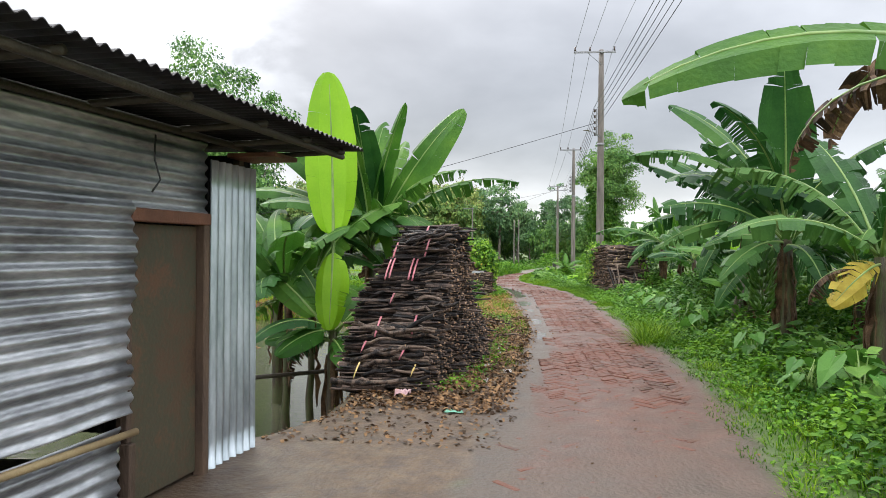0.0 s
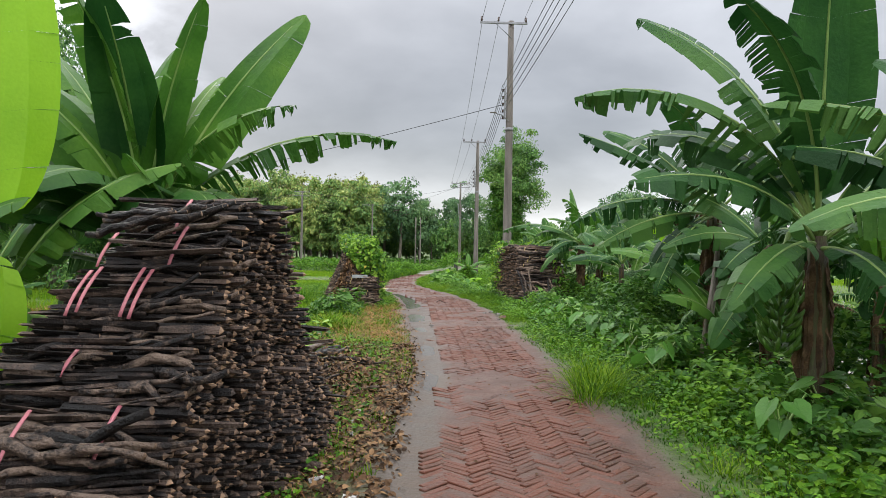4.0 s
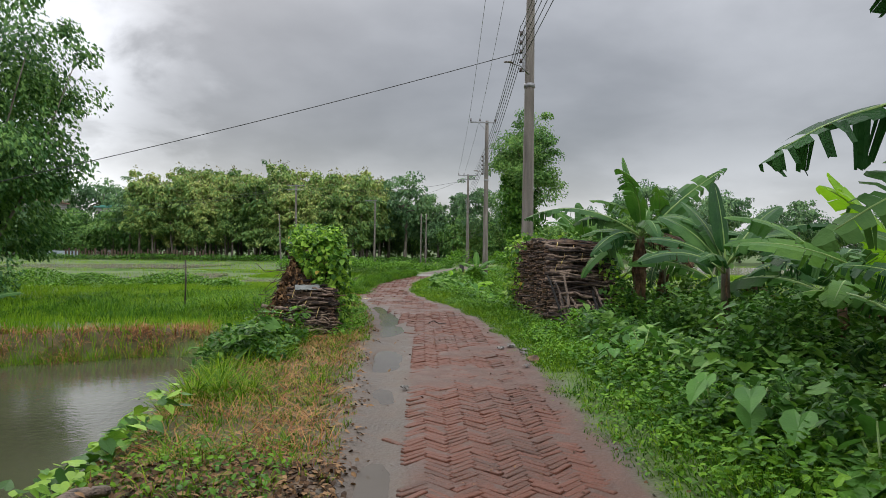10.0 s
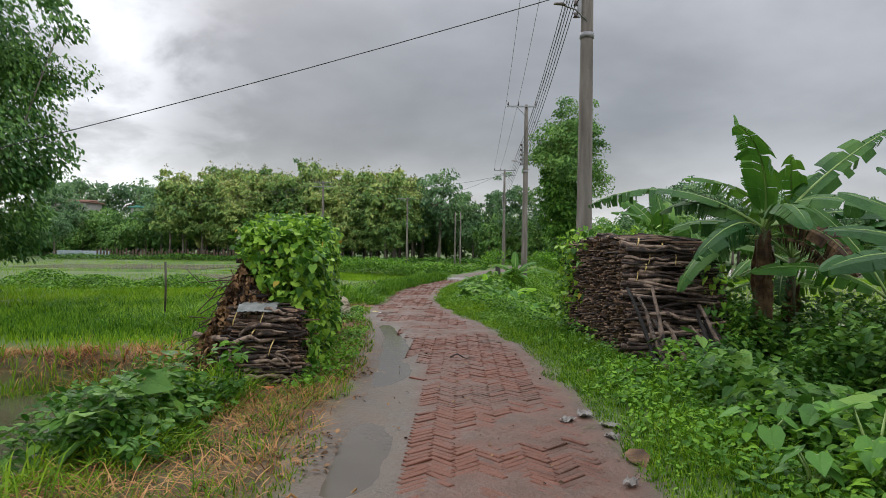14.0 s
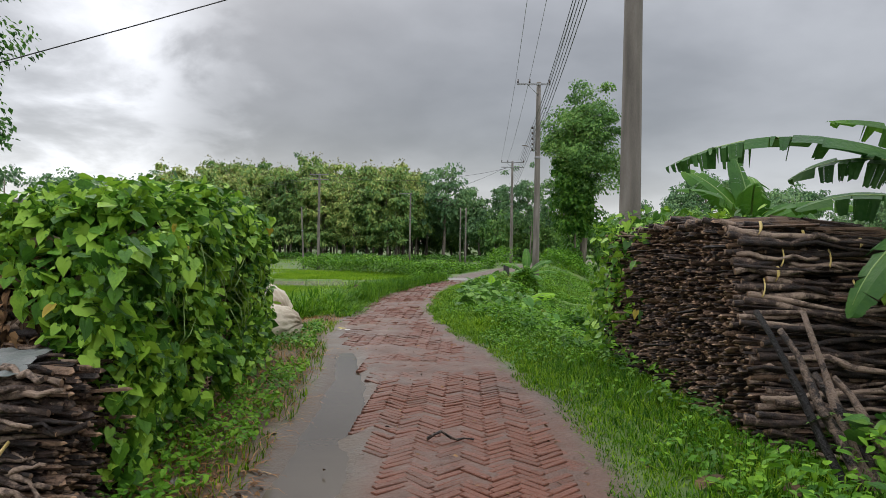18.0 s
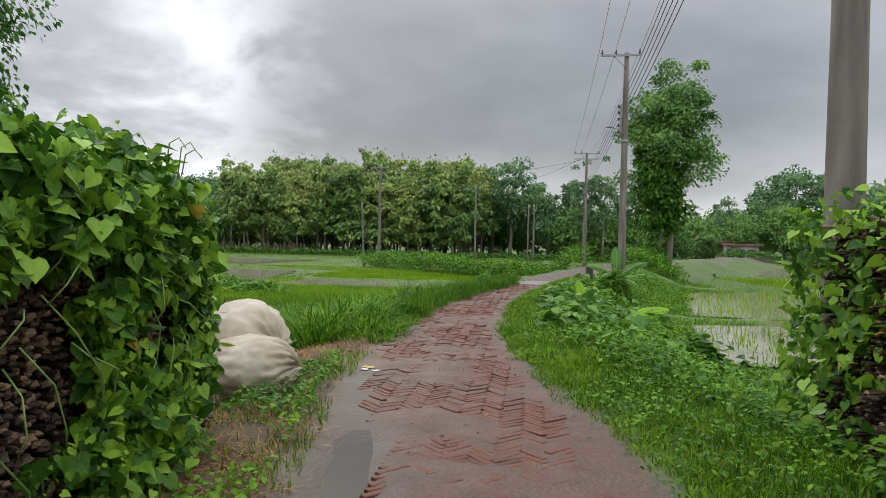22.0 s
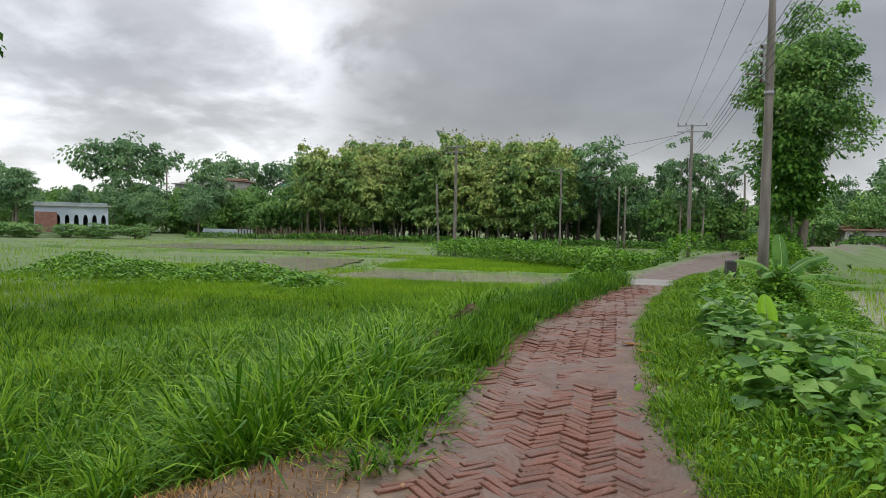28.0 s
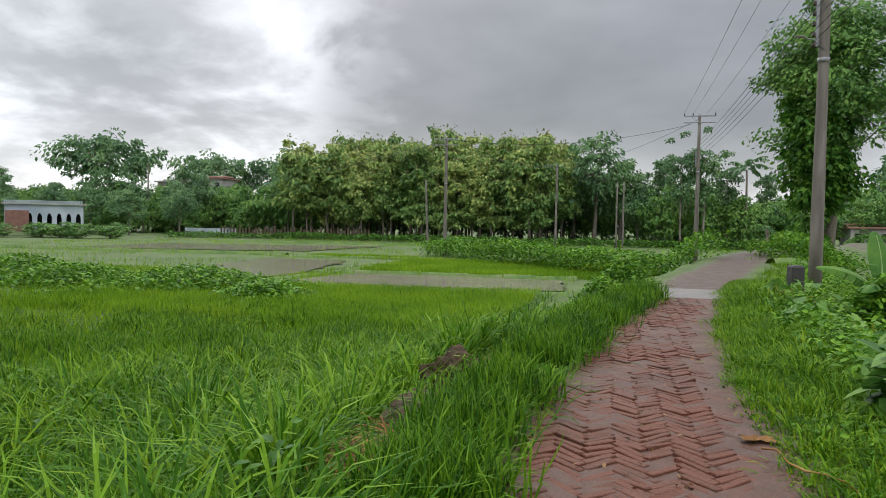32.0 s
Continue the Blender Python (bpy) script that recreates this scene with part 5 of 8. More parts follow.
# ---- poles and wires ----
def pole(at, height, base, top, arm, label, lamp=True, spools=True, lean=(0, 0), double=False):
    z0 = float(ground_z(at[0], at[1])) - 0.1
    root = thing("utility_pole", (at[0], at[1], z0), label, "utility pole", "roadside poles")
    h = height - z0
    t = np.linspace(0, 1, 7)
    bar("shaft", np.stack([lean[0] * t, lean[1] * t, t * h], -1), base + (top - base) * t, M["concrete"], root, 12)
    zj = h * 0.62
    bar("collar", [(lean[0] * 0.62, 0, zj - 0.06), (lean[0] * 0.62, 0, zj + 0.06)], (base + top) / 2 + 0.012, M["steel"], root, 12)
    lx, az = lean[0], h - 0.12
    if arm:
        block("crossarm", (lx + arm[0], -top - 0.07, az - 0.04), (lx + arm[1], -top - 0.01, az + 0.04), M["steel"], root, 0.006)
        if double:
            block("crossarm", (lx + arm[0], -top - 0.07, az - 0.5), (lx + arm[1], -top - 0.01, az - 0.43), M["steel"], root, 0.006)
        bar("brace", [(lx + arm[0] * 0.5, -top - 0.03, az - 0.03), (lx, -top, az - 0.55)], 0.015, M["steel"], root, 5)
        for x in (arm[0] + 0.06, arm[0] * 0.42, arm[1] - 0.06):
            bar("insulator", [(lx + x, -top - 0.04, az + 0.04), (lx + x, -top - 0.04, az + 0.10), (lx + x, -top - 0.04, az + 0.13), (lx + x, -top - 0.04, az + 0.22)], [0.02, 0.05, 0.035, 0.04], M["porcelain"], root, 8)
    if spools:
        for i in range(5):
            z = h * 0.66 + i * 0.26
            bar("spool", [(lx * 0.7 - top - 0.16, -0.05, z - 0.05), (lx * 0.7 - top - 0.16, -0.05, z), (lx * 0.7 - top - 0.16, -0.05, z + 0.05)], [0.05, 0.03, 0.05], M["porcelain"], root, 8)
        block("rack", (lx * 0.7 - top - 0.12, -0.08, h * 0.655), (lx * 0.7 - top - 0.05, -0.03, h * 0.66 + 1.12), M["steel"], root, 0.005)
    if lamp:
        z = h * 0.645
        bar("lamp_arm", [(lx * 0.6, -0.1, z), (-0.3, -0.25, z + 0.22), (-0.55, -0.35, z + 0.26)], 0.018, M["steel"], root, 6)
        bar("lamp_head", [(-0.52, -0.34, z + 0.27), (-0.62, -0.38, z + 0.29), (-0.78, -0.44, z + 0.27)], [0.03, 0.06, 0.045], M["concrete"], root, 8, squash=0.5)
    return root


pole((3.77, 29.56), 10.31, 0.19, 0.105, (-1.2, 0.6), "tall tapered grey concrete utility pole behind the stick stack")
pole((4.55, 50.5), 9.2, 0.17, 0.10, (-1.05, 0.55), "tapered grey concrete utility pole beside the culvert")
pole((5.6, 82.6), 9.5, 0.17, 0.10, (-1.1, 1.1), "far concrete utility pole with two crossarms", lamp=False, double=True)
pole((-12.9, 81.6), 8.0, 0.16, 0.10, (-0.9, 0.9), "far concrete utility pole standing in the hedge", lamp=False, spools=False, double=True)
pole((-14.9, 84.0), 4.9, 0.10, 0.07, None, "short slim leaning pole beside the hedge", lamp=False, spools=False, lean=(-0.3, 0))
pole((-6.7, 112), 8.6, 0.14, 0.10, (-1.6, 0.25), "far pole with a one-sided arm by the wood", lamp=False, spools=False)
pole((0.4, 116), 6.8, 0.12, 0.09, None, "far slim pole at the edge of the wood", lamp=False, spools=False)
pole((1.2, 116), 6.8, 0.12, 0.09, None, "far slim pole at the edge of the wood", lamp=False, spools=False)
pole((3.25, -14), 10.9, 0.19, 0.105, (-1.2, 0.6), "tapered grey concrete utility pole behind the shed")


def wire(name, a, b, sag, r=0.009, material="wire", label="thin dark overhead wire strung between poles"):
    t = np.linspace(0, 1, 15)[:, None]
    pts = np.array(a) * (1 - t) + np.array(b) * t
    pts[:, 2] -= sag * 4 * (t * (1 - t))[:, 0]
    v, f = tube(pts, r, 4)
    tagged(new(name, mesh_data(name, v, tri(f), M[material])), label, "wire", "overhead wires")


spans = [((3.25, -14.2), 10.75), ((3.77, 29.36), 10.31), ((4.55, 50.3), 9.2), ((5.6, 82.4), 9.5)]
for (pa, ha), (pb, hb) in zip(spans, spans[1:]):
    for o in (-1.1, -0.46, 0.5):
        wire("overhead_wire", (pa[0] + o, pa[1], ha + 0.1), (pb[0] + o, pb[1], hb + 0.1), 0.22, 0.008, "wire_al")
    for i in range(5):
        wire("overhead_wire", (pa[0] - 0.30, pa[1], ha * 0.66 + i * 0.26 - 0.02), (pb[0] - 0.28, pb[1], hb * 0.66 + i * 0.26 - 0.02), 0.30, 0.010)
wire("service_wire", (3.5, 29.45, 7.1), (-24, 30.6, 0.6), 0.35, 0.011, "wire", "black service wire sagging across the pond")
bar("post", [(-24, 30.6, -1), (-24, 30.6, 0.8)], 0.05, M["bamboo_dark"], thing("wire_post", (0, 0, 0), "short dark post that carries a wire", "post"), 8)
for a, b in (((-12.9, 81.5, 7.9), (-6.7, 111.8, 8.5)), ((-12.2, 81.5, 7.9), (-60, 118, 7)), ((-13.6, 81.5, 7.5), (-60, 119, 6.2)), ((5.6, 82.5, 9.2), (-6.7, 111.8, 8.4)), ((5.0, 82.5, 8.8), (-12.2, 81.5, 7.8))):
    wire("overhead_wire", a, b, 0.8, 0.013)

# ---- thin field post, pond fence ----
fp = thing("field_post", (-7.3, 33.5, 0), "thin dark bamboo post standing in the field", "post")
bar("cane", [(0, 0, float(ground_z(-7.3, 33.5)) - 0.1), (0.02, 0, 0.3), (0.0, 0, 0.97)], 0.03, M["bamboo_dark"], fp, 7)
rail = thing("bamboo_rail", (-3.2, 8.6, 0), "dark bamboo rail on stakes at the pond's edge", "fence")
bar("rail", [(-1.0, -0.55, -0.18), (-0.2, 0.1, -0.14), (0.6, 0.55, -0.12)], 0.03, M["bamboo_dark"], rail, 7)
for x, y, h in ((-0.72, -0.4, 0.02), (-0.42, -0.1, -0.02)):
    bar("stake", [(x, y, -1.3), (x + 0.01, y, h)], 0.024, M["bamboo_dark"], rail, 7)


# ---- sacks ----
def sack(at, radii, rz, label, seed, mouth):
    root = thing("sack", at, label, "sack", "filled sacks", rz)
    nu, nv = 96, 60
    u, v = np.meshgrid(np.linspace(0, 2 * np.pi, nu, endpoint=False), np.linspace(0.02, np.pi - 0.02, nv))
    d = np.stack([np.cos(v), np.sin(v) * np.cos(u), np.sin(v) * np.sin(u)], -1)
    wr = 0.030 * np.sin(u * 17 + 3 * np.sin(v * 2 + seed)) * np.clip(np.abs(np.cos(v)) * 1.5 - 0.2, 0.10, 1)
    lump = 0.17 * (fbm(u * 1.3 + seed, v * 1.6) - 0.5) + 0.08 * (fbm(u * 4 + seed, v * 5, 1) - 0.5)
    crease = sum(a * (1 - np.abs(2 * fbm(u * k + 3 * np.sin(v * 1.3) + seed, v * k * 0.8 + 5 * j, j) - 1)) ** 5 for j, (a, k) in enumerate(((0.030, 1.6), (0.022, 3.2), (0.012, 6.5))))
    lump = lump * np.sin(u / 2) ** 0.3 + crease - 0.02
    p = d * (1 + wr + lump)[..., None] * np.array(radii)
    p[..., 2] = np.where(p[..., 2] < -radii[2] * 0.72, -radii[2] * 0.72 + (p[..., 2] + radii[2] * 0.72) * 0.12, p[..., 2])
    p[..., 2] += radii[2] * 0.76
    i, j = np.meshgrid(np.arange(nv - 1), np.arange(nu), indexing="ij")
    k, q = i * nu + j, i * nu + (j + 1) % nu
    f = np.stack([k, q, q + nu, k + nu], -1).reshape(-1, 4)
    hang("bag", mesh_data("bag", p.reshape(-1, 3), f, M["sack"], smooth=True), root)
    r = rng(seed)
    for end in mouth:
        n, rows = 26, []
        a = np.arange(n) * 2 * np.pi / n
        for t, w in ((0.80, 0.34), (0.93, 0.23), (1.02, 0.15), (1.10, 0.19), (1.17, 0.15)):
            w2 = w * (1 + 0.3 * np.sin(a * 7 + t * 9) * (t > 0.85) + r.normal(0, 0.06, n))
            rows.append(np.stack([np.full(n, end * t * radii[0]) + r.normal(0, 0.012, n), w2 * np.cos(a) * radii[1] * 1.6, radii[2] * 0.66 - (t - 0.8) * 0.5 * radii[2] + w2 * np.sin(a) * radii[2] * 1.6], -1))
        vv = np.vstack(rows)
        i, j = np.meshgrid(np.arange(4), np.arange(n), indexing="ij")
        k, q = i * n + j, i * n + (j + 1) % n
        ff = np.stack([k, q, q + n, k + n], -1).reshape(-1, 4)
        hang("mouth", mesh_data("mouth", vv, ff if end > 0 else ff[:, ::-1], M["sack"], smooth=True), root, label="crumpled tied sack mouth")


sack((-1.68, 28.74, -0.02), (0.43, 0.36, 0.30), 20, "bulging dirty-white woven sack lying in front", 2, (-1,))
sack((-1.95, 29.28, 0.0), (0.47, 0.38, 0.44), -22, "bulging dirty-white woven sack leaning behind another", 5, (1, -1))


# ---- culvert ----
cul = thing("culvert", (1.45, 46.0, 0), "worn concrete road culvert with stub parapets", "culvert")
block("deck", (-1.9, -0.9, -0.35), (1.9, 1.1, 0.012), M["slab"], cul, 0.02, "grey wet concrete deck slab")
for x, y, w, d, h in ((1.40, -0.40, 0.22, 0.42, 0.66), (-1.62, 2.35, 0.24, 0.6, 0.58)):
    block("parapet", (x - w / 2, y - d / 2, -0.5), (x + w / 2, y + d / 2, h), M["stub"], cul, 0.03, "blackened stub parapet wall")

# ---- banana plants ----
B, D, Y = "banana", "banana_dark", "banana_new"
banana_plant((-2.5, 9.1), 1.5, [(113, 2.7, 0.76, 89, 4, 0.02, Y, 0, 0.85), (-80, 1.25, 0.48, -78, 8, 0.02, Y, 0, 1.3), (172, 2.2, 0.5, 55, 50, 0.2, B), (190, 0.95, 0.34, 16, 45, 0.1, B, -40), (205, 0.8, 0.32, 6, 50, 0.1), (-4, 1.25, 0.32, 44, 50, 0.05, B, 40), (8, 0.95, 0.32, 18, 40, 0.1, B, 40), (-60, 0.95, 0.36, 4, 60, 0.1), (-120, 1.0, 0.4, 10, 60, 0.2), (120, 1.6, 0.42, 60, 60, 0.3), (150, 1.9, 0.5, 64, 50, 0.2), (60, 1.6, 0.45, 55, 60, 0.3), (230, 1.3, 0.4, 30, 80, 0.2, D)],
             "young banana plant with bright upright leaves beside the pond", 1, girth=0.085, dead=6)
banana_plant((-3.15, 10.2), 2.75, [(15, 2.0, 0.5, 70, 60, 0.4), (190, 2.3, 0.5, 38, 75, 0.7), (225, 2.2, 0.5, 25, 60, 0.8), (160, 2.4, 0.5, 50, 70, 0.6), (280, 1.7, 0.46, 55, 80, 0.3), (90, 2.2, 0.5, 60, 70, 0.4), (330, 1.8, 0.46, 20, 90, 0.6), (240, 1.6, 0.4, 5, 60, 0.9)],
             "slender banana plant with drooping leaves over the pond", 2, girth=0.06, dead=2)
banana_plant((-2.5, 11.5), 2.95, [(2, 2.95, 0.55, 51, 66, 0.85, B, 10), (-34, 2.6, 0.5, 56, 62, 0.85, B, 20), (-6, 2.9, 0.80, 68, 26, 0.06, B, 62), (-40, 2.6, 0.66, 80, 16, 0.05, B, 30), (195, 2.5, 0.78, 78, 78, 0.08, B, -50), (-120, 2.7, 0.7, 82, 30, 0.15, B, -20), (-95, 2.5, 0.66, 86, 40, 0.15, D), (-100, 2.0, 0.6, 62, 110, 0.2, D), (-140, 2.6, 0.6, 70, 60, 0.2), (160, 2.7, 0.66, 72, 40, 0.2), (100, 2.6, 0.6, 80, 30, 0.2), (60, 2.5, 0.55, 76, 40, 0.3), (-70, 1.7, 0.6, 55, 120, 0.3, D), (-30, 1.6, 0.55, 58, 115, 0.4, D), (-170, 2.5, 0.6, 55, 70, 0.4), (130, 2.0, 0.5, 40, 90, 0.4, D), (-45, 1.9, 0.55, 46, 100, 0.3, D), (-115, 2.2, 0.6, 45, 90, 0.3, D), (-25, 0.9, 0.3, 50, 30, 0.0, Y, 40), (215, 2.2, 0.6, 56, 80, 0.3, D), (-155, 1.9, 0.6, 40, 90, 0.3, D)],
             "broad banana plant with a long torn leaf over the road", 3, girth=0.12, dead=8)
banana_plant((-1.95, 11.0), 1.6, [(-100, 1.6, 0.5, 78, 40, 0.1), (-20, 1.3, 0.42, 66, 50, 0.2), (-150, 1.7, 0.5, 66, 70, 0.2, D), (-60, 1.5, 0.46, 60, 90, 0.3, D), (200, 1.6, 0.46, 50, 80, 0.3, D), (60, 1.5, 0.44, 70, 50, 0.2), (120, 1.6, 0.44, 60, 60, 0.3)],
             "half-grown banana plant behind the stick stack", 31, girth=0.08, dead=5)
banana_plant((-4.3, 11.9), 2.9, [(170, 2.5, 0.5, 45, 60, 0.6), (210, 2.4, 0.5, 30, 70, 0.8), (130, 2.2, 0.5, 65, 60, 0.4), (260, 2.2, 0.5, 45, 80, 0.5), (300, 2.2, 0.5, 50, 60, 0.6), (60, 2.0, 0.5, 70, 60, 0.5)],
             "banana plant at the pond's edge with torn leaves", 4, girth=0.10, dead=3)
banana_plant((-3.25, 9.4), 2.75, [(-70, 1.7, 0.5, 60, 70, 0.2), (-110, 2.0, 0.55, 55, 60, 0.3, D), (-150, 2.2, 0.55, 42, 50, 0.3), (165, 2.4, 0.55, 40, 45, 0.4), (200, 2.4, 0.55, 40, 52, 0.5), (90, 2.0, 0.5, 60, 50, 0.3), (180, 2.4, 0.6, 56, 56, 0.4), (-170, 2.2, 0.55, 24, 46, 0.4, D), (120, 2.2, 0.5, 56, 50, 0.3), (-30, 1.5, 0.5, 64, 60, 0.2, D), (-90, 1.5, 0.5, 40, 90, 0.4, D)],
             "leafy banana plant standing over the pond bank", 27, girth=0.06, dead=3)
banana_plant((-3.55, 8.35), 0.35, [(80, 0.85, 0.22, 82, 12, 0.0, Y), (250, 0.75, 0.2, 5, 50, 0.2), (0, 0.6, 0.18, 30, 60, 0.4, "dry"), (300, 0.5, 0.16, 20, 60, 0.3)],
             "small banana sucker with one upright leaf at the water", 5, girth=0.06, dead=1)
banana_plant((3.98, 10.6), 1.95, [(182, 2.85, 0.62, 64, 84, 0.75, D), (176, 2.8, 0.62, 76, 58, 0.5, D), (200, 2.2, 0.6, 40, 66, 0.85, D), (255, 2.8, 0.8, 86, 22, 0.2, D, 0), (225, 2.6, 0.66, 72, 60, 0.45, D), (300, 2.5, 0.66, 62, 66, 0.5), (340, 2.5, 0.6, 45, 80, 0.6, D), (20, 2.4, 0.6, 50, 70, 0.6), (70, 2.5, 0.6, 66, 60, 0.5), (120, 2.3, 0.6, 60, 86, 0.6, D), (215, 1.6, 0.5, 8, 70, 0.6, D), (270, 1.5, 0.5, 5, 80, 0.6, D), (150, 2.3, 0.6, 66, 90, 0.5, D), (190, 1.5, 0.46, -20, 60, 0.7, D)],
             "tall banana plant with tattered arching leaves", 6, D, 0.125, 22, bunch=(165, 1.0))
banana_plant((4.75, 14.4), 2.7, [(180, 2.35, 0.56, 38, 24, 0.7, D), (183, 2.3, 0.56, 18, 56, 0.9, D), (190, 2.1, 0.55, 6, 62, 0.9, D), (150, 2.3, 0.55, 62, 52, 0.5, D), (232, 2.3, 0.6, 62, 60, 0.5, D), (205, 2.1, 0.6, 76, 50, 0.3, D), (245, 2.2, 0.55, 46, 100, 0.7, D), (325, 2.3, 0.55, 50, 70, 0.6), (15, 2.3, 0.55, 45, 76, 0.6, D), (60, 2.3, 0.55, 60, 66, 0.5), (100, 2.3, 0.55, 70, 60, 0.5), (215, 1.9, 0.5, -8, 80, 0.9, D), (345, 1.7, 0.45, -30, 60, 0.9, D), (170, 1.4, 0.5, -25, 60, 0.5, D)],
             "tall banana plant bearing a green fruit bunch", 7, D, 0.10, 22, bunch=(290, 1.25))
banana_plant((4.45, 13.4), 0.9, [(200, 1.2, 0.45, 50, 60, 0.2), (250, 1.1, 0.42, 40, 70, 0.2, D), (150, 1.2, 0.42, 66, 40, 0.1), (300, 1.1, 0.4, 35, 70, 0.3), (100, 1.0, 0.4, 60, 50, 0.2), (180, 0.8, 0.4, 10, 70, 0.1, D)],
             "young banana plant with wide leaves under the tall ones", 33, B, 0.07, 4)
props2 = thing("prop_sticks", (3.85, 12.85, 0), "two dark sticks propping up a fruiting banana plant", "sticks")
for ox, oy, ex, ey, top_z in ((0, 0, 0.98, 1.42, 2.35), (0.14, 0.12, 1.0, 1.5, 2.2)):
    gz = float(ground_z(3.85 + ox, 12.85 + oy)) - 0.05
    bar("stick", [(ox, oy, gz), (ox + (ex - ox) * 0.5 + 0.03, oy + (ey - oy) * 0.5, gz + (top_z - gz) * 0.52), (ex, ey, top_z)], [0.032, 0.028, 0.022], M["trunk"], props2, 8)
banana_plant((4.05, 8.2), 1.75, [(185, 1.9, 0.5, 40, 80, 0.6), (250, 2.0, 0.5, 55, 70, 0.6), (150, 2.2, 0.5, 65, 70, 0.7), (300, 2.0, 0.5, 40, 80, 0.7), (30, 2.2, 0.5, 60, 60, 0.5), (100, 2.3, 0.5, 70, 50, 0.4), (220, 1.2, 0.4, 5, 60, 0.4, "yellow_leaf")],
             "banana plant with a yellowing leaf and dead sheaths", 8, D, 0.10, 8)
banana_plant((5.0, 9.6), 2.0, [(180, 2.2, 0.5, 55, 70, 0.7), (230, 2.2, 0.5, 40, 80, 0.6), (280, 2.3, 0.5, 60, 70, 0.6), (340, 2.2, 0.5, 45, 80, 0.6), (60, 2.2, 0.5, 65, 60, 0.5), (120, 2.2, 0.5, 70, 60, 0.5)],
             "banana plant among weeds with dead hanging leaves", 9, D, 0.10, 8)
banana_plant((2.95, 3.9), 2.5, [(178, 2.25, 0.5, 28, 66, 0.4), (112, 1.9, 0.34, 60, 150, 0.9, "dry"), (150, 1.6, 0.3, 40, 130, 0.9, "dry"), (80, 2.2, 0.5, 60, 60, 0.5), (20, 2.2, 0.5, 50, 70, 0.6), (290, 2.2, 0.5, 60, 70, 0.6), (340, 2.0, 0.5, 45, 80, 0.6)],
             "banana plant leaning over the road's edge with dead leaves", 10, B, 0.12, 5, lean=(-0.3, 0.1))
banana_plant((5.25, 13.7), 2.2, [(190, 1.8, 0.55, 40, 90, 0.6, D), (225, 1.9, 0.6, 30, 90, 0.6, D), (260, 1.8, 0.55, 45, 90, 0.5, D), (295, 1.9, 0.55, 35, 80, 0.6, D), (160, 1.9, 0.5, 60, 70, 0.4, D), (330, 1.9, 0.5, 50, 80, 0.5), (60, 2.0, 0.5, 60, 60, 0.5), (210, 1.5, 0.5, 0, 70, 0.6, D), (245, 1.4, 0.5, -15, 60, 0.6, D)],
             "dark drooping banana plant beside the fruiting one", 34, D, 0.09, 10)
banana_plant((5.3, 24.4), 2.5, [(165, 2.6, 0.55, 36, 66, 0.75, D), (120, 1.8, 0.6, 80, 14, 0.15, B, 30), (150, 1.6, 0.5, 50, 85, 0.6, D), (12, 2.6, 0.5, 52, 26, 0.75, D), (-10, 2.2, 0.5, 22, 52, 0.75, D), (260, 1.7, 0.5, 40, 95, 0.5, D), (220, 1.7, 0.5, 25, 95, 0.6, D), (60, 1.9, 0.5, 55, 70, 0.5), (300, 1.6, 0.45, 15, 95, 0.6, "dry"), (240, 1.9, 0.6, 70, 60, 0.3), (285, 1.8, 0.5, 45, 90, 0.5, D), (195, 1.7, 0.5, 5, 80, 0.6, D)],
             "banana plant with torn leaves and a shaggy brown stem", 11, B, 0.12, 26)
banana_plant((6.6, 23.6), 1.9, [(180, 1.9, 0.45, 40, 70, 0.7), (140, 1.8, 0.45, 70, 40, 0.4), (60, 1.9, 0.45, 55, 70, 0.6), (320, 1.8, 0.45, 40, 80, 0.7), (250, 1.7, 0.45, 30, 90, 0.6, D)],
             "banana plant with dead brown leaves below its crown", 12, B, 0.12, 6)
banana_plant((6.0, 17.6), 1.7, [(170, 2.2, 0.52, 50, 66, 0.7), (200, 2.2, 0.5, 62, 50, 0.3, Y), (150, 1.9, 0.5, 76, 30, 0.2, Y), (120, 1.8, 0.45, 40, 85, 0.8), (240, 2.1, 0.5, 38, 70, 0.5), (280, 2.0, 0.5, 45, 80, 0.7), (30, 2.1, 0.5, 50, 70, 0.5), (320, 2.0, 0.5, 40, 85, 0.7, D)],
             "banana plant with light young leaves and torn old ones", 13, B, 0.12, 5)
banana_plant((7.2, 15.6), 2.0, [(170, 2.2, 0.5, 40, 70, 0.8), (210, 2.3, 0.5, 55, 70, 0.6), (250, 2.3, 0.5, 50, 75, 0.7), (110, 2.2, 0.5, 65, 60, 0.5), (20, 2.2, 0.5, 50, 70, 0.6)],
             "banana plant at the back of the clump", 14, D, 0.12, 5)
banana_plant((5.6, 26.6), 1.75, [(175, 1.5, 0.36, 62, 50, 0.5), (140, 1.2, 0.5, 78, 30, 0.1), (100, 1.3, 0.45, 70, 40, 0.3), (300, 2.1, 0.45, 30, 60, 0.8), (330, 2.0, 0.45, 45, 70, 0.7), (240, 1.9, 0.45, 35, 80, 0.8, D), (30, 1.8, 0.4, 50, 60, 0.5)],
             "banana plant rising behind the stick stack", 15, B, 0.12, 4)
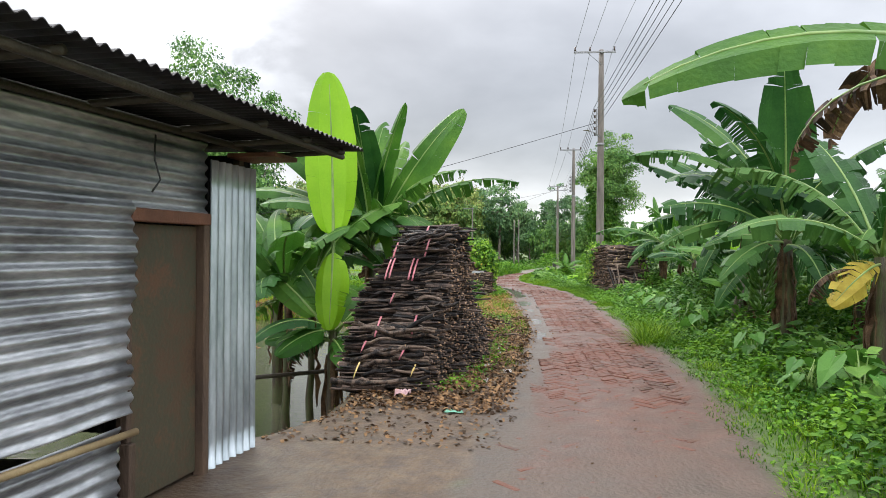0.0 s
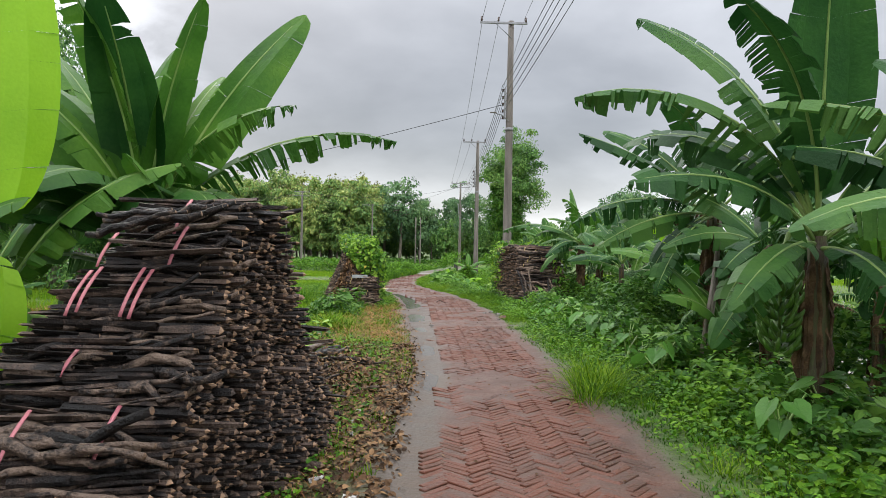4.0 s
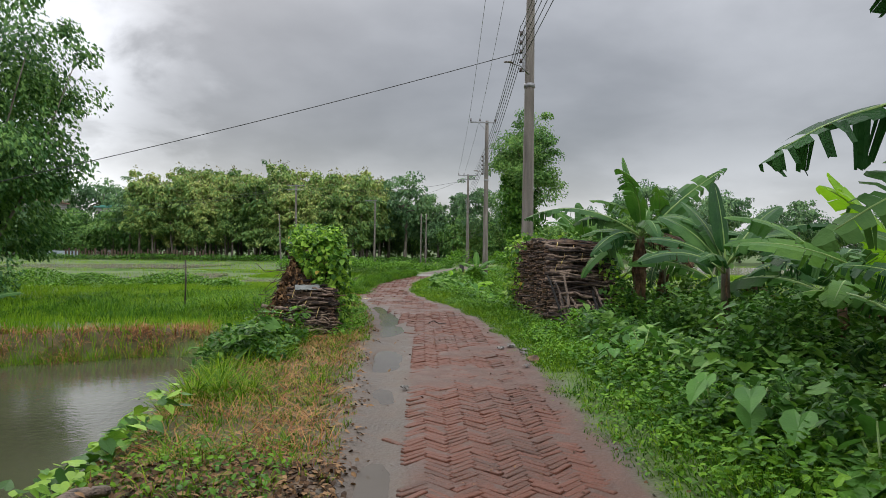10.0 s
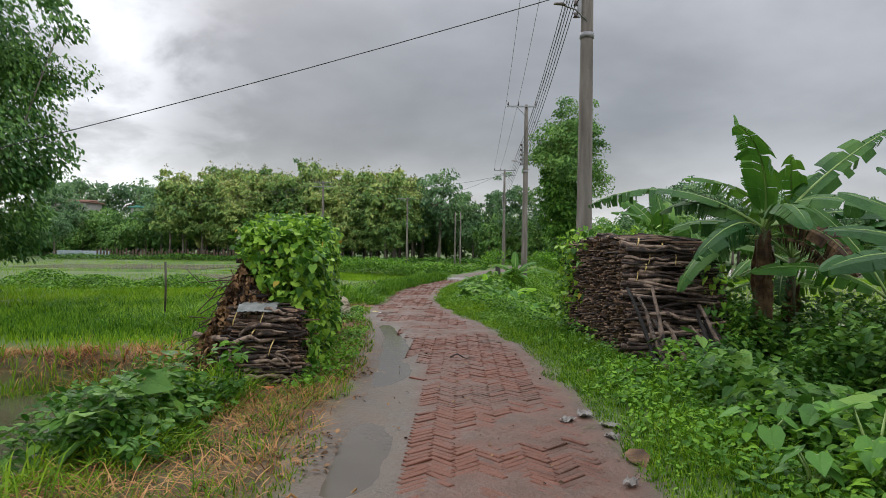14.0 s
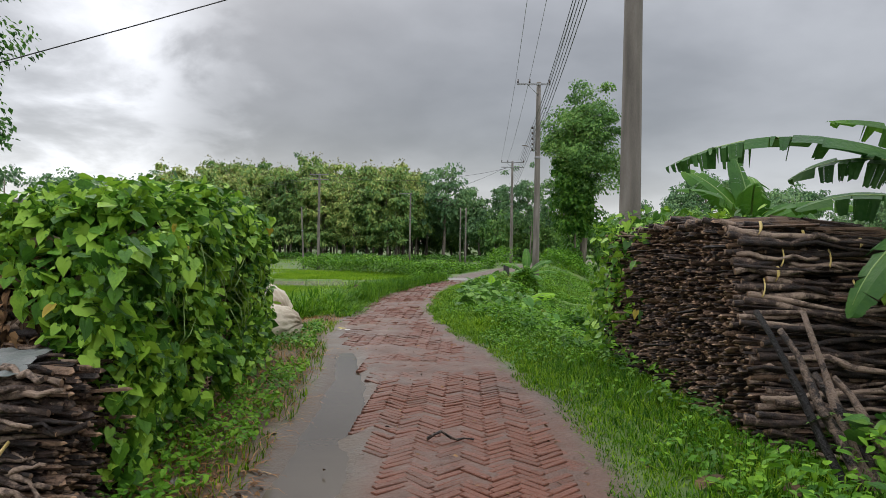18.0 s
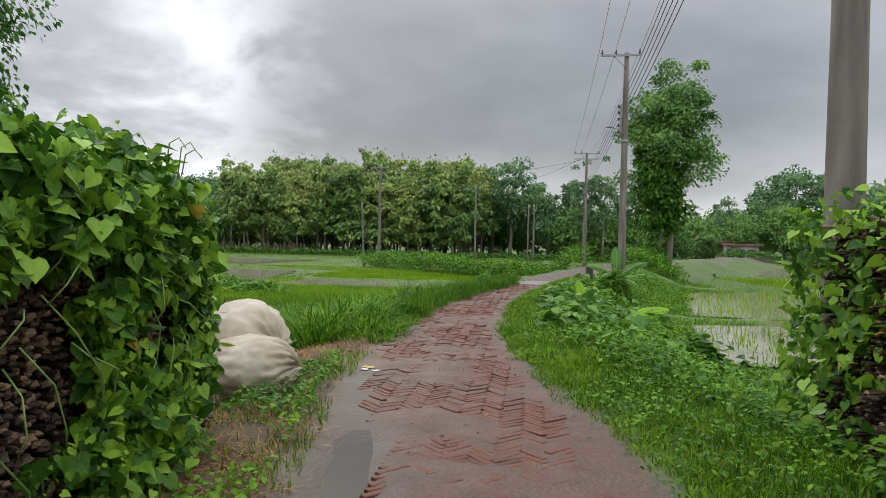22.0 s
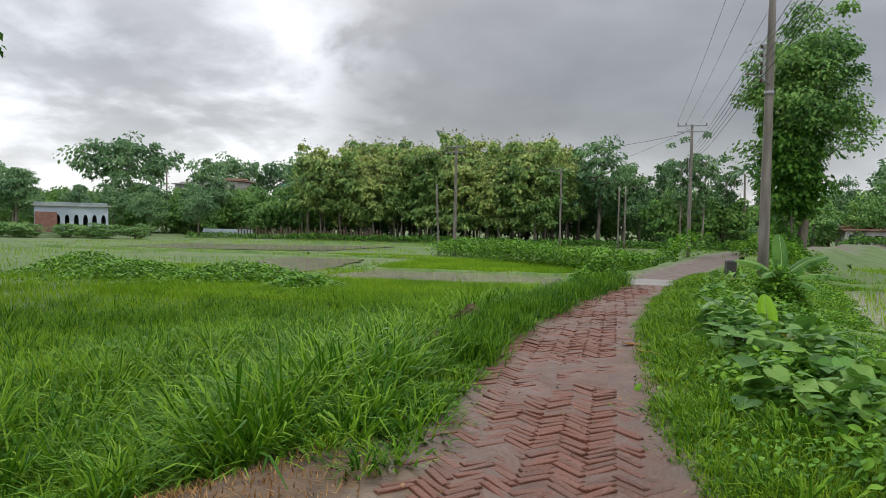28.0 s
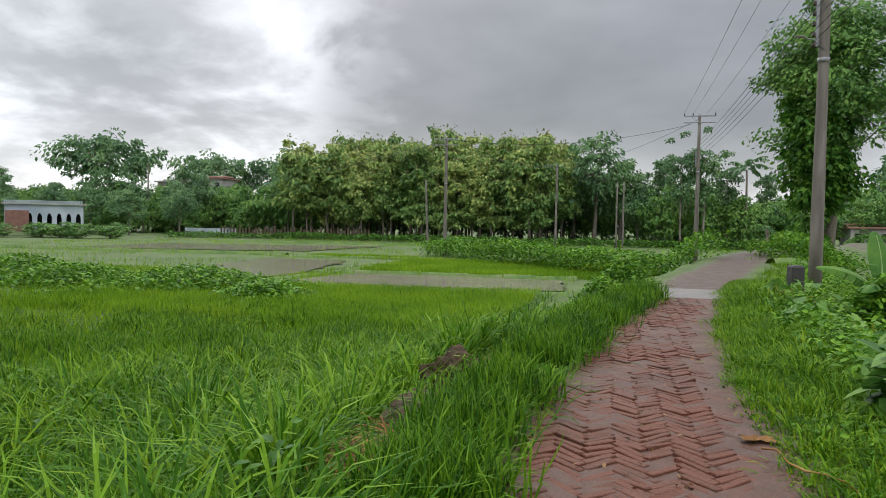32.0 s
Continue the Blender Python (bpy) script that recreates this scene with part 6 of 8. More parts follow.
banana_plant((5.35, 20.6), 2.0, [(100, 1.3, 0.42, 84, 10, 0.05), (20, 1.5, 0.42, 60, 40, 0.1), (140, 1.4, 0.42, 60, 50, 0.2), (190, 1.5, 0.42, 40, 80, 0.4), (330, 1.6, 0.42, 50, 60, 0.3), (170, 1.3, 0.36, 45, 60, 0.4), (110, 1.4, 0.36, 70, 40, 0.3), (230, 1.3, 0.36, 40, 70, 0.5), (300, 1.2, 0.36, 50, 60, 0.4)],
             "banana plant with one pale upright leaf among dark weeds", 16, D, 0.09, 4)
br = rng(808)
for i, (x, y, h) in enumerate(((5.9, 12.4, 2.2), (6.3, 19.3, 1.9), (5.6, 15.9, 1.6), (7.0, 13.6, 2.4), (5.4, 7.6, 2.0), (6.1, 25.2, 2.4), (7.6, 21.6, 2.0))):
    rows = [(float(a), br.uniform(1.7, 2.3) * min(1, 0.45 + h * 0.3), br.uniform(0.42, 0.55) * min(1, 0.6 + h * 0.2), br.uniform(25, 75), br.uniform(45, 90), br.uniform(0.2, 0.8), D if br.random() < 0.6 else B) for a in np.arange(9) * 40 + br.uniform(-15, 15, 9)]
    banana_plant((x, y), h, rows, "leafy banana plant in the roadside clump" if h > 1 else "low banana sucker with wide leaves in the clump", 900 + i, D, 0.085, 6)
banana_plant((5.15, 28.4), 2.7, [(100, 1.1, 0.5, 78, 20, 0.1), (150, 1.3, 0.48, 62, 45, 0.3), (205, 1.4, 0.42, 48, 60, 0.5), (250, 1.3, 0.45, 55, 60, 0.3), (60, 1.2, 0.45, 60, 50, 0.2), (320, 1.4, 0.42, 40, 70, 0.6), (20, 1.3, 0.42, 45, 70, 0.4)],
             "banana plant with short broad leaves behind the stick stack", 930, B, 0.09, 4)
banana_plant((1.95, 37.0), 0.12, [(95, 0.62, 0.24, 84, 14, 0.0, Y), (300, 0.5, 0.2, 25, 60, 0.2)], "small banana sucker with one upright leaf", 17, B, 0.04, 0)
banana_plant((2.55, 35.6), 0.25, [(10, 1.0, 0.34, 34, 40, 0.1, Y), (190, 0.7, 0.26, 20, 60, 0.2), (90, 0.6, 0.24, 60, 40, 0.1)], "small banana sucker with one long bright leaf", 18, B, 0.05, 0)
banana_plant((3.42, 43.2), 0.75, [(175, 1.0, 0.34, 48, 60, 0.3), (80, 1.1, 0.36, 78, 30, 0.1), (350, 1.2, 0.36, 30, 50, 0.2), (300, 1.0, 0.34, 25, 60, 0.3), (240, 0.9, 0.3, 35, 70, 0.3), (20, 1.2, 0.38, 50, 50, 0.2)],
             "young banana plant wrapped in vine by the culvert", 19, B, 0.08, 1)
for i, (x, y) in enumerate(((-13.5, 27.6), (-15.5, 28.4), (-11.4, 29.2), (-17.5, 26.8))):
    banana_plant((x, y), 0.5, [(a, 1.2, 0.38, 40 + 9 * (a % 4), 50, 0.2) for a in (20, 95, 160, 230, 300)], "young banana plant on the pond's far bank", 20 + i, B, 0.07, 1)


# ---- taro ----
def taro(at, n, size, seed):
    r = rng(seed)
    z = float(ground_z(*at)) - 0.02
    root = thing("taro_plant", (at[0], at[1], z), "broad-leaved green taro plant growing among weeds", "plant", "taro plants")
    for i in range(n):
        az, h, d = r.uniform(0, 360), size * r.uniform(0.9, 1.9), size * r.uniform(0.3, 0.9)
        c, s = math.cos(radians(az)), math.sin(radians(az))
        bar("stalk", [(0, 0, 0), (c * d * 0.35, s * d * 0.35, h * 0.6), (c * d, s * d, h)], [0.012, 0.01, 0.007], M["midrib"], root, 5)
        hang("leaf", TARO, root, pose(c * d, s * d, h, r.uniform(-15, 15), r.uniform(15, 50), az) @ Matrix.Scale(size * r.uniform(0.7, 1.1), 4))


hv, hf = np.array(HEART[0]) * (1, 0.85, 1.2), np.array(HEART[1])
TARO = mesh_data("taro_leaf", hv, hf, M["taro"])
tr = rng(5)
for i in range(52):
    yy = tr.uniform(7, 21)
    taro((float(right_edge(np.array(yy))) + tr.uniform(0.9, 2.6), yy), int(tr.integers(4, 7)), tr.uniform(0.17, 0.33), 100 + i)
for i, (x, y, s) in enumerate(((-2.6, 20.2, 0.34), (-2.9, 19.2, 0.36), (-2.2, 21.3, 0.34), (-2.35, 18.4, 0.28), (2.2, 35.0, 0.26), (1.9, 34.4, 0.24), (2.5, 34.2, 0.28), (1.6, 36.2, 0.24), (2.0, 33.6, 0.22), (3.1, 33.6, 0.28), (-3.6, 34.3, 0.24))):
    taro((x, y), 5, s, 200 + i)


# ---- vines over the stacks ----
def vine(parent, pts, nrm, size, seed, single, label):
    """Heart-shaped leaves on a surface, tips hanging; the first ones are leaves of their own."""
    r = rng(seed)
    n = len(pts)
    yaw = np.arctan2(nrm[:, 1], nrm[:, 0]) + r.normal(0, 1.15, n)
    steep = np.where(nrm[:, 2] > 0.6, r.normal(0.3, 0.5, n), r.normal(0.75, 0.6, n))
    s = size * (0.28 + 1.35 * r.random(n) ** 1.8)
    off = nrm * (r.random(n) ** 1.5 * 0.24 - 0.02)[:, None] + r.normal(0, 0.02, (n, 3))
    p = pts + off
    order = r.permutation(n)
    one = mesh_data("vine_leaf", HEART[0], HEART[1], M["vine"])
    for i in order[:single]:
        hang("vine_leaf", one, parent, pose(*p[i], math.degrees(r.normal(0, 0.3)), math.degrees(steep[i]), math.degrees(yaw[i])) @ Matrix.Scale(s[i], 4))
    rest = order[single:]
    v, f = scatter(HEART, p[rest], turn(yaw[rest], steep[rest], r.normal(0, 0.55, len(rest))), s[rest])
    for i in order[single:single + single // 9]:
        hang("yellow_leaf", mesh_data("yellow_leaf", HEART[0], HEART[1], M["yellow_leaf"]), parent, pose(*(p[i] + nrm[i] * 0.06), 0, math.degrees(steep[i]), math.degrees(yaw[i])) @ Matrix.Scale(s[i] * 0.9, 4))
    hang("vine_leaves", mesh_data("vine_leaves", v, f, M["vine_i"]), parent, None, label, "stuff")


def vine_top(y):
    return np.minimum(1.42 + 0.14 * (y - 22.8), 1.72) - 0.4 * np.maximum(0, y - 26.6)


def vine_cover():
    r = rng(42)
    p, q = [], []
    n = 26000
    # the side towards the road, thinnest in its middle, thick at the far edge
    y = 22.5 + 4.65 * r.random(n) ** 0.85
    z = vine_top(y) * r.random(n) ** 0.8
    bare = smooth(23.7, 24.5, y) * smooth(26.2, 25.6, y) * smooth(1.35, 1.05, z)
    keep = (z > 0.22 * r.random(n)) & (fbm(y * 2.2, z * 2.2) > 0.40 + 0.17 * bare + 0.08 * smooth(0.9, 0.2, z) - 0.12 * smooth(25.9, 26.6, y))
    y, z, bare = y[keep], z[keep], bare[keep]
    k = len(y)
    p.append(np.stack([-0.83 - (y - 22.6) * 0.134 + 0.10 * np.maximum(0, 1 - z) * smooth(23, 25, y) + (0.42 - 0.25 * smooth(25.5, 26.8, y)) * np.maximum(0, fbm(y * 2.1, z * 2.3, 1) - 0.42) + r.normal(0, 0.02, k), y, z], -1))
    q.append(np.tile((0.95, -0.1, 0.25), (k, 1)))
    # the far end
    n = 2200
    x, z = r.uniform(-2.1, -1.42, n), 1.6 * r.random(n)
    p.append(np.stack([x, np.full(n, 27.08), z], -1))
    q.append(np.tile((0.3, 0.9, 0.2), (n, 1)))
    # the top and its edge over the road side
    n = 6400
    y = r.uniform(22.9, 27.05, n)
    x = -0.76 - (y - 22.6) * 0.140 - 0.9 * r.random(n) ** 1.2
    p.append(np.stack([x, y, vine_top(y) - 0.06 + 0.24 * fbm(x * 2, y * 2)], -1))
    q.append(np.stack([r.normal(0.2, 0.4, n), r.normal(0, 0.4, n), np.ones(n)], -1))
    # the near end above the bundles
    n = 3000
    x, z = r.uniform(-1.62, -0.85, n), r.uniform(0.55, 1.62, n)
    keep = (x > -1.62 + 0.95 * (1.35 - z).clip(0, 1)) & (fbm(x * 3, z * 3, 1) > 0.30)
    x, z = x[keep], z[keep]
    p.append(np.stack([x, 22.5 + 0.35 * z, z], -1))
    q.append(np.tile((0.15, -0.95, 0.25), (len(x), 1)))
    p, q = np.vstack(p), np.vstack(q)
    vine(green, p, q / np.linalg.norm(q, axis=1)[:, None], 0.070, 43, 290, "dense heart-shaped green vine leaves")
    # dead vine stems matted on the near slope, curling tendrils on top
    for i in range(230):
        x, z = r.uniform(-2.3, -1.15), r.uniform(0.3, 1.3)
        x = max(x, -2.05 + 0.42 * z)
        a = np.array([x, 22.48 + 0.35 * z, z])
        d = np.array([r.normal(0, 0.16), r.normal(-0.02, 0.03), -abs(r.normal(0.25, 0.2))])
        bar("vine_stem", [a, a + d * 0.5 + r.normal(0, 0.03, 3), a + d + r.normal(0, 0.05, 3), a + d * 1.5 + r.normal(0, 0.06, 3)], 0.006, M["vine_stem"], green, 4)
    m = 1500
    z = r.uniform(0.1, 1.4, m)
    x = np.maximum(r.uniform(-2.3, -1.2, m), -2.07 + 0.42 * z)
    v, f = scatter(FOLD, np.stack([x, 22.46 + 0.35 * z + r.normal(0, 0.03, m), z], -1), turn(r.uniform(0, 6.3, m), r.normal(0.9, 0.5, m), r.normal(0, 0.6, m)), r.uniform(0.04, 0.11, m))
    hang("dead_leaves", mesh_data("dead_leaves", v, f, M["litter"]), green, None, "brown dead vine leaves matted on the slope", "stuff")
    for i in range(45):
        y = r.uniform(22.6, 26.6)
        z = r.uniform(0.45, 0.95) * float(vine_top(y))
        x = -0.74 - (y - 22.6) * 0.122 + 0.10 * max(0, 1 - z) * float(smooth(23, 25, y)) + r.uniform(0, 0.12)
        a, d = np.array([x, y, z]), np.array([r.normal(0, 0.04), r.normal(0, 0.25), -r.uniform(0.15, 0.5)])
        bar("runner", [a, a + d * 0.4 + (0.06, r.normal(0, 0.04), 0.03), a + d * 0.75 + (0.05, 0, 0), a + d], 0.0045, M["midrib"], green, 4)
    for i in range(26):
        x, y = r.uniform(-1.6, -0.9), r.uniform(22.9, 26.5)
        h, vt = r.uniform(0.05, 0.2), float(vine_top(y))
        bar("tendril", [(x, y, vt), (x + 0.02, y, vt + 0.03 + h), (x + 0.06, y + 0.02, vt + 0.06 + h), (x + 0.11, y, vt + 0.03 + h * 0.8)], 0.0035, M["midrib"], green, 4)
    # the brown stack: vine over its far end and along its top edge
    n = 1500
    y, z = 29.15 - 2.3 * r.random(n) ** 1.5, 1.75 * r.random(n)
    keep = (z > 1.45 * smooth(28.4, 27.2, y) * r.random(n)) & ((y > 27.6) | (z > 1.5) | (r.random(n) < 0.25))
    y, z = y[keep], z[keep]
    a = np.stack([3.27 + 0.06 * z - 0.02 * (y - 26), y, z], -1)
    qa = np.tile((-0.95, -0.1, 0.2), (len(a), 1))
    m = 500
    b = np.stack([r.uniform(3.3, 4.8, m), r.uniform(26.4, 29.1, m), np.full(m, 1.72)], -1)
    qb = np.stack([r.normal(-0.2, 0.3, m), r.normal(0, 0.3, m), np.ones(m)], -1)
    c = np.stack([r.uniform(4.4, 4.85, 120), 23.8 + 0.5 * (zz := r.uniform(0.3, 1.3, 120)), zz], -1)
    qc = np.tile((0.1, -0.95, 0.2), (120, 1))
    p, q = np.vstack([a, b, c]), np.vstack([qa, qb, qc])
    vine(brown, p, q / np.linalg.norm(q, axis=1)[:, None], 0.078, 44, 120, "green vine leaves on the stack's end")


vine_cover()
rag = new("rag")
bmr = bmesh.new()
bmesh.ops.create_grid(bmr, x_segments=14, y_segments=10, size=0.5)
for v in bmr.verts:
    x, y = v.co.x, v.co.y
    v.co = Vector((x * 0.42, y * 0.5, 0.02 + 0.05 * float(fbm(np.array(x * 7.0), np.array(y * 7.0))) - 0.22 * max(0.0, -y - 0.25)))
rag.matrix_basis = pose(-1.22, 22.45, 0.79, 0, 0, 10)
tagged(rag, "crumpled grey-green wet rag lying on the stick bundles", "rag")
part("cloth", bmr, M["cloth"], rag)


# ---- grass, weeds and straw ----
def along(n, ya, yb, da, db, side, seed, power=1.0):
    r = rng(seed)
    y = r.uniform(ya, yb, n)
    d = da + (db - da) * r.random(n) ** power
    return (left_edge(y) - d if side < 0 else right_edge(y) + d), y, d


def flooded(x, y):
    """True inside one of the flooded paddies."""
    inside = np.zeros(len(x), bool)
    for outline, _ in PADDIES:
        odd = np.zeros(len(x), bool)
        for (ax, ay), (bx, by) in zip(outline, outline[1:] + outline[:1]):
            cut = (ay > y) != (by > y)
            odd ^= cut & (x < ax + (y - ay) * (bx - ax) / (by - ay + 1e-9))
        inside |= odd
    return inside


def greens():
    r0 = rng(404)
    # clumps of long grass in the left field, straw clumps on the shoulder, tufts on the right verge
    for k, (num, per, rad, h, w, skin) in enumerate(((430, 60, 0.26, 0.52, 0.010, "grass_tall"), (300, 60, 0.22, 0.40, 0.009, "turf_dark"), (240, 50, 0.20, 0.30, 0.008, "grass"))):
        x, y, d = along(num, 31.6, 47, 0.05, 7.0, -1, 400 + k, 1.5)
        keep = (np.hypot((x + 2.0) * 0.8, y - 31.0) > 1.0) & ~dug(x, y)
        x, y, d = x[keep], y[keep], d[keep]
        tufts("grass_clumps", x, y, per, rad, h * (0.4 + 0.6 * smooth(0.1, 1.5, d)) * np.where(y > 39, 0.6, 1.0), w * 1.7, M[skin], 410 + k, "clumps of long arching wet grass beside the road")
    x, y, d = along(620, 30.5, 48, 0.08, 2.8, 1, 462, 1.2)
    for k, skin in enumerate(("grass", "grass_tall", "turf_dark")):
        tufts("grass_clumps", x[k::3], y[k::3], 46, 0.22, 0.30 * (0.45 + 0.55 * smooth(0.0, 0.9, d[k::3])), 0.014, M[skin], 463 + k, "arching clumps of lush wet grass on the shoulder")
    x, y = r0.uniform(-15, -2.5, 620), r0.uniform(33, 56, 620)
    keep = (x < left_edge(y) - 2.2) & ~flooded(x, y) & (fbm(x * 0.3, y * 0.3, 1) > 0.42)
    tufts("grass_clumps", x[keep], y[keep], 42, 0.4, 0.42, 0.022, M["turf_dark"], 470, "dark clumps of taller grass in the low field")
    y = r0.uniform(35.0, 39.0, 130)
    x = left_edge(y) - r0.uniform(0.3, 1.05, 130)
    tufts("dead_straw", x, y, 34, 0.24, 0.26, 0.011, M["straw_red"], 471, "dug-up brown roots and straw on the soil heap", 1.6, 0.8)
    x = r0.uniform(-15, -4.5, 230)
    y = far_bank(x) + r0.uniform(0.3, 2.0, 230)
    tufts("dead_straw", x, y, 40, 0.3, 0.40, 0.014, M["straw_red"], 472, "dry brown grass mats on the pond's far bank", 1.4, 0.6)
    x, y, d = along(230, 15.6, 21.8, 0.15, 1.6, -1, 420, 1.0)
    tufts("dead_straw", x, y, 42, 0.24, 0.34, 0.007, M["straw_red"], 421, "flattened clumps of orange-brown dead grass", 1.6, 0.75)
    x, y, d = along(150, 8.5, 30.5, 0.1, 1.6, -1, 422, 1.0)
    tufts("dead_straw", x, y, 36, 0.22, 0.26, 0.006, M["straw"], 423, "flattened clumps of brown dead grass", 1.6, 0.8)
    x, y, d = along(260, 9.5, 24, 0.3, 1.7, -1, 424, 1.0)
    tufts("grass_clumps", x, y, 30, 0.16, 0.17, 0.007, M["grass"], 425, "small clumps of wet grass on the shoulder")
    x, y, d = along(240, 21.4, 30.8, 0.03, 0.75, -1, 426)
    tufts("dead_straw", x, y, 40, 0.2, 0.22, 0.006, M["straw_red"], 427, "flattened dead grass at the stack's foot", 1.6, 0.85)
    x, y, d = along(5200, 21.6, 30.5, 0.1, 0.8, -1, 428)
    keep = fbm(x * 1.6, y * 1.6) > 0.5
    weeds("creeper_left", x[keep], y[keep], 0.05 + 0.16 * fbm(x[keep], y[keep], 1), 0.05 + 0 * x[keep], M["weed"], 429, label="low creeping weeds at the stack's foot")
    for k, (num, per, rad, h, skin) in enumerate(((700, 34, 0.16, 0.17, "grass"), (480, 34, 0.16, 0.15, "turf_dark"))):
        x, y, d = along(num, 2, 47, 0.02, 1.3, 1, 430 + k, 1.2)
        tufts("grass_clumps", x, y, per, rad, h * (0.5 + 0.5 * smooth(0, 0.5, d)), 0.008, M[skin], 440 + k, "low clumps of wet grass along the verge")
    for i, (cx, cy) in enumerate(((2.35, 11.9), (2.45, 12.5))):
        x, y = r0.normal(cx, 0.15, 8), r0.normal(cy, 0.2, 8)
        tufts("grass_tuft", x, y, 60, 0.25, 0.42, 0.008, M["grass"], 450 + i, "rounded tuft of yellow-green grass at the road's edge")
    x, y, d = along(60000, 1.5, 47, -0.25, 2.6, 1, 1, 1.6)
    keep = (fbm(x * 1.5, y * 1.5) > 0.27) & (d > 0.55 * fbm(y * 1.3, x * 0.6 + 1, 2) - 0.33)
    x, y, d = x[keep], y[keep], d[keep]
    h = (0.04 + 0.10 * smooth(0.05, 0.8, d)) * (0.5 + fbm(x * 0.8, y * 0.8, 1))
    blades("grass_verge_right", x, y, h, 0.011 + 0 * x, M["turf_dark"], 2, lean=0.9, label="short wet green grass along the road's edge")
    x, y, d = along(60000, 19, 34, -0.12, 2.4, 1, 800, 1.3)
    keep = d > 0.5 * fbm(y * 1.3, x * 0.6 + 1, 2) - 0.32
    blades("grass_verge_fine", x[keep], y[keep], (0.035 + 0.10 * fbm(x[keep] * 1.2, y[keep] * 1.2)) * smooth(-0.2, 0.4, d[keep] + 0.15), 0.008 + 0 * x[keep], M["grass"], 801, LONG, 1.5, label="soft dense green grass on the verge")
    x, y, d = along(26000, 32, 50, -0.06, 3.2, 1, 55, 1.3)
    blades("grass_verge_tall", x, y, (0.07 + 0.13 * fbm(x, y)) * smooth(-0.1, 0.5, d + 0.2), 0.010 + 0 * x, M["grass"], 56, LONG, 1.2, label="wet green grass on the road's shoulder")
    x, y, d = along(24000, 24, 66, 1.2, 5.2, 1, 158)
    x, y = x[~flooded(x, y)], y[~flooded(x, y)]
    weeds("creeper_slope", x, y, 0.08 + 0.4 * fbm(x * 0.7, y * 0.7) ** 1.5, 0.08 + 0 * x, M["weed"], 159, label="mixed low weeds down the embankment")
    x, y, d = along(34000, 22, 62, 1.6, 6.5, 1, 57, 1.0)
    keep = ~flooded(x, y) & (fbm(x * 1.2, y * 1.2) > 0.25)
    x, y = x[keep], y[keep]
    blades("grass_slope", x, y, 0.08 + 0.16 * fbm(x * 0.8, y * 0.8, 1), 0.012 + 0 * x, M["turf_dark"], 58, LONG, 1.2, label="wet green grass down the embankment")
    # shrubs behind the banana clump
    x, y = r0.uniform(5.6, 8.2, 26000), r0.uniform(5, 20.5, 26000)
    weeds("shrubs", x, y, 0.7 + 1.7 * fbm(x * 0.6, y * 0.6, 1), 0.13 + 0 * x, M["weed_dark"], 59, label="dense dark shrubs behind the banana clump", category="shrub")
    x, y = r0.uniform(5.0, 7.6, 20000), r0.uniform(18.5, 28.5, 20000)
    weeds("shrubs", x, y, 0.7 + 1.5 * fbm(x * 0.6, y * 0.6, 1), 0.12 + 0 * x, M["weed_dark"], 60, label="dense dark shrubs behind the stick stack", category="shrub")
    # left shoulder: thin grass and straw
    x, y, d = along(26000, 7.5, 31, -0.05, 2.4, -1, 3, 1.1)
    keep = (fbm(x * 1.6, y * 1.6, 1) > 0.44 + 0.16 * smooth(16, 10, y))
    x, y = x[keep], y[keep]
    blades("grass_verge_left", x, y, 0.04 + 0.09 * fbm(x, y, 2), 0.009 + 0 * x, M["grass"], 4, lean=1.3, label="thin green grass on the muddy shoulder")
    x, y, d = along(16000, 7.5, 30, 0.05, 1.9, -1, 5, 0.9)
    keep = (fbm(x * 1.1, y * 1.1, 2) > 0.46) & ((y > 15) | (d > 0.3))
    x, y = x[keep], y[keep]
    blades("dead_straw", x, y, 0.05 + 0.17 * fbm(x * 1.3, y * 1.3), 0.008 + 0 * x, M["straw"], 6, lean=0.8, flat=1.15, label="brown dead straw matted on the shoulder")
    r = rng(9)
    x, y = r.normal(-2.0, 0.75, 5000), r.normal(31.0, 0.7, 5000)
    keep = x < left_edge(y) - 0.05
    blades("dead_straw", x[keep], y[keep], 0.08 + 0 * x[keep], 0.008 + 0 * x[keep], M["straw"], 7, lean=1.6, flat=0.9, label="brown dead straw on the trodden ground")
    # tall grass in the left field
    x, y, d = along(62000, 29.5, 50, 0.03, 11.0, -1, 10, 1.4)
    bare = np.hypot((x + 2.0) * 0.8, y - 31.0) < 1.15
    keep = (~bare) & ~dug(x, y) & (fbm(x * 0.9, y * 0.9) > 0.25) & ((y > 32) | (d > 0.5))
    x, y, d = x[keep], y[keep], d[keep]
    h = (0.12 + 0.55 * fbm(x * 0.8, y * 0.8, 1) ** 1.5) * (0.3 + 0.65 * smooth(0.0, 1.4, d)) * np.where(y > 44, 0.75, 1.0) * (1 - 0.6 * smooth(35.5, 37.5, y) * smooth(2.6, 1.2, d))
    pale = fbm(x * 0.4 + 3, y * 0.4, 2) + 0.25 * (r0.random(len(x)) - 0.5) > 0.52
    blades("grass_tall", x[pale], y[pale], h[pale] * 0.8, 0.015 + 0.008 * h[pale], M["grass"], 14, LONG, 1.1, label="yellow-green grass patches in the field")
    x, y, h = x[~pale], y[~pale], h[~pale]
    blades("grass_tall", x, y, h, 0.015 + 0.008 * h, M["turf_dark"], 11, LONG, 1.0, label="tall wet green grass in the field")
    r = rng(12)
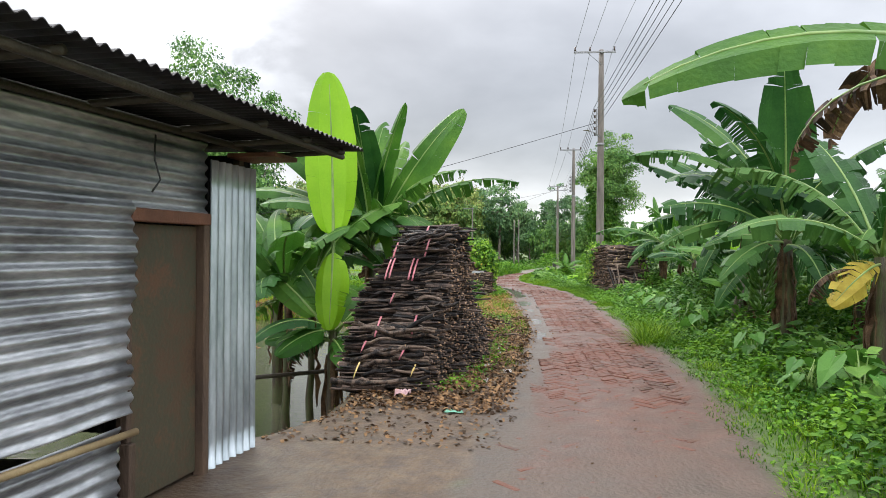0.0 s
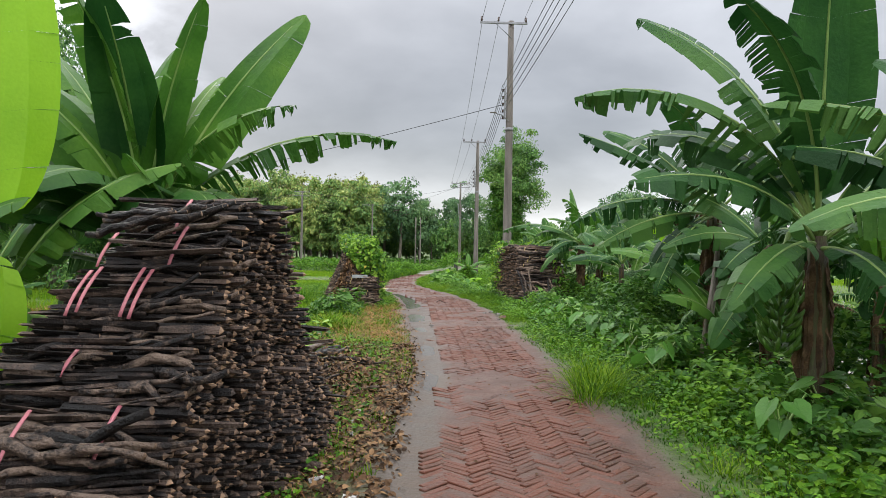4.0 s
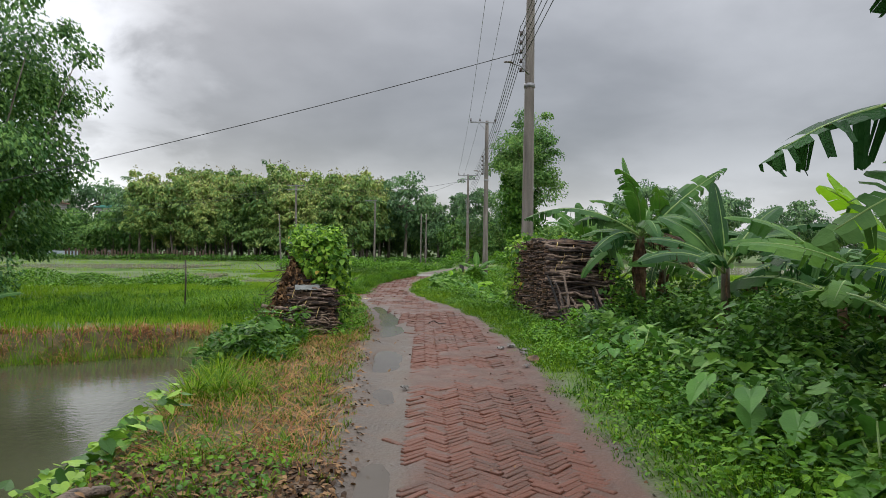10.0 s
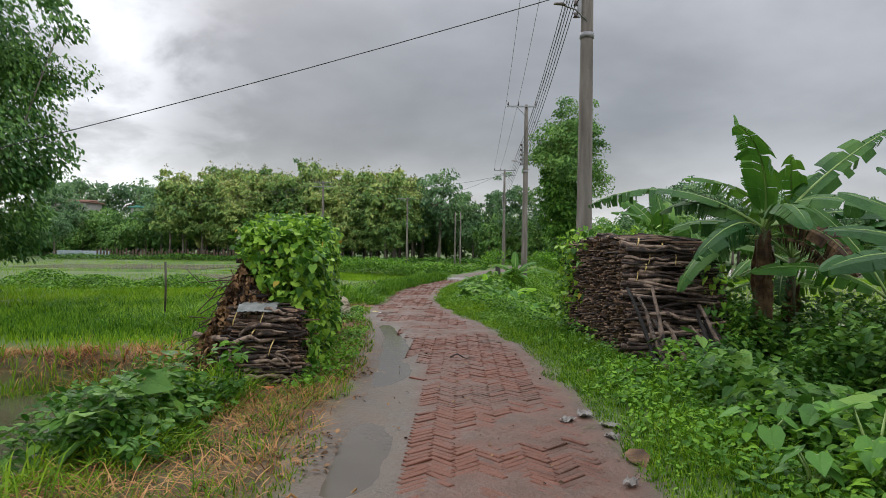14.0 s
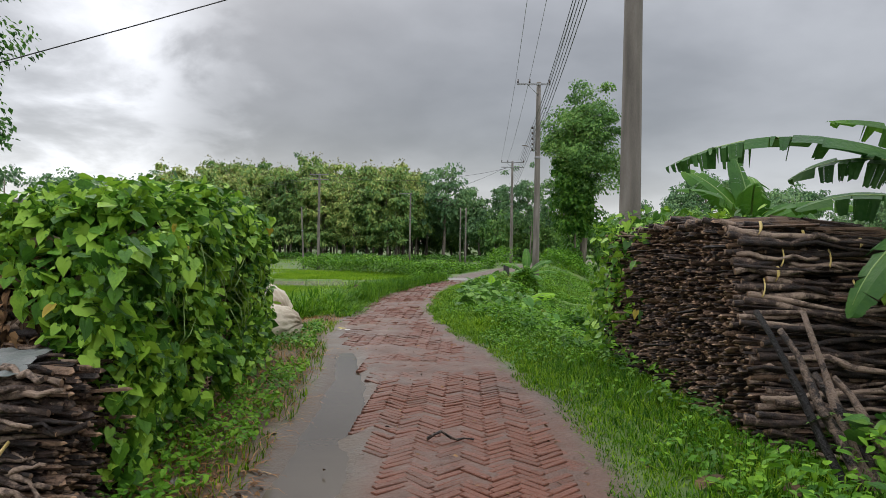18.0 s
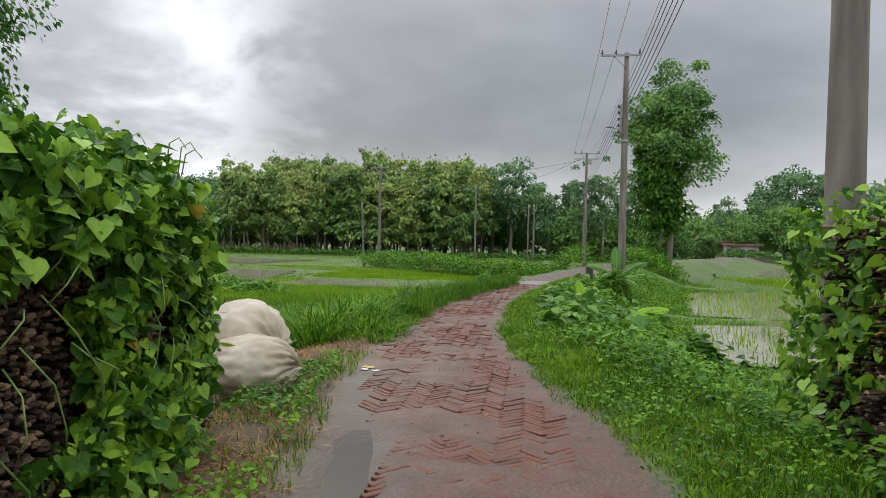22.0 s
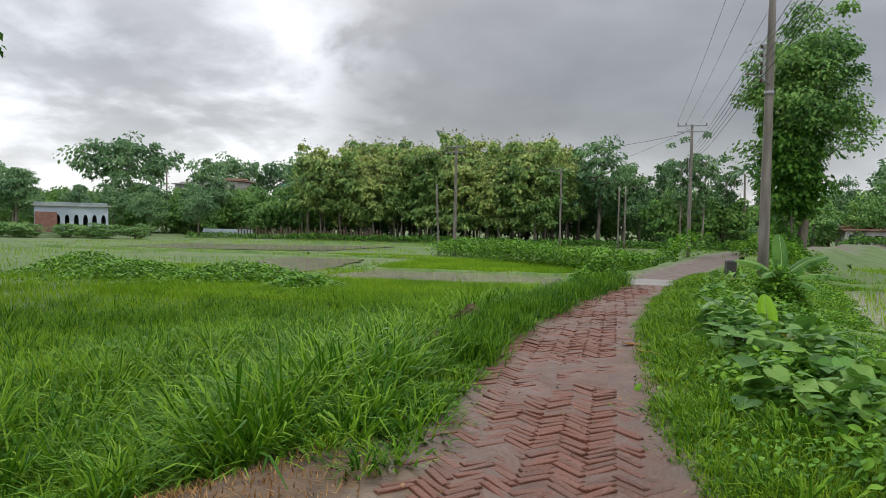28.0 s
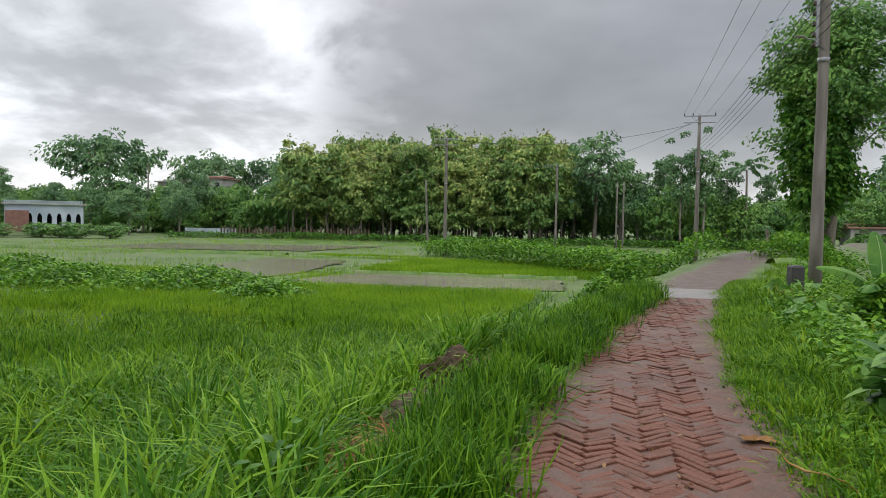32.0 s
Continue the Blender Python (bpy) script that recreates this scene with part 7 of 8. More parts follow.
    for i, (cx, cy) in enumerate(((-1.22, 38.5), (-1.38, 37.0), (-1.05, 39.3), (-0.95, 40.2), (-0.7, 41.4), (-0.45, 42.6), (-0.2, 43.7), (0.05, 44.8), (-1.45, 36.0), (-1.4, 35.0))):
        n = 1500
        x, y = r.normal(cx, 0.17, n), r.normal(cy, 0.22, n)
        blades("grass_tuft", x, y, 0.22 + 0.16 * r.random(n), 0.013 + 0 * x, M["turf_dark"], 13 + i, LONG, 1.6, label="rounded tuft of long green grass at the road's edge")
    # grass to the far bank of the pond and the field behind it
    x, y = r.uniform(-26, -3.0, 60000), r.uniform(24, 62, 60000)
    keep = (y > far_bank(x) + 0.2) & (x < left_edge(y) - 2.0) & (fbm(x * 0.5, y * 0.5, 2) > 0.3) & ~flooded(x, y)
    x, y = x[keep], y[keep]
    blades("grass_field", x, y, 0.16 + 0.22 * fbm(x * 0.4, y * 0.4), 0.022 + 0 * x, M["rice"], 30, label="bright green grass of the low field")
    x, y = r.uniform(-26, -5.5, 9000), 0
    y = far_bank(x) + r.normal(0.0, 0.25, 9000)
    blades("grass_bank", x, y, 0.3 + 0.25 * r.random(9000), 0.016 + 0 * x, M["rice"], 31, label="bright grass along the pond's far bank")
    # rice: bright young blocks, and thin shoots in the flooded paddies
    for k, (xa, xb, ya, yb, n, hh) in enumerate(((-13.4, 2.0, 64.6, 76, 26000, 0.34), (-16.5, -3, 45.8, 55, 26000, 0.34), (-22, -14, 76, 79, 3000, 0.3), (16, 60, 62.5, 80, 22000, 0.32))):
        x, y = r.uniform(xa, xb, n), r.uniform(ya, yb, n)
        keep = (x < left_edge(y) - 1.8) | (x > right_edge(y) + 3)
        x, y = x[keep], y[keep]
        blades("rice", x, y, hh + 0 * x, 0.028 + 0 * x, M["rice"], 40 + k, lean=0.35, label="bright green young rice standing in a paddy")
    x, y = r.uniform(-60, 60, 52000), r.uniform(34, 126, 52000)
    keep = ((x < left_edge(y) - 6) | (x > right_edge(y) + 4.0)) & (fbm(x * 0.25, y * 0.25, 1) > 0.47) & (~flooded(x, y) | (r.random(52000) < np.where((x > 3) & (y < 64), 0.5, 0.06)))
    x, y = x[keep], y[keep]
    blades("rice_shoots", x, y, 0.24 + 0.1 * fbm(x, y), 0.03 + 0 * x, M["rice"], 50, lean=0.4, label="thin rice shoots in flooded paddies")
    x, y = r.uniform(4.5, 30, 14000), r.uniform(27, 62, 14000)
    keep = flooded(x, y) & (fbm(x * 0.6, y * 0.6, 2) > 0.36)
    x, y = x[keep], y[keep]
    blades("rice_shoots", x, y, 0.20 + 0.1 * fbm(x, y), 0.022 + 0 * x, M["rice"], 51, lean=0.5, lift=0.1, label="sparse rice shoots in shallow water")
    x, y, d = along(520, 33, 62, 0.6, 5.0, 1, 460)
    keep = ~flooded(x, y)
    tufts("grass_clumps", x[keep], y[keep], 40, 0.22, 0.26, 0.014, M["grass"], 461, "clumps of grass down the embankment")
    for i, (p, z) in enumerate(BUNDS):
        n = len(p) * 26
        k = r.integers(0, len(p), n)
        blades("grass_bund", p[k, 0] + r.normal(0, 0.4, n), p[k, 1] + r.normal(0, 0.25, n), 0.12 + 0.12 * r.random(n), 0.026 + 0 * k, M["grass"], 60 + i, z=z[k] - 0.06, label="grass growing on an earth bund")
    # broad weeds on the right, deeper away from the road
    x, y, d = along(30000, 1.0, 23.5, 0.45, 4.6, 1, 70, 1.0)
    hump = (0.10 + 0.75 * fbm(x * 0.9, y * 0.9, 2) ** 1.4) * smooth(0.3, 1.9, d) + 0.06
    hump = hump * (1 + 0.5 * np.exp(-((x - 4.6) ** 2 + (y - 18.2) ** 2) / 0.8))
    big = (r.random(len(x)) < 0.14) & (d > 1.3) & (y > 11)
    weeds("weeds_right", x[big], y[big], hump[big] * 1.2 + 0.04, 0.125 + 0 * x[big], M["taro_i"], 69, shape=HEART, label="large-leaved green weeds beside the road")
    # before y 14 extra dark leaves stand in for the banana plants' shade
    pale = fbm(x * 0.9 + 2, y * 0.9, 1) + 0.3 * (r.random(len(x)) - 0.5) > np.where(y < 14, 0.62, 0.5)
    weeds("weeds_right", x[pale], y[pale], hump[pale], 0.075 + 0 * x[pale], M["weed"], 68, label="bright green small-leaved weeds beside the road")
    x, y, hump = x[~pale], y[~pale], hump[~pale]
    weeds("weeds_right", x, y, hump, 0.085 + 0 * x, M["weed_dark"], 71, label="dense broad-leaved green weeds beside the road")
    x, y, d = along(30000, 1.0, 46, 0.05, 1.8, 1, 72)
    keep = fbm(x * 1.1, y * 1.1, 1) > np.where(y > 21, 0.58, 0.42)
    x, y, d = x[keep], y[keep], d[keep]
    weeds("creeper_right", x, y, (0.04 + 0.16 * fbm(x * 1.7, y * 1.7)) * smooth(-0.1, 0.4, d), 0.045 + 0 * x, M["weed"], 73, label="low creeping weeds at the road's edge")
    x, y, d = along(5200, 31.5, 46.5, 0.7, 2.9, 1, 74)
    hump = 0.08 + 0.55 * fbm(x * 0.8, y * 0.8, 0) ** 1.5 * smooth(0.3, 1.2, d)
    big = (r.random(len(x)) < 0.06) & (d > 0.8)
    weeds("weeds_culvert", x[big], y[big], hump[big] + 0.1, 0.14 + 0 * x[big], M["taro_i"], 76, shape=HEART, label="broad pale-green gourd leaves on the shoulder")
    for cx, cy in ((2.83, 45.0), (2.2, 36.6), (2.6, 38.6), (3.0, 41.0), (2.9, 36.0)):
        bx, by = r.normal(cx, 0.28, 420), r.normal(cy, 0.45, 420)
        blades("dodder", bx, by, 0.16 + 0 * bx, 0.006 + 0 * bx, M["yellow_leaf"], 79, lean=1.6, flat=0.7, lift=0.18, label="tangled yellow parasitic threads over weeds")
    weeds("weeds_culvert", x, y, hump, 0.085 + 0 * x, M["weed"], 75, label="mixed green weeds on the road's shoulder")
    for i, (cx, cy, rr, hh, n) in enumerate(((3.45, 43.0, 0.55, 1.0, 3200), (2.4, 35.2, 0.8, 0.45, 2000), (1.6, 34.5, 0.6, 0.32, 1500), (2.9, 39.5, 0.7, 0.5, 1500), (-0.35, 47.0, 0.6, 0.8, 2200), (-0.9, 46.0, 0.5, 0.5, 1200), (5.0, 18.3, 0.9, 1.55, 4600), (4.2, 16.0, 0.9, 0.8, 2200), (4.9, 24.0, 0.6, 1.4, 2200), (5.4, 22.2, 0.9, 1.3, 3600), (4.2, 22.6, 0.5, 0.7, 1500), (5.9, 20.6, 0.9, 1.4, 3000), (-3.6, 34.2, 0.35, 0.55, 900), (-15, 52.5, 3.0, 0.9, 4500), (-20, 52.5, 2.6, 0.8, 3800), (-24, 54, 2.4, 1.0, 3000), (-11, 50.5, 1.6, 0.6, 1800))):
        x, y = r.normal(cx, rr * 0.6, n), r.normal(cy, rr * 0.6, n)
        dome = hh * np.exp(-((x - cx) ** 2 + (y - cy) ** 2) / rr ** 2)
        weeds("bush", x, y, dome + 0.05, (0.085 if cy < 50 else 0.16) + 0 * x, M["weed"] if cy > 30 else M["weed_dark"], 80 + i, label="rounded leafy green bush", category="bush")
    # leafy plants that stand out of the weeds on the right
    for k, (num, d0, d1, hh, leaf, skin, shp) in enumerate(((900, 0.75, 3.0, 0.42, 0.105, "weed", FOLD), (620, 1.1, 3.6, 0.62, 0.13, "weed_dark", FOLD), (240, 1.2, 3.4, 0.60, 0.22, "taro_i", HEART), (420, 0.35, 1.6, 0.20, 0.07, "weed", FOLD))):
        x, y, d = along(num, 2.0, 22.5, d0, d1, 1, 700 + k)
        keep = fbm(x * 0.9 + 3 * k, y * 0.9, k % 3) > 0.42
        x, y, d = x[keep], y[keep], d[keep]
        herbs("weeds_right", x, y, hh * (0.5 + 0.9 * fbm(x * 1.1, y * 1.1, 1)) * (0.6 + 0.4 * smooth(0.5, 1.8, d)), leaf, 17 if shp is FOLD else 9, M[skin], 710 + k, shp, "leafy green weeds standing above the verge")
    for k, (num, hh, leaf, skin, shp) in enumerate(((260, 0.55, 0.10, "weed_dark", FOLD), (110, 0.42, 0.09, "weed", FOLD), (46, 0.5, 0.2, "taro_i", HEART))):
        x, y, d = along(num, 19.5, 25.5, 1.25, 2.1, -1, 720 + k)
        keep = (x < -2.3) | (y < 21.2)
        herbs("weeds_bank", x[keep], y[keep], hh * (0.6 + 0.8 * fbm(x[keep], y[keep])), leaf, 16 if shp is FOLD else 8, M[skin], 730 + k, shp, "leafy dark weeds down the pond bank")
    for k, (num, ya, yb, d0, d1, hh, leaf, skin, shp) in enumerate(((300, 30.5, 46, 0.8, 3.2, 0.34, 0.09, "weed", FOLD), (90, 33.2, 37.5, 0.7, 2.3, 0.42, 0.19, "taro_i", HEART), (260, 24, 34, 0.9, 3.4, 0.22, 0.08, "weed_dark", FOLD))):
        x, y, d = along(num, ya, yb, d0, d1, 1, 740 + k)
        keep = ~flooded(x, y)
        herbs("weeds_culvert", x[keep], y[keep], hh * (0.5 + fbm(x[keep], y[keep])), leaf, 15 if shp is FOLD else 9, M[skin], 750 + k, shp, "leafy weeds on the road's shoulder")
    x, y = r.normal(3.9, 0.25, 16), r.normal(34.9, 0.3, 16)
    herbs("bush", x, y, 0.62, 0.17, 12, M["weed_dark"], 760, HEART, "dark broad-leaved bush at the paddy's edge", "bush")
    # broad upright grass in the field close to the road
    for k, (num, per, rad, hh, w, skin) in enumerate(((420, 44, 0.26, 0.66, 0.021, "grass_tall"), (240, 40, 0.24, 0.54, 0.020, "grass"), (150, 40, 0.3, 0.50, 0.018, "turf_dark"))):
        x, y, d = along(num, 32.2, 43.5, 0.45, 6.0, -1, 770 + k, 1.25)
        keep = (np.hypot((x + 2.0) * 0.8, y - 31.0) > 1.3) & ~dug(x, y) & (fbm(x * 0.6 + 4 * k, y * 0.6, k) > 0.36)
        x, y, d = x[keep], y[keep], d[keep]
        tufts("grass_clumps", x, y, per, rad, hh * (0.5 + 0.5 * smooth(0.3, 1.4, d)) * (1.15 - 0.5 * smooth(38, 43, y)), w, M[skin], 780 + k, "tall broad-bladed wet grass in the field", 0.9, 0.05)
    x, y = r.normal(-1.85, 0.28, 420), r.normal(16.0, 0.5, 420)
    weeds("creeper_bank", x, y, 0.10 + 0.35 * fbm(x * 1.4, y * 1.4), 0.10 + 0 * x, M["vine_i"], 89, shape=HEART, label="bright heart-leaved creeper on the pond bank")
    # dark weeds down the pond bank
    x, y, d = along(16000, 16.0, 28.5, 0.9, 2.25, -1, 95)
    keep = (fbm(x * 1.3, y * 1.3) > 0.40) & ((y > 19.3 + 2 * (fbm(x, y) - 0.5)) | ((d > 2.2) & (fbm(x * 0.7, y * 0.7, 2) > 0.6))) & (d > 0.95) & (x < -1.0) & ((x < -2.35) | (y < 21.5))
    x, y, d = x[keep], y[keep], d[keep]
    pale = fbm(x * 1.1 + 5, y * 1.1, 2) > 0.55
    weeds("weeds_bank", x[pale], y[pale], 0.25 + 0.9 * fbm(x[pale], y[pale], 1) ** 2, 0.10 + 0 * x[pale], M["weed"], 94, label="pale broad-leaved weeds on the pond bank")
    tx, ty, td = along(150, 17.2, 24, 1.0, 1.9, -1, 92)
    tufts("grass_clumps", tx, ty, 40, 0.2, 0.34, 0.011, M["grass"], 93, "tall grass clumps down the pond bank")
    weeds("weeds_bank", x, y, 0.2 + 1.15 * fbm(x * 0.8, y * 0.8, 1) ** 1.3 * smooth(1.2, 1.9, d) * (1 - 0.6 * smooth(2.4, 3.3, d)) * smooth(16, 20, y), 0.08 + 0 * x, M["weed_dark"], 96, label="dark green weeds down the pond bank")
    x, y, d = along(3600, 7.4, 16, 0.25, 1.7, -1, 97)
    weeds("weeds_shoulder", x, y, 0.03 + 0.12 * fbm(x * 2, y * 2), 0.045 + 0 * x, M["weed"], 98, label="small weeds among litter on the shoulder")
    x, y = r.normal(-0.55, 0.25, 1500), r.normal(11.9, 0.9, 1500)
    weeds("weeds_dry", x, y, 0.1 + 0.35 * r.random(1500), 0.05 + 0 * x, M["litter"], 99, label="dry brown weed stalks at the stack's foot")
    # the overgrown bank between the fields and the road's far part
    t = r.random(16000)
    x, y = -14.5 + 18.0 * t + r.normal(0, 0.7, 16000), 83.5 - 20 * t + r.normal(0, 1.2, 16000)
    weeds("hedge", x, y, 0.9 + 1.1 * fbm(x * 0.35, y * 0.35), 0.20 + 0 * x, M["weed"], 120, shape=LEAF, label="low overgrown green hedge on a bank", category="hedge")
    x, y = r.uniform(6.5, 9.5, 5000), r.uniform(60, 70, 5000)
    weeds("hedge", x, y, 0.3 + 1.4 * fbm(x * 0.5, y * 0.5, 1), 0.17 + 0 * x, M["weed"], 121, shape=LEAF, label="low green bushes round the tall tree's foot", category="hedge")
    # fallen litter
    x, y, d = along(9000, 6.6, 15.5, -0.1, 1.5, -1, 134)
    weeds("leaf_litter", x, y, 0 * x + 0.03, 0.06 + 0 * x, M["litter"], 135, label="brown rotting leaves and bark chips by the stick stack", category="litter")
    x, y, d = along(150, 7.2, 15.5, 0.1, 1.4, -1, 136)
    tufts("dead_straw", x, y, 36, 0.2, 0.16, 0.007, M["straw_red"], 137, "flattened brown straw and bark by the stick stack", 1.6, 0.95)
    x, y, d = along(260, 33.0, 44, 0.8, 6.5, -1, 138)
    keep = fbm(x * 0.5, y * 0.5, 2) > 0.5
    herbs("weeds_field", x[keep], y[keep], 0.42, 0.10, 15, M["weed_dark"], 139, label="dark broad-leaved weeds among the field's grass")
    x, y, d = along(6000, 5.5, 24, -0.2, 1.8, -1, 130)
    keep = (y < 15.5) | (fbm(x, y) > 0.5)
    x, y = x[keep], y[keep]
    weeds("leaf_litter", x, y, 0 * x + 0.01, 0.05 + 0 * x, M["litter"], 131, label="rotting leaves and chips scattered on the mud", category="litter")
    x, y, d = along(700, 3, 40, -1.9, 0.3, 1, 132)
    weeds("leaf_litter", x, y, 0 * x + 0.012, 0.035 + 0 * x, M["litter"], 133, label="small wet leaf scraps on the road", category="litter", z=0 * x - 0.004)


greens()
tuftr = rng(3)
y = tuftr.uniform(30.0, 45, 420)
x = tuftr.normal(-0.2, 0.24, 420) + np.interp(y, [32, 36, 40, 44], [0.1, 0.0, 0.35, 1.0])
keep = fbm(x * 2.5, y * 1.1, 2) > 0.52
x, y = x[keep], y[keep]
tufts("grass_crown", x, y, 26, 0.13, 0.055, 0.006, M["grass"], 140, "flattened grass tufts growing between the road's bricks", 1.6, 0.7)
tufts("grass_crown", x[::2] + 0.05, y[::2], 16, 0.12, 0.05, 0.006, M["straw"], 141, "withered grass between the road's bricks", 1.6, 0.9)


# ---- small things on the ground ----
def scrap(name, at, size, material, label, category, seed, rz=0.0):
    r = rng(seed)
    bm = bmesh.new()
    bmesh.ops.create_grid(bm, x_segments=6, y_segments=5, size=0.5)
    for v in bm.verts:
        v.co = Vector((v.co.x * size[0] * r.uniform(0.85, 1.1), v.co.y * size[1] * r.uniform(0.85, 1.1), size[2] * r.uniform(0.1, 1.0)))
    ob = part(name, bm, material, None)
    ob.matrix_basis = pose(at[0], at[1], float(ground_z(at[0], at[1])) + 0.004, 0, 0, rz)
    return tagged(ob, label, category)


scrap("plastic_bag", (-1.2, 7.12), (0.16, 0.14, 0.10), mat("pale_pink_plastic", [(0.42, 0.25, 0.25), (0.6, 0.42, 0.42)], 8, 0.35), "crumpled pale pink plastic bag at the stack's foot", "litter", 1)
scrap("plastic_bag", (2.02, 4.15), (0.28, 0.2, 0.08), M["plastic"], "crumpled clear plastic bag in the weeds", "litter", 2, 20)
lr = rng(15)
for i in range(16):
    yy = lr.uniform(7.5, 11)
    scrap("paper_scrap", (float(left_edge(np.array(yy))) - lr.uniform(0.05, 0.8), yy), (lr.uniform(0.04, 0.12), lr.uniform(0.03, 0.08), 0.03), M["plastic"], "small dirty white scrap of litter on the shoulder", "litter", 20 + i, lr.uniform(0, 360))
for i, (x, y, s) in enumerate(((2.34, 20.7, 0.16), (2.0, 20.85, 0.14), (2.18, 21.0, 0.18), (2.28, 20.35, 0.12), (0.62, 17.97, 0.09), (-0.75, 12.5, 0.08), (2.15, 19.3, 0.12), (-0.5, 22.9, 0.07))):
    scrap("flat_stone", (x, y), (s, s * 0.7, 0.045), M["slab"], "flat grey stone at the road's edge", "stone", 50 + i, i * 40)
scrap("red_wrapper", (-0.87, 39.1), (0.10, 0.06, 0.03), mat("red_plastic", [(0.45, 0.04, 0.04), (0.6, 0.1, 0.08)], 8, 0.4), "small red wrapper on the road's edge", "litter", 61)
scrap("orange_wrapper", (-0.95, 21.85), (0.16, 0.07, 0.03), mat("orange_plastic", [(0.6, 0.12, 0.04), (0.7, 0.25, 0.08)], 8, 0.4), "torn orange-red wrapper beside the bundles", "litter", 62)
scrap("green_bag", (-0.62, 6.6), (0.18, 0.07, 0.02), mat("green_plastic", [(0.12, 0.4, 0.25), (0.25, 0.5, 0.35)], 8, 0.4), "flat pale green plastic scrap on the mud", "litter", 63)
yellow_skin = mat("yellow_plastic", [(0.5, 0.4, 0.04), (0.65, 0.55, 0.1)], 8, 0.4)
scrap("yellow_wrapper", (-0.85, 29.97), (0.14, 0.05, 0.02), yellow_skin, "small yellow wrapper lying on the wet road edge", "litter", 65, -10)
scrap("paper_scrap", (-0.87, 29.86), (0.08, 0.06, 0.015), M["plastic"], "small dirty white scrap of litter on the road's edge", "litter", 66)
scrap("paper_scrap", (-0.73, 29.82), (0.09, 0.05, 0.015), M["plastic"], "small dirty white scrap of litter on the road's edge", "litter", 67, 20)
scrap("bark_scrap", (0.33, 36.4), (0.20, 0.12, 0.03), M["straw"], "torn pale brown husk lying at the road's edge", "litter", 68, 10)
lying_sticks("twig", "thin pale twig lying along the road's edge", [(0.30, 36.1, 0.6, -55, 0.02)], M["straw"], 43, 0.008)
scrap("stone_slab", (-2.05, 36.9), (0.30, 0.2, 0.06), M["slab"], "flat concrete piece lying in the grass", "stone", 64)
lying_sticks("twig", "short broken twig lying on the bricks", [(0.95, 23.8, 0.34, 20, 0.02)], M["bark"], 41, 0.012)
lying_sticks("bent_twig", "thin pale twig in the puddle", [(0.0, 18.9, 0.5, 35, 0.02)], M["straw"], 42, 0.008)
for i, (x, y) in enumerate(((3.0, 22.9), (3.25, 22.6), (3.6, 22.8), (2.8, 23.2), (2.3, 19.9))):
    me = mesh_data("dead_leaf", np.array(FOLD[0]) * 0.28, FOLD[1], M["dry"])
    tagged(hang("dead_leaf", me, None, pose(x, y, float(ground_z(x, y)) + 0.06, 12, 8, i * 70)), "curled brown dead leaf lying on grass", "leaf", "fallen leaves")


def mound(name, at, radii, material, label, category, seed, rough=0.35):
    bm = bmesh.new()
    bmesh.ops.create_icosphere(bm, subdivisions=4, radius=1)
    for v in bm.verts:
        n = float(fbm(np.array(v.co.x * 2.6 + seed), np.array(v.co.y * 2.6 + v.co.z * 1.7)))
        s = 1 + rough * (n - 0.5) * 2
        v.co = Vector((v.co.x * radii[0] * s, v.co.y * radii[1] * s, max(v.co.z, -0.4) * radii[2] * s))
    ob = part(name, bm, material, None)
    ob.matrix_basis = pose(at[0], at[1], float(ground_z(at[0], at[1])))
    return tagged(ob, label, category)


mound("soil_mound", (-1.88, 37.6), (0.26, 0.24, 0.24), M["soil"], "dug-up red-brown soil heap in the grass", "soil heap", 3, 0.75)
mound("soil_mound", (-1.8, 36.6), (0.34, 0.6, 0.10), M["soil"], "low trampled soil heap at the road's shoulder", "soil heap", 5)
fr = rng(66)
fl = thing("flowering_weed", (-3.55, 34.05, float(ground_z(-3.55, 34.05)) + 0.2), "leafy weed with small yellow flowers", "plant")
for i in range(4):
    hang("flower", mesh_data("flower", np.array(HEART[0]) * 0.08, HEART[1], M["flower"]), fl, pose(fr.normal(0, 0.15), fr.normal(0, 0.15), 0.12 + 0.2 * fr.random(), 0, 30, fr.uniform(0, 360)))

# ---- trees ----
NEAR = tree_kind("pond_tree", 7, 13, (4.2, 4.2, 6.6), -0.4, "pond_leaf", 0.21, 230, 62000, 1.15, 0.28, hollow=0.3)
plant_tree(NEAR, (-17.8, 38.4), (1.0, 1.0, 1.1), "large dark green leafy tree beyond the pond", 20)
plant_tree(NEAR, (-25, 37), (1.0, 1.0, 0.9), "large dark green leafy tree beyond the pond", 140)
plant_tree(NEAR, (-30, 31), (1.1, 1.1, 0.85), "large dark green leafy tree beyond the pond", 250)
plant_tree(NEAR, (-37, 35), (1.2, 1.2, 0.95), "large dark green leafy tree beyond the pond", 60)
SLIM = tree_kind("slim_tree", 17, 13, (2.5, 2.5, 4.4), 5.0, "mid_leaf", 0.2, 120, 26000, 0.85, 0.20, hollow=0.2, pear=0.0)
plant_tree(SLIM, (9.6, 67), (1.15, 1.15, 0.98), "tall slim leafy tree with vine round its trunk", 0)
CREEP = tree_kind("climber", 18, 7, (1.35, 1.3, 4.6), 0.6, "weed_dark", 0.30, 70, 9000, 0.75, 0.08, hollow=0.2)
plant_tree(CREEP, (9.0, 66.4), 1.0, "leafy climber massed round the tall tree's trunk", 40)
TEAK = [tree_kind("teak", 100 + i, 15, (2.9, 2.9, 4.9 + 0.4 * i), 4.2 - 0.6 * i, "teak", 0.60, 50, 4200, 1.0, 0.15, extra=380, hollow=0.35) for i in range(4)]
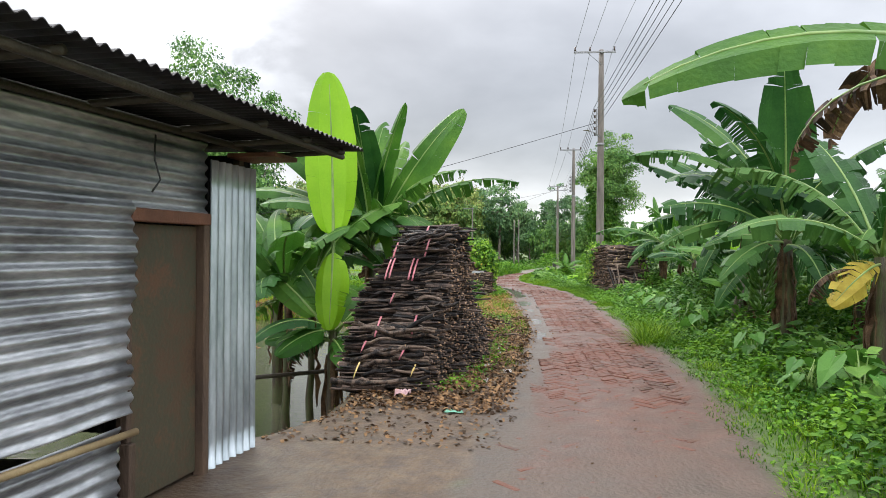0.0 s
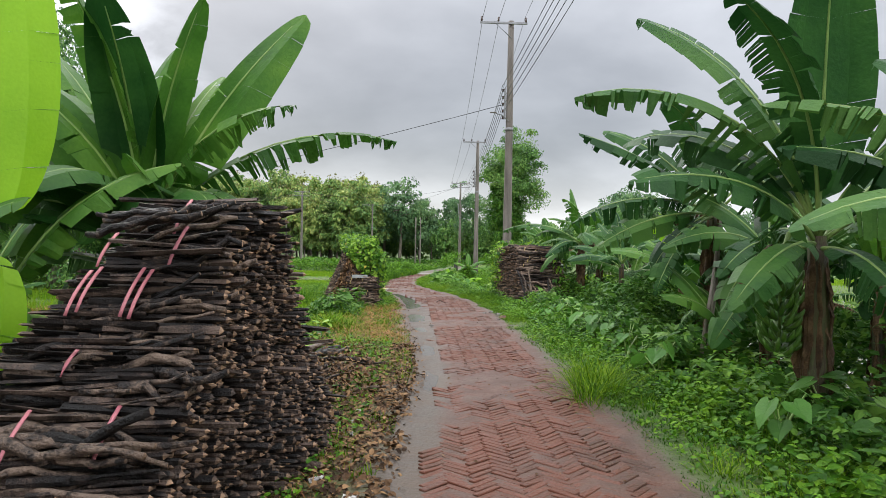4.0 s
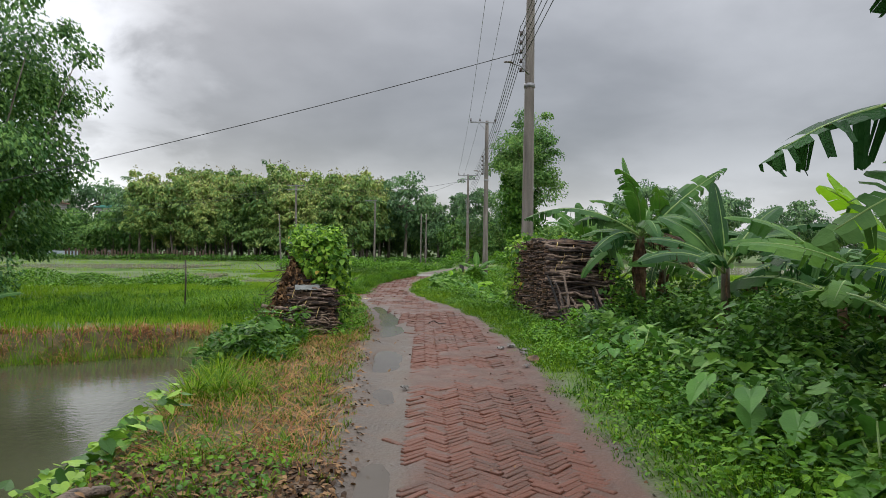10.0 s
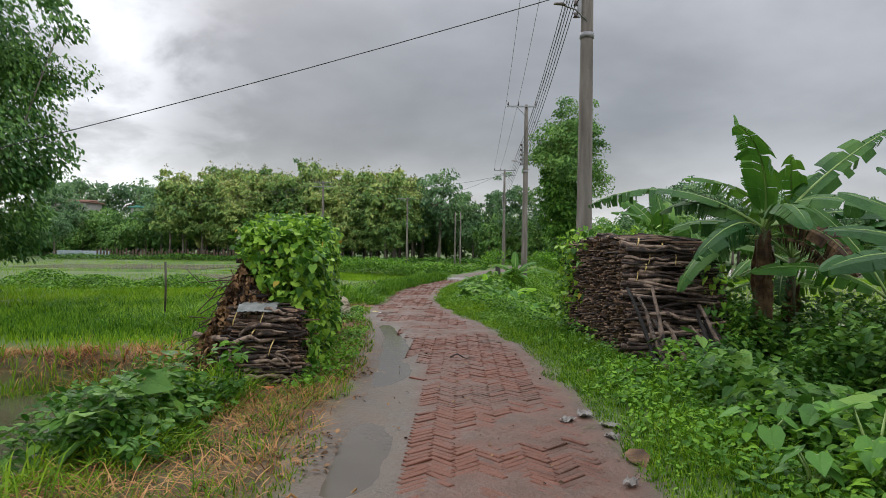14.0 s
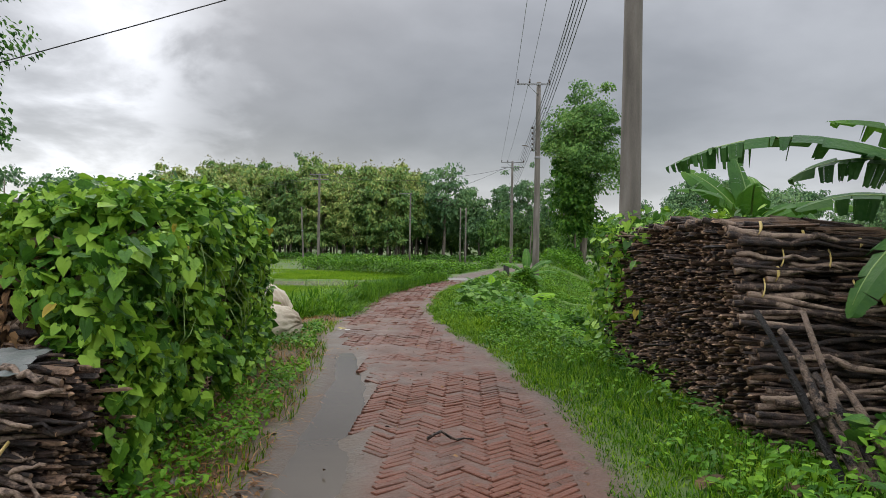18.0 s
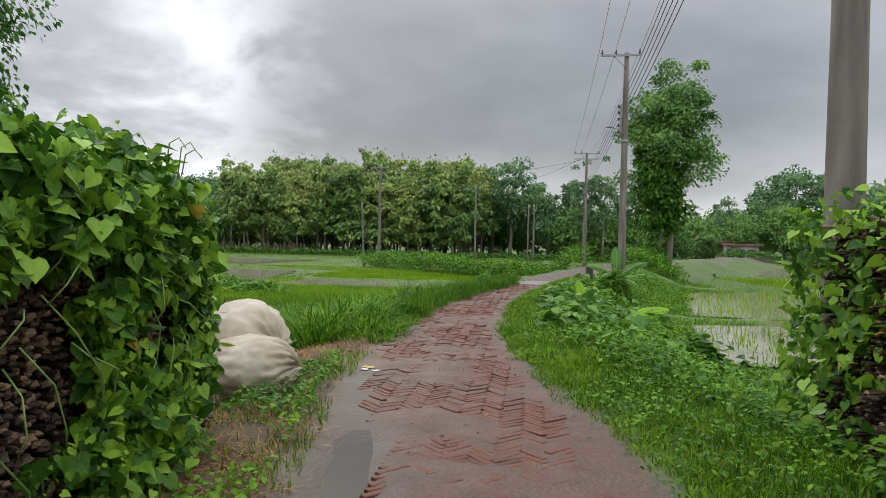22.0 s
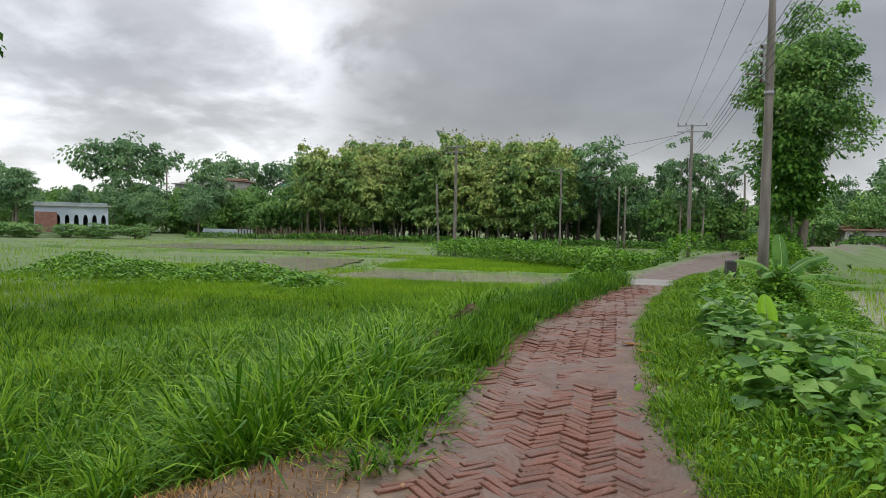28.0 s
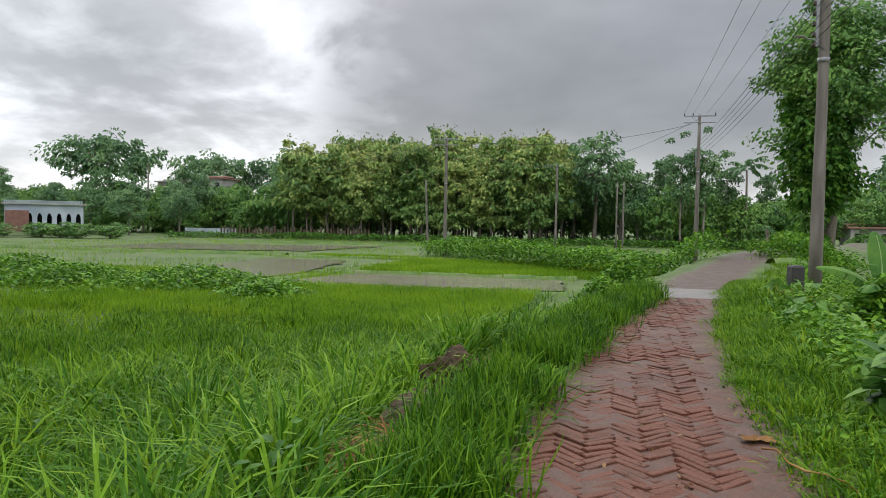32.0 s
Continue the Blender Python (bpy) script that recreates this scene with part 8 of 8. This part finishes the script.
DARK = [tree_kind("dark_tree", 120 + i, 14, (4.6, 4.6, 4.6), 4.5, "dark_leaf", 0.6, 70, 3600, 1.35, 0.26, hollow=0.4, pear=0.25) for i in range(2)]
BUSHY = [tree_kind("bushy_tree", 140 + i, 9, (3.6, 3.6, 4.0), 1.0, "mid_leaf", 0.55, 55, 2600, 1.2, 0.18, hollow=0.35) for i in range(2)]
LIGHT = [tree_kind("light_tree", 150, 14, (2.2, 2.2, 5.4), 4.0, "dark_leaf", 0.42, 40, 2300, 0.8, 0.13, hollow=0.2)]
UMB = [tree_kind("umbrella_tree", 160, 16, (8.0, 8.0, 3.6), 9.0, "dark_leaf", 0.75, 90, 4200, 1.6, 0.4, hollow=0.5)]
fr = rng(321)
for row, (y0, n) in enumerate(((127, 19), (131, 20), (136, 19), (141, 16))):
    for i in range(n):
        x = -49 + 43 * (i + 0.5) / n + fr.normal(0, 0.6)
        s = fr.uniform(0.82, 1.1) * (1 + 0.06 * row)
        plant_tree(TEAK[int(fr.integers(4))], (x, y0 + fr.normal(0, 0.9)), (s * fr.uniform(0.9, 1.1), s, s * fr.uniform(0.86, 1.06)), "tall teak tree with pale blossom in a dense plantation", fr.uniform(0, 360), "teak plantation")
for x, y, s, k in ((-2.6, 131, 1.12, 0), (1.2, 134, 0.94, 1), (-6.0, 139, 1.1, 0), (-46.5, 143, 1.18, 1), (-43, 146, 1.22, 0), (3.5, 129, 0.55, 1)):
    plant_tree(DARK[k], (x, y), s, "dark spreading tree at the wood's edge", fr.uniform(0, 360), "wood trees")
plant_tree(LIGHT[0], (-54.5, 136), (1.35, 1.35, 1.0), "slim airy tree above the wood", 10, "wood trees")
plant_tree(LIGHT[0], (-31.5, 147), (1.1, 1.1, 1.32), "tall airy tree rising behind the wood", 70, "wood trees")
for x, y, s in ((8.5, 122, 0.98), (11.5, 124, 1.05), (7.0, 130, 1.0), (15, 128, 0.85), (20, 128, 0.8)):
    plant_tree(LIGHT[0], (x, y), s, "slim airy tree beside the far road", fr.uniform(0, 360), "wood trees")
for i in range(14):
    x = 5 + i * 3.0 + fr.normal(0, 0.8)
    plant_tree(BUSHY[i % 2], (x, 128 + fr.normal(0, 3)), fr.uniform(0.7, 1.0), "bushy green tree at the far edge of the fields", fr.uniform(0, 360), "wood trees")
for i in range(15):
    x = 36 + i * 4.2 + fr.normal(0, 1)
    plant_tree((DARK + BUSHY)[i % 4], (x, 150 - i * 1.2 + fr.normal(0, 4)), fr.uniform(0.7, 0.98), "dark leafy tree across the flooded fields", fr.uniform(0, 360), "wood trees")
for x, y, s in ((48, 148, 1.1), (60, 140, 1.0), (92, 130, 1.0)):
    plant_tree(UMB[0], (x, y), (s * 0.8, s * 0.8, s * 0.85), "broad umbrella-crowned tree over the far grove", fr.uniform(0, 360), "wood trees")
for i in range(34):
    x = -55 - i * 2.5 + fr.normal(0, 1)
    plant_tree((BUSHY + DARK[:1] + BUSHY)[i % 5], (x, 137 - 0.42 * i + fr.normal(0, 5) + (8 if i % 3 else 0)), fr.uniform(0.66, 0.95), "leafy tree in the village grove", fr.uniform(0, 360), "village trees")
for x, y, s in ((-92, 112, 1.25), (-97, 116, 1.3), (-88, 120, 1.0), (-80, 119, 0.9), (-72, 118, 0.85), (-66, 122, 0.9)):
    plant_tree(DARK[1], (x, y), s * 0.62, "leafy tree behind the arcade", fr.uniform(0, 360), "village trees")
for x, y, s in ((-104, 150, 1.1), (-88, 165, 0.95), (-78, 175, 0.95)):
    plant_tree(UMB[0], (x, y), s * 1.12, "broad umbrella-crowned tree above the village", fr.uniform(0, 360), "village trees")
for i in range(16):
    plant_tree(BUSHY[i % 2], (-62 - 2.9 * i, 102 - 0.9 * i + fr.normal(0, 1.5)), (0.55, 0.55, 0.24), "low bush along the village edge", fr.uniform(0, 360), "village trees")
fx, fy = fr.uniform(-62, 36, 15000), 0
fy = 121 + fr.normal(0, 1.6, 15000) + np.where(fx < -46, (fx + 46) * 0.4, 0)
weeds("undergrowth", fx, fy, 0.35 + 1.0 * fbm(fx * 0.3, fy * 0.3), 0.36 + 0 * fx, M["weed_dark"], 300, shape=LEAF, label="low green undergrowth along the wood's edge", category="undergrowth")


for i in range(26):
    plant_tree(BUSHY[i % 2], (-50 + i * 2.7, 145 + fr.normal(0, 2)), fr.uniform(0.9, 1.2), "bushy tree closing the wood behind", fr.uniform(0, 360), "wood trees")


for i in range(44):
    plant_tree(BUSHY[i % 2], (-132 + i * 1.9 + fr.normal(0, 0.6), 150 + fr.normal(0, 3) - 0.2 * i), fr.uniform(0.85, 1.15), "bushy tree closing the village grove behind", fr.uniform(0, 360), "village trees")
for i in range(18):
    plant_tree(BUSHY[i % 2], (12 + i * 5.0 + fr.normal(0, 1), 158 + fr.normal(0, 3)), fr.uniform(0.9, 1.2), "bushy tree closing the far grove behind", fr.uniform(0, 360), "wood trees")


def palm(at, height, n, label, seed):
    r = rng(seed)
    root = thing("palm", (at[0], at[1], float(ground_z(*at)) - 0.1), label, "palm tree")
    bar("trunk", [(0, 0, 0), (0.1, 0, height * 0.5), (0, 0.1, height)], [0.2, 0.15, 0.12], M["trunk"], root, 8)
    for i in range(n):
        (v, f), rib = banana_leaf(height * 0.32, height * 0.11, r.uniform(10, 75), 90, 1.0, seed * 30 + i, 14)
        hang("frond", mesh_data("frond", v, f, M["dark_leaf"]), root, pose(0, 0.1, height, 0, 0, i * 360 / n + r.uniform(-15, 15)))


palm((17, 126), 10.5, 13, "coconut palm at the far bend of the road", 1)
palm((-86, 140), 13.5, 11, "areca palm standing above the village", 2)
palm((11.5, 88), 2.2, 12, "low fan-leaved palm beside the far road", 3)


# ---- village buildings ----
def arcade():
    root = thing("arcade_building", (-75.6, 106, float(ground_z(-75.6, 106)) + 0.6), "whitewashed building with dark arched openings and a low parapet", "building", rz=40)
    root.scale = (0.8, 0.8, 0.92)
    w, bay, h = 11.6, 1.45, 4.0
    n = 8
    for i in range(n):
        bm = bmesh.new()
        x0 = -w / 2 + i * bay
        prof = [(x0, 0), (x0, h), (x0 + bay, h), (x0 + bay, 0), (x0 + bay - 0.35, 0), (x0 + bay - 0.35, 1.9)]
        prof += [(x0 + bay / 2 + (bay / 2 - 0.35) * math.cos(a), 1.9 + 0.85 * math.sin(a)) for a in np.linspace(0.2, math.pi - 0.2, 7)]
        prof += [(x0 + 0.35, 1.9), (x0 + 0.35, 0)]
        top = [bm.verts.new((px, -0.0, pz)) for px, pz in prof]
        face = bm.faces.new(top)
        g = bmesh.ops.extrude_face_region(bm, geom=[face])
        for v in g["geom"]:
            if isinstance(v, bmesh.types.BMVert):
                v.co.y += 0.35
        bmesh.ops.recalc_face_normals(bm, faces=bm.faces[:])
        part("arch_bay", bm, M["paint"], root, "whitewashed arched wall bay")
    # the shade behind the arches is put into this wall's colour
    block("back_wall", (-w / 2, 2.4, 0), (w / 2, 2.7, h), M["shade_gap"], root, 0.02)
    for x in (-w / 2, w / 2 - 0.3):
        block("side_wall", (x, 0.36, 0), (x + 0.3, 2.4, h), M["paint"], root, 0.02)
    block("roof", (-w / 2 - 0.4, -0.5, h), (w / 2 + 0.4, 2.9, h + 0.2), M["wall_grey"], root, 0.02, "flat grey concrete roof slab")
    for i in range(40):
        block("baluster", (-w / 2 + i * w / 40, -0.4, h + 0.2), (-w / 2 + i * w / 40 + 0.16, -0.28, h + 0.5), M["paint"], root, 0)
    block("parapet_rail", (-w / 2, -0.42, h + 0.5), (w / 2, -0.26, h + 0.6), M["paint"], root, 0.01)
    block("brick_wall", (-5.6, -0.9, 0), (-2.2, -0.65, 3.1), M["red_brick"], root, 0.02, "unplastered red brick screen wall")


arcade()


def house(at, size, label, wall, roof, seed, storeys=1, rz=0):
    w, d, h = size
    root = thing("house", (at[0], at[1], at[2]), label, "house", rz=rz)
    block("wall", (-w / 2, -d / 2, 0), (w / 2, d / 2, h), M[wall], root, 0.03)
    block("roof", (-w / 2 - 0.5, -d / 2 - 0.5, h), (w / 2 + 0.5, d / 2 + 0.5, h + 0.25), M[roof], root, 0.05)
    block("roof_ridge", (-w / 2 - 0.2, -d / 4, h + 0.25), (w / 2 + 0.2, d / 4, h + 0.7), M[roof], root, 0.2)
    for s in range(storeys):
        for x in np.linspace(-w / 2 + 1, w / 2 - 1, 3):
            # near-black panes carry the darkness of the rooms in their colour
            win = block("window", (x - 0.5, -d / 2 - 0.06, h * (s + 0.35) / storeys), (x + 0.5, -d / 2 - 0.005, h * (s + 0.8) / storeys), M["shade_gap"], root, 0.01)
            block("sill", (x - 0.6, -d / 2 - 0.15, h * (s + 0.3) / storeys), (x + 0.6, -d / 2 - 0.01, h * (s + 0.345) / storeys), M["paint"], win, 0.01)


house((-88, 156, -1.4), (11, 7, 10.5), "grey two-storey house with overhanging slabs behind trees", "wall_grey", "wall_grey", 1, 3)
house((-82, 156, -1.4), (7, 6, 11.2), "grey two-storey house with a roof lantern behind trees", "wall_grey", "roof_rust", 2, 3)
house((-72, 170, -1.4), (8, 6, 11), "house with a green tin roof behind trees", "wall_grey", "roof_green", 3, 3)
house((32, 128, -1.4), (5, 4, 3.0), "small house with a rust-red tin roof", "wall_grey", "roof_rust", 4)
house((9, 134, -1.3), (6, 4, 3), "pale low house among trees", "wall_grey", "wall_grey", 6)
fw = thing("white_fence", (-64.5, 128, float(ground_z(-64.5, 128))), "low white-washed wall at the field's far edge", "fence")
for i in range(8):
    block("panel", (i * 1.2 - 4.8, 0, 0), (i * 1.2 - 3.65, 0.15, 1.2), M["paint"], fw, 0.02)
bf = thing("bamboo_fence", (-50, 124, float(ground_z(-50, 124))), "dark bamboo fence along the wood's foot", "fence")
for i in range(46):
    block("slat", (i * 0.55 - 10, 0, 0), (i * 0.55 - 9.7, 0.05, 1.5 + 0.3 * math.sin(i * 2.3)), M["timber"], bf, 0)

# ---- paving bricks, laid in herringbone ----
def paving():
    L3, W3 = 0.244, 0.061
    c45, s45 = math.cos(math.pi / 4), math.sin(math.pi / 4)
    # brick centres on the diagonal lattice, in units of the brick's width; a brick is four widths long
    base = []
    for i in range(-20, 660):
        for m in range(-34, 34):
            base.append((i + 8 * m + 2, i + 0.5, 0))
            base.append((i + 0.5, i - 7 + 8 * m + 2, 1))
    b = np.array(base, float)
    u, v, kind = b[:, 0] * W3, b[:, 1] * W3, b[:, 2]
    x, y = u * c45 - v * s45, u * s45 + v * c45
    ok = (y > 2.0) & (y < 45.2) & (x > -2.5) & (x < 9)
    x, y, kind = x[ok], y[ok], kind[ok]
    le, re = left_edge(y), right_edge(y)
    lim = strip(y) + 0.10 * (fbm(y * 5, x * 0) - 0.5) + 0.40 * (fbm(y * 1.3, x * 0 + 4) - 0.5)
    ok = (x > le + lim + 0.03) & (x < re - 0.06 - 0.12 * fbm(y * 3, x * 0 + 6))
    x, y, kind = x[ok], y[ok], kind[ok]
    r = rng(90)
    n = len(x)
    z = r.normal(0, 0.0034, n) - 0.008 * (r.random(n) < 0.05) + 0.012 * (fbm(x * 1.2, y * 1.2, 1) - 0.5) - smooth(0.25, 0.0, right_edge(y) - x - 0.15) * 0.012
    worn = smooth(27, 33, y)
    z = z + worn * (0.026 * (fbm(x * 3.1, y * 3.1, 2) - 0.5) + r.normal(0, 0.002, n)) - 0.04 * (r.random(n) < 0.07 * worn)
    t = turn(math.pi / 4 + kind * math.pi / 2 + r.normal(0, 0.035, n), r.normal(0.004, 0.022, n) * (1 + 0.8 * worn), r.normal(0, 0.050, n) * (1 + 0.8 * worn))
    hx, hy = L3 / 2 - 0.004, W3 / 2 - 0.004
    bx = 0.005
    shape = np.array([(-hx, -hy, -0.05), (hx, -hy, -0.05), (hx, hy, -0.05), (-hx, hy, -0.05), (-hx, -hy, -bx), (hx, -hy, -bx), (hx, hy, -bx), (-hx, hy, -bx),
                      (-hx + bx, -hy + bx, 0), (hx - bx, -hy + bx, 0), (hx - bx, hy - bx, 0), (-hx + bx, hy - bx, 0)])
    quads = [(8, 9, 10, 11)] + [(i, (i + 1) % 4, 4 + (i + 1) % 4, 4 + i) for i in range(4)] + [(4 + i, 4 + (i + 1) % 4, 8 + (i + 1) % 4, 8 + i) for i in range(4)]
    near = (y > 17.0) & (y < 19.6)
    single = np.flatnonzero(near)[:300]
    rest = np.setdiff1d(np.arange(n), single)
    road = tagged(new("road"), "wet red-brown brick road laid in herringbone", "road", kind="structure")
    size = np.stack([r.uniform(0.96, 1.0, n), r.uniform(0.94, 1.0, n), np.ones(n)], -1)
    v, f = scatter((shape, np.array(quads)), np.stack([x, y, z], -1)[rest], t[rest], size[rest])
    hang("paving", mesh_data("paving", v, f, M["brick_i"]), road, None, "worn wet paving bricks", "stuff")
    one = mesh_data("brick", shape, quads, M["brick"])
    for i in single:
        m = Matrix([list(t[i][k]) + [p] for k, p in enumerate((x[i], y[i], z[i]))] + [[0, 0, 0, 1]])
        hang("brick", one, road, m)


paving()
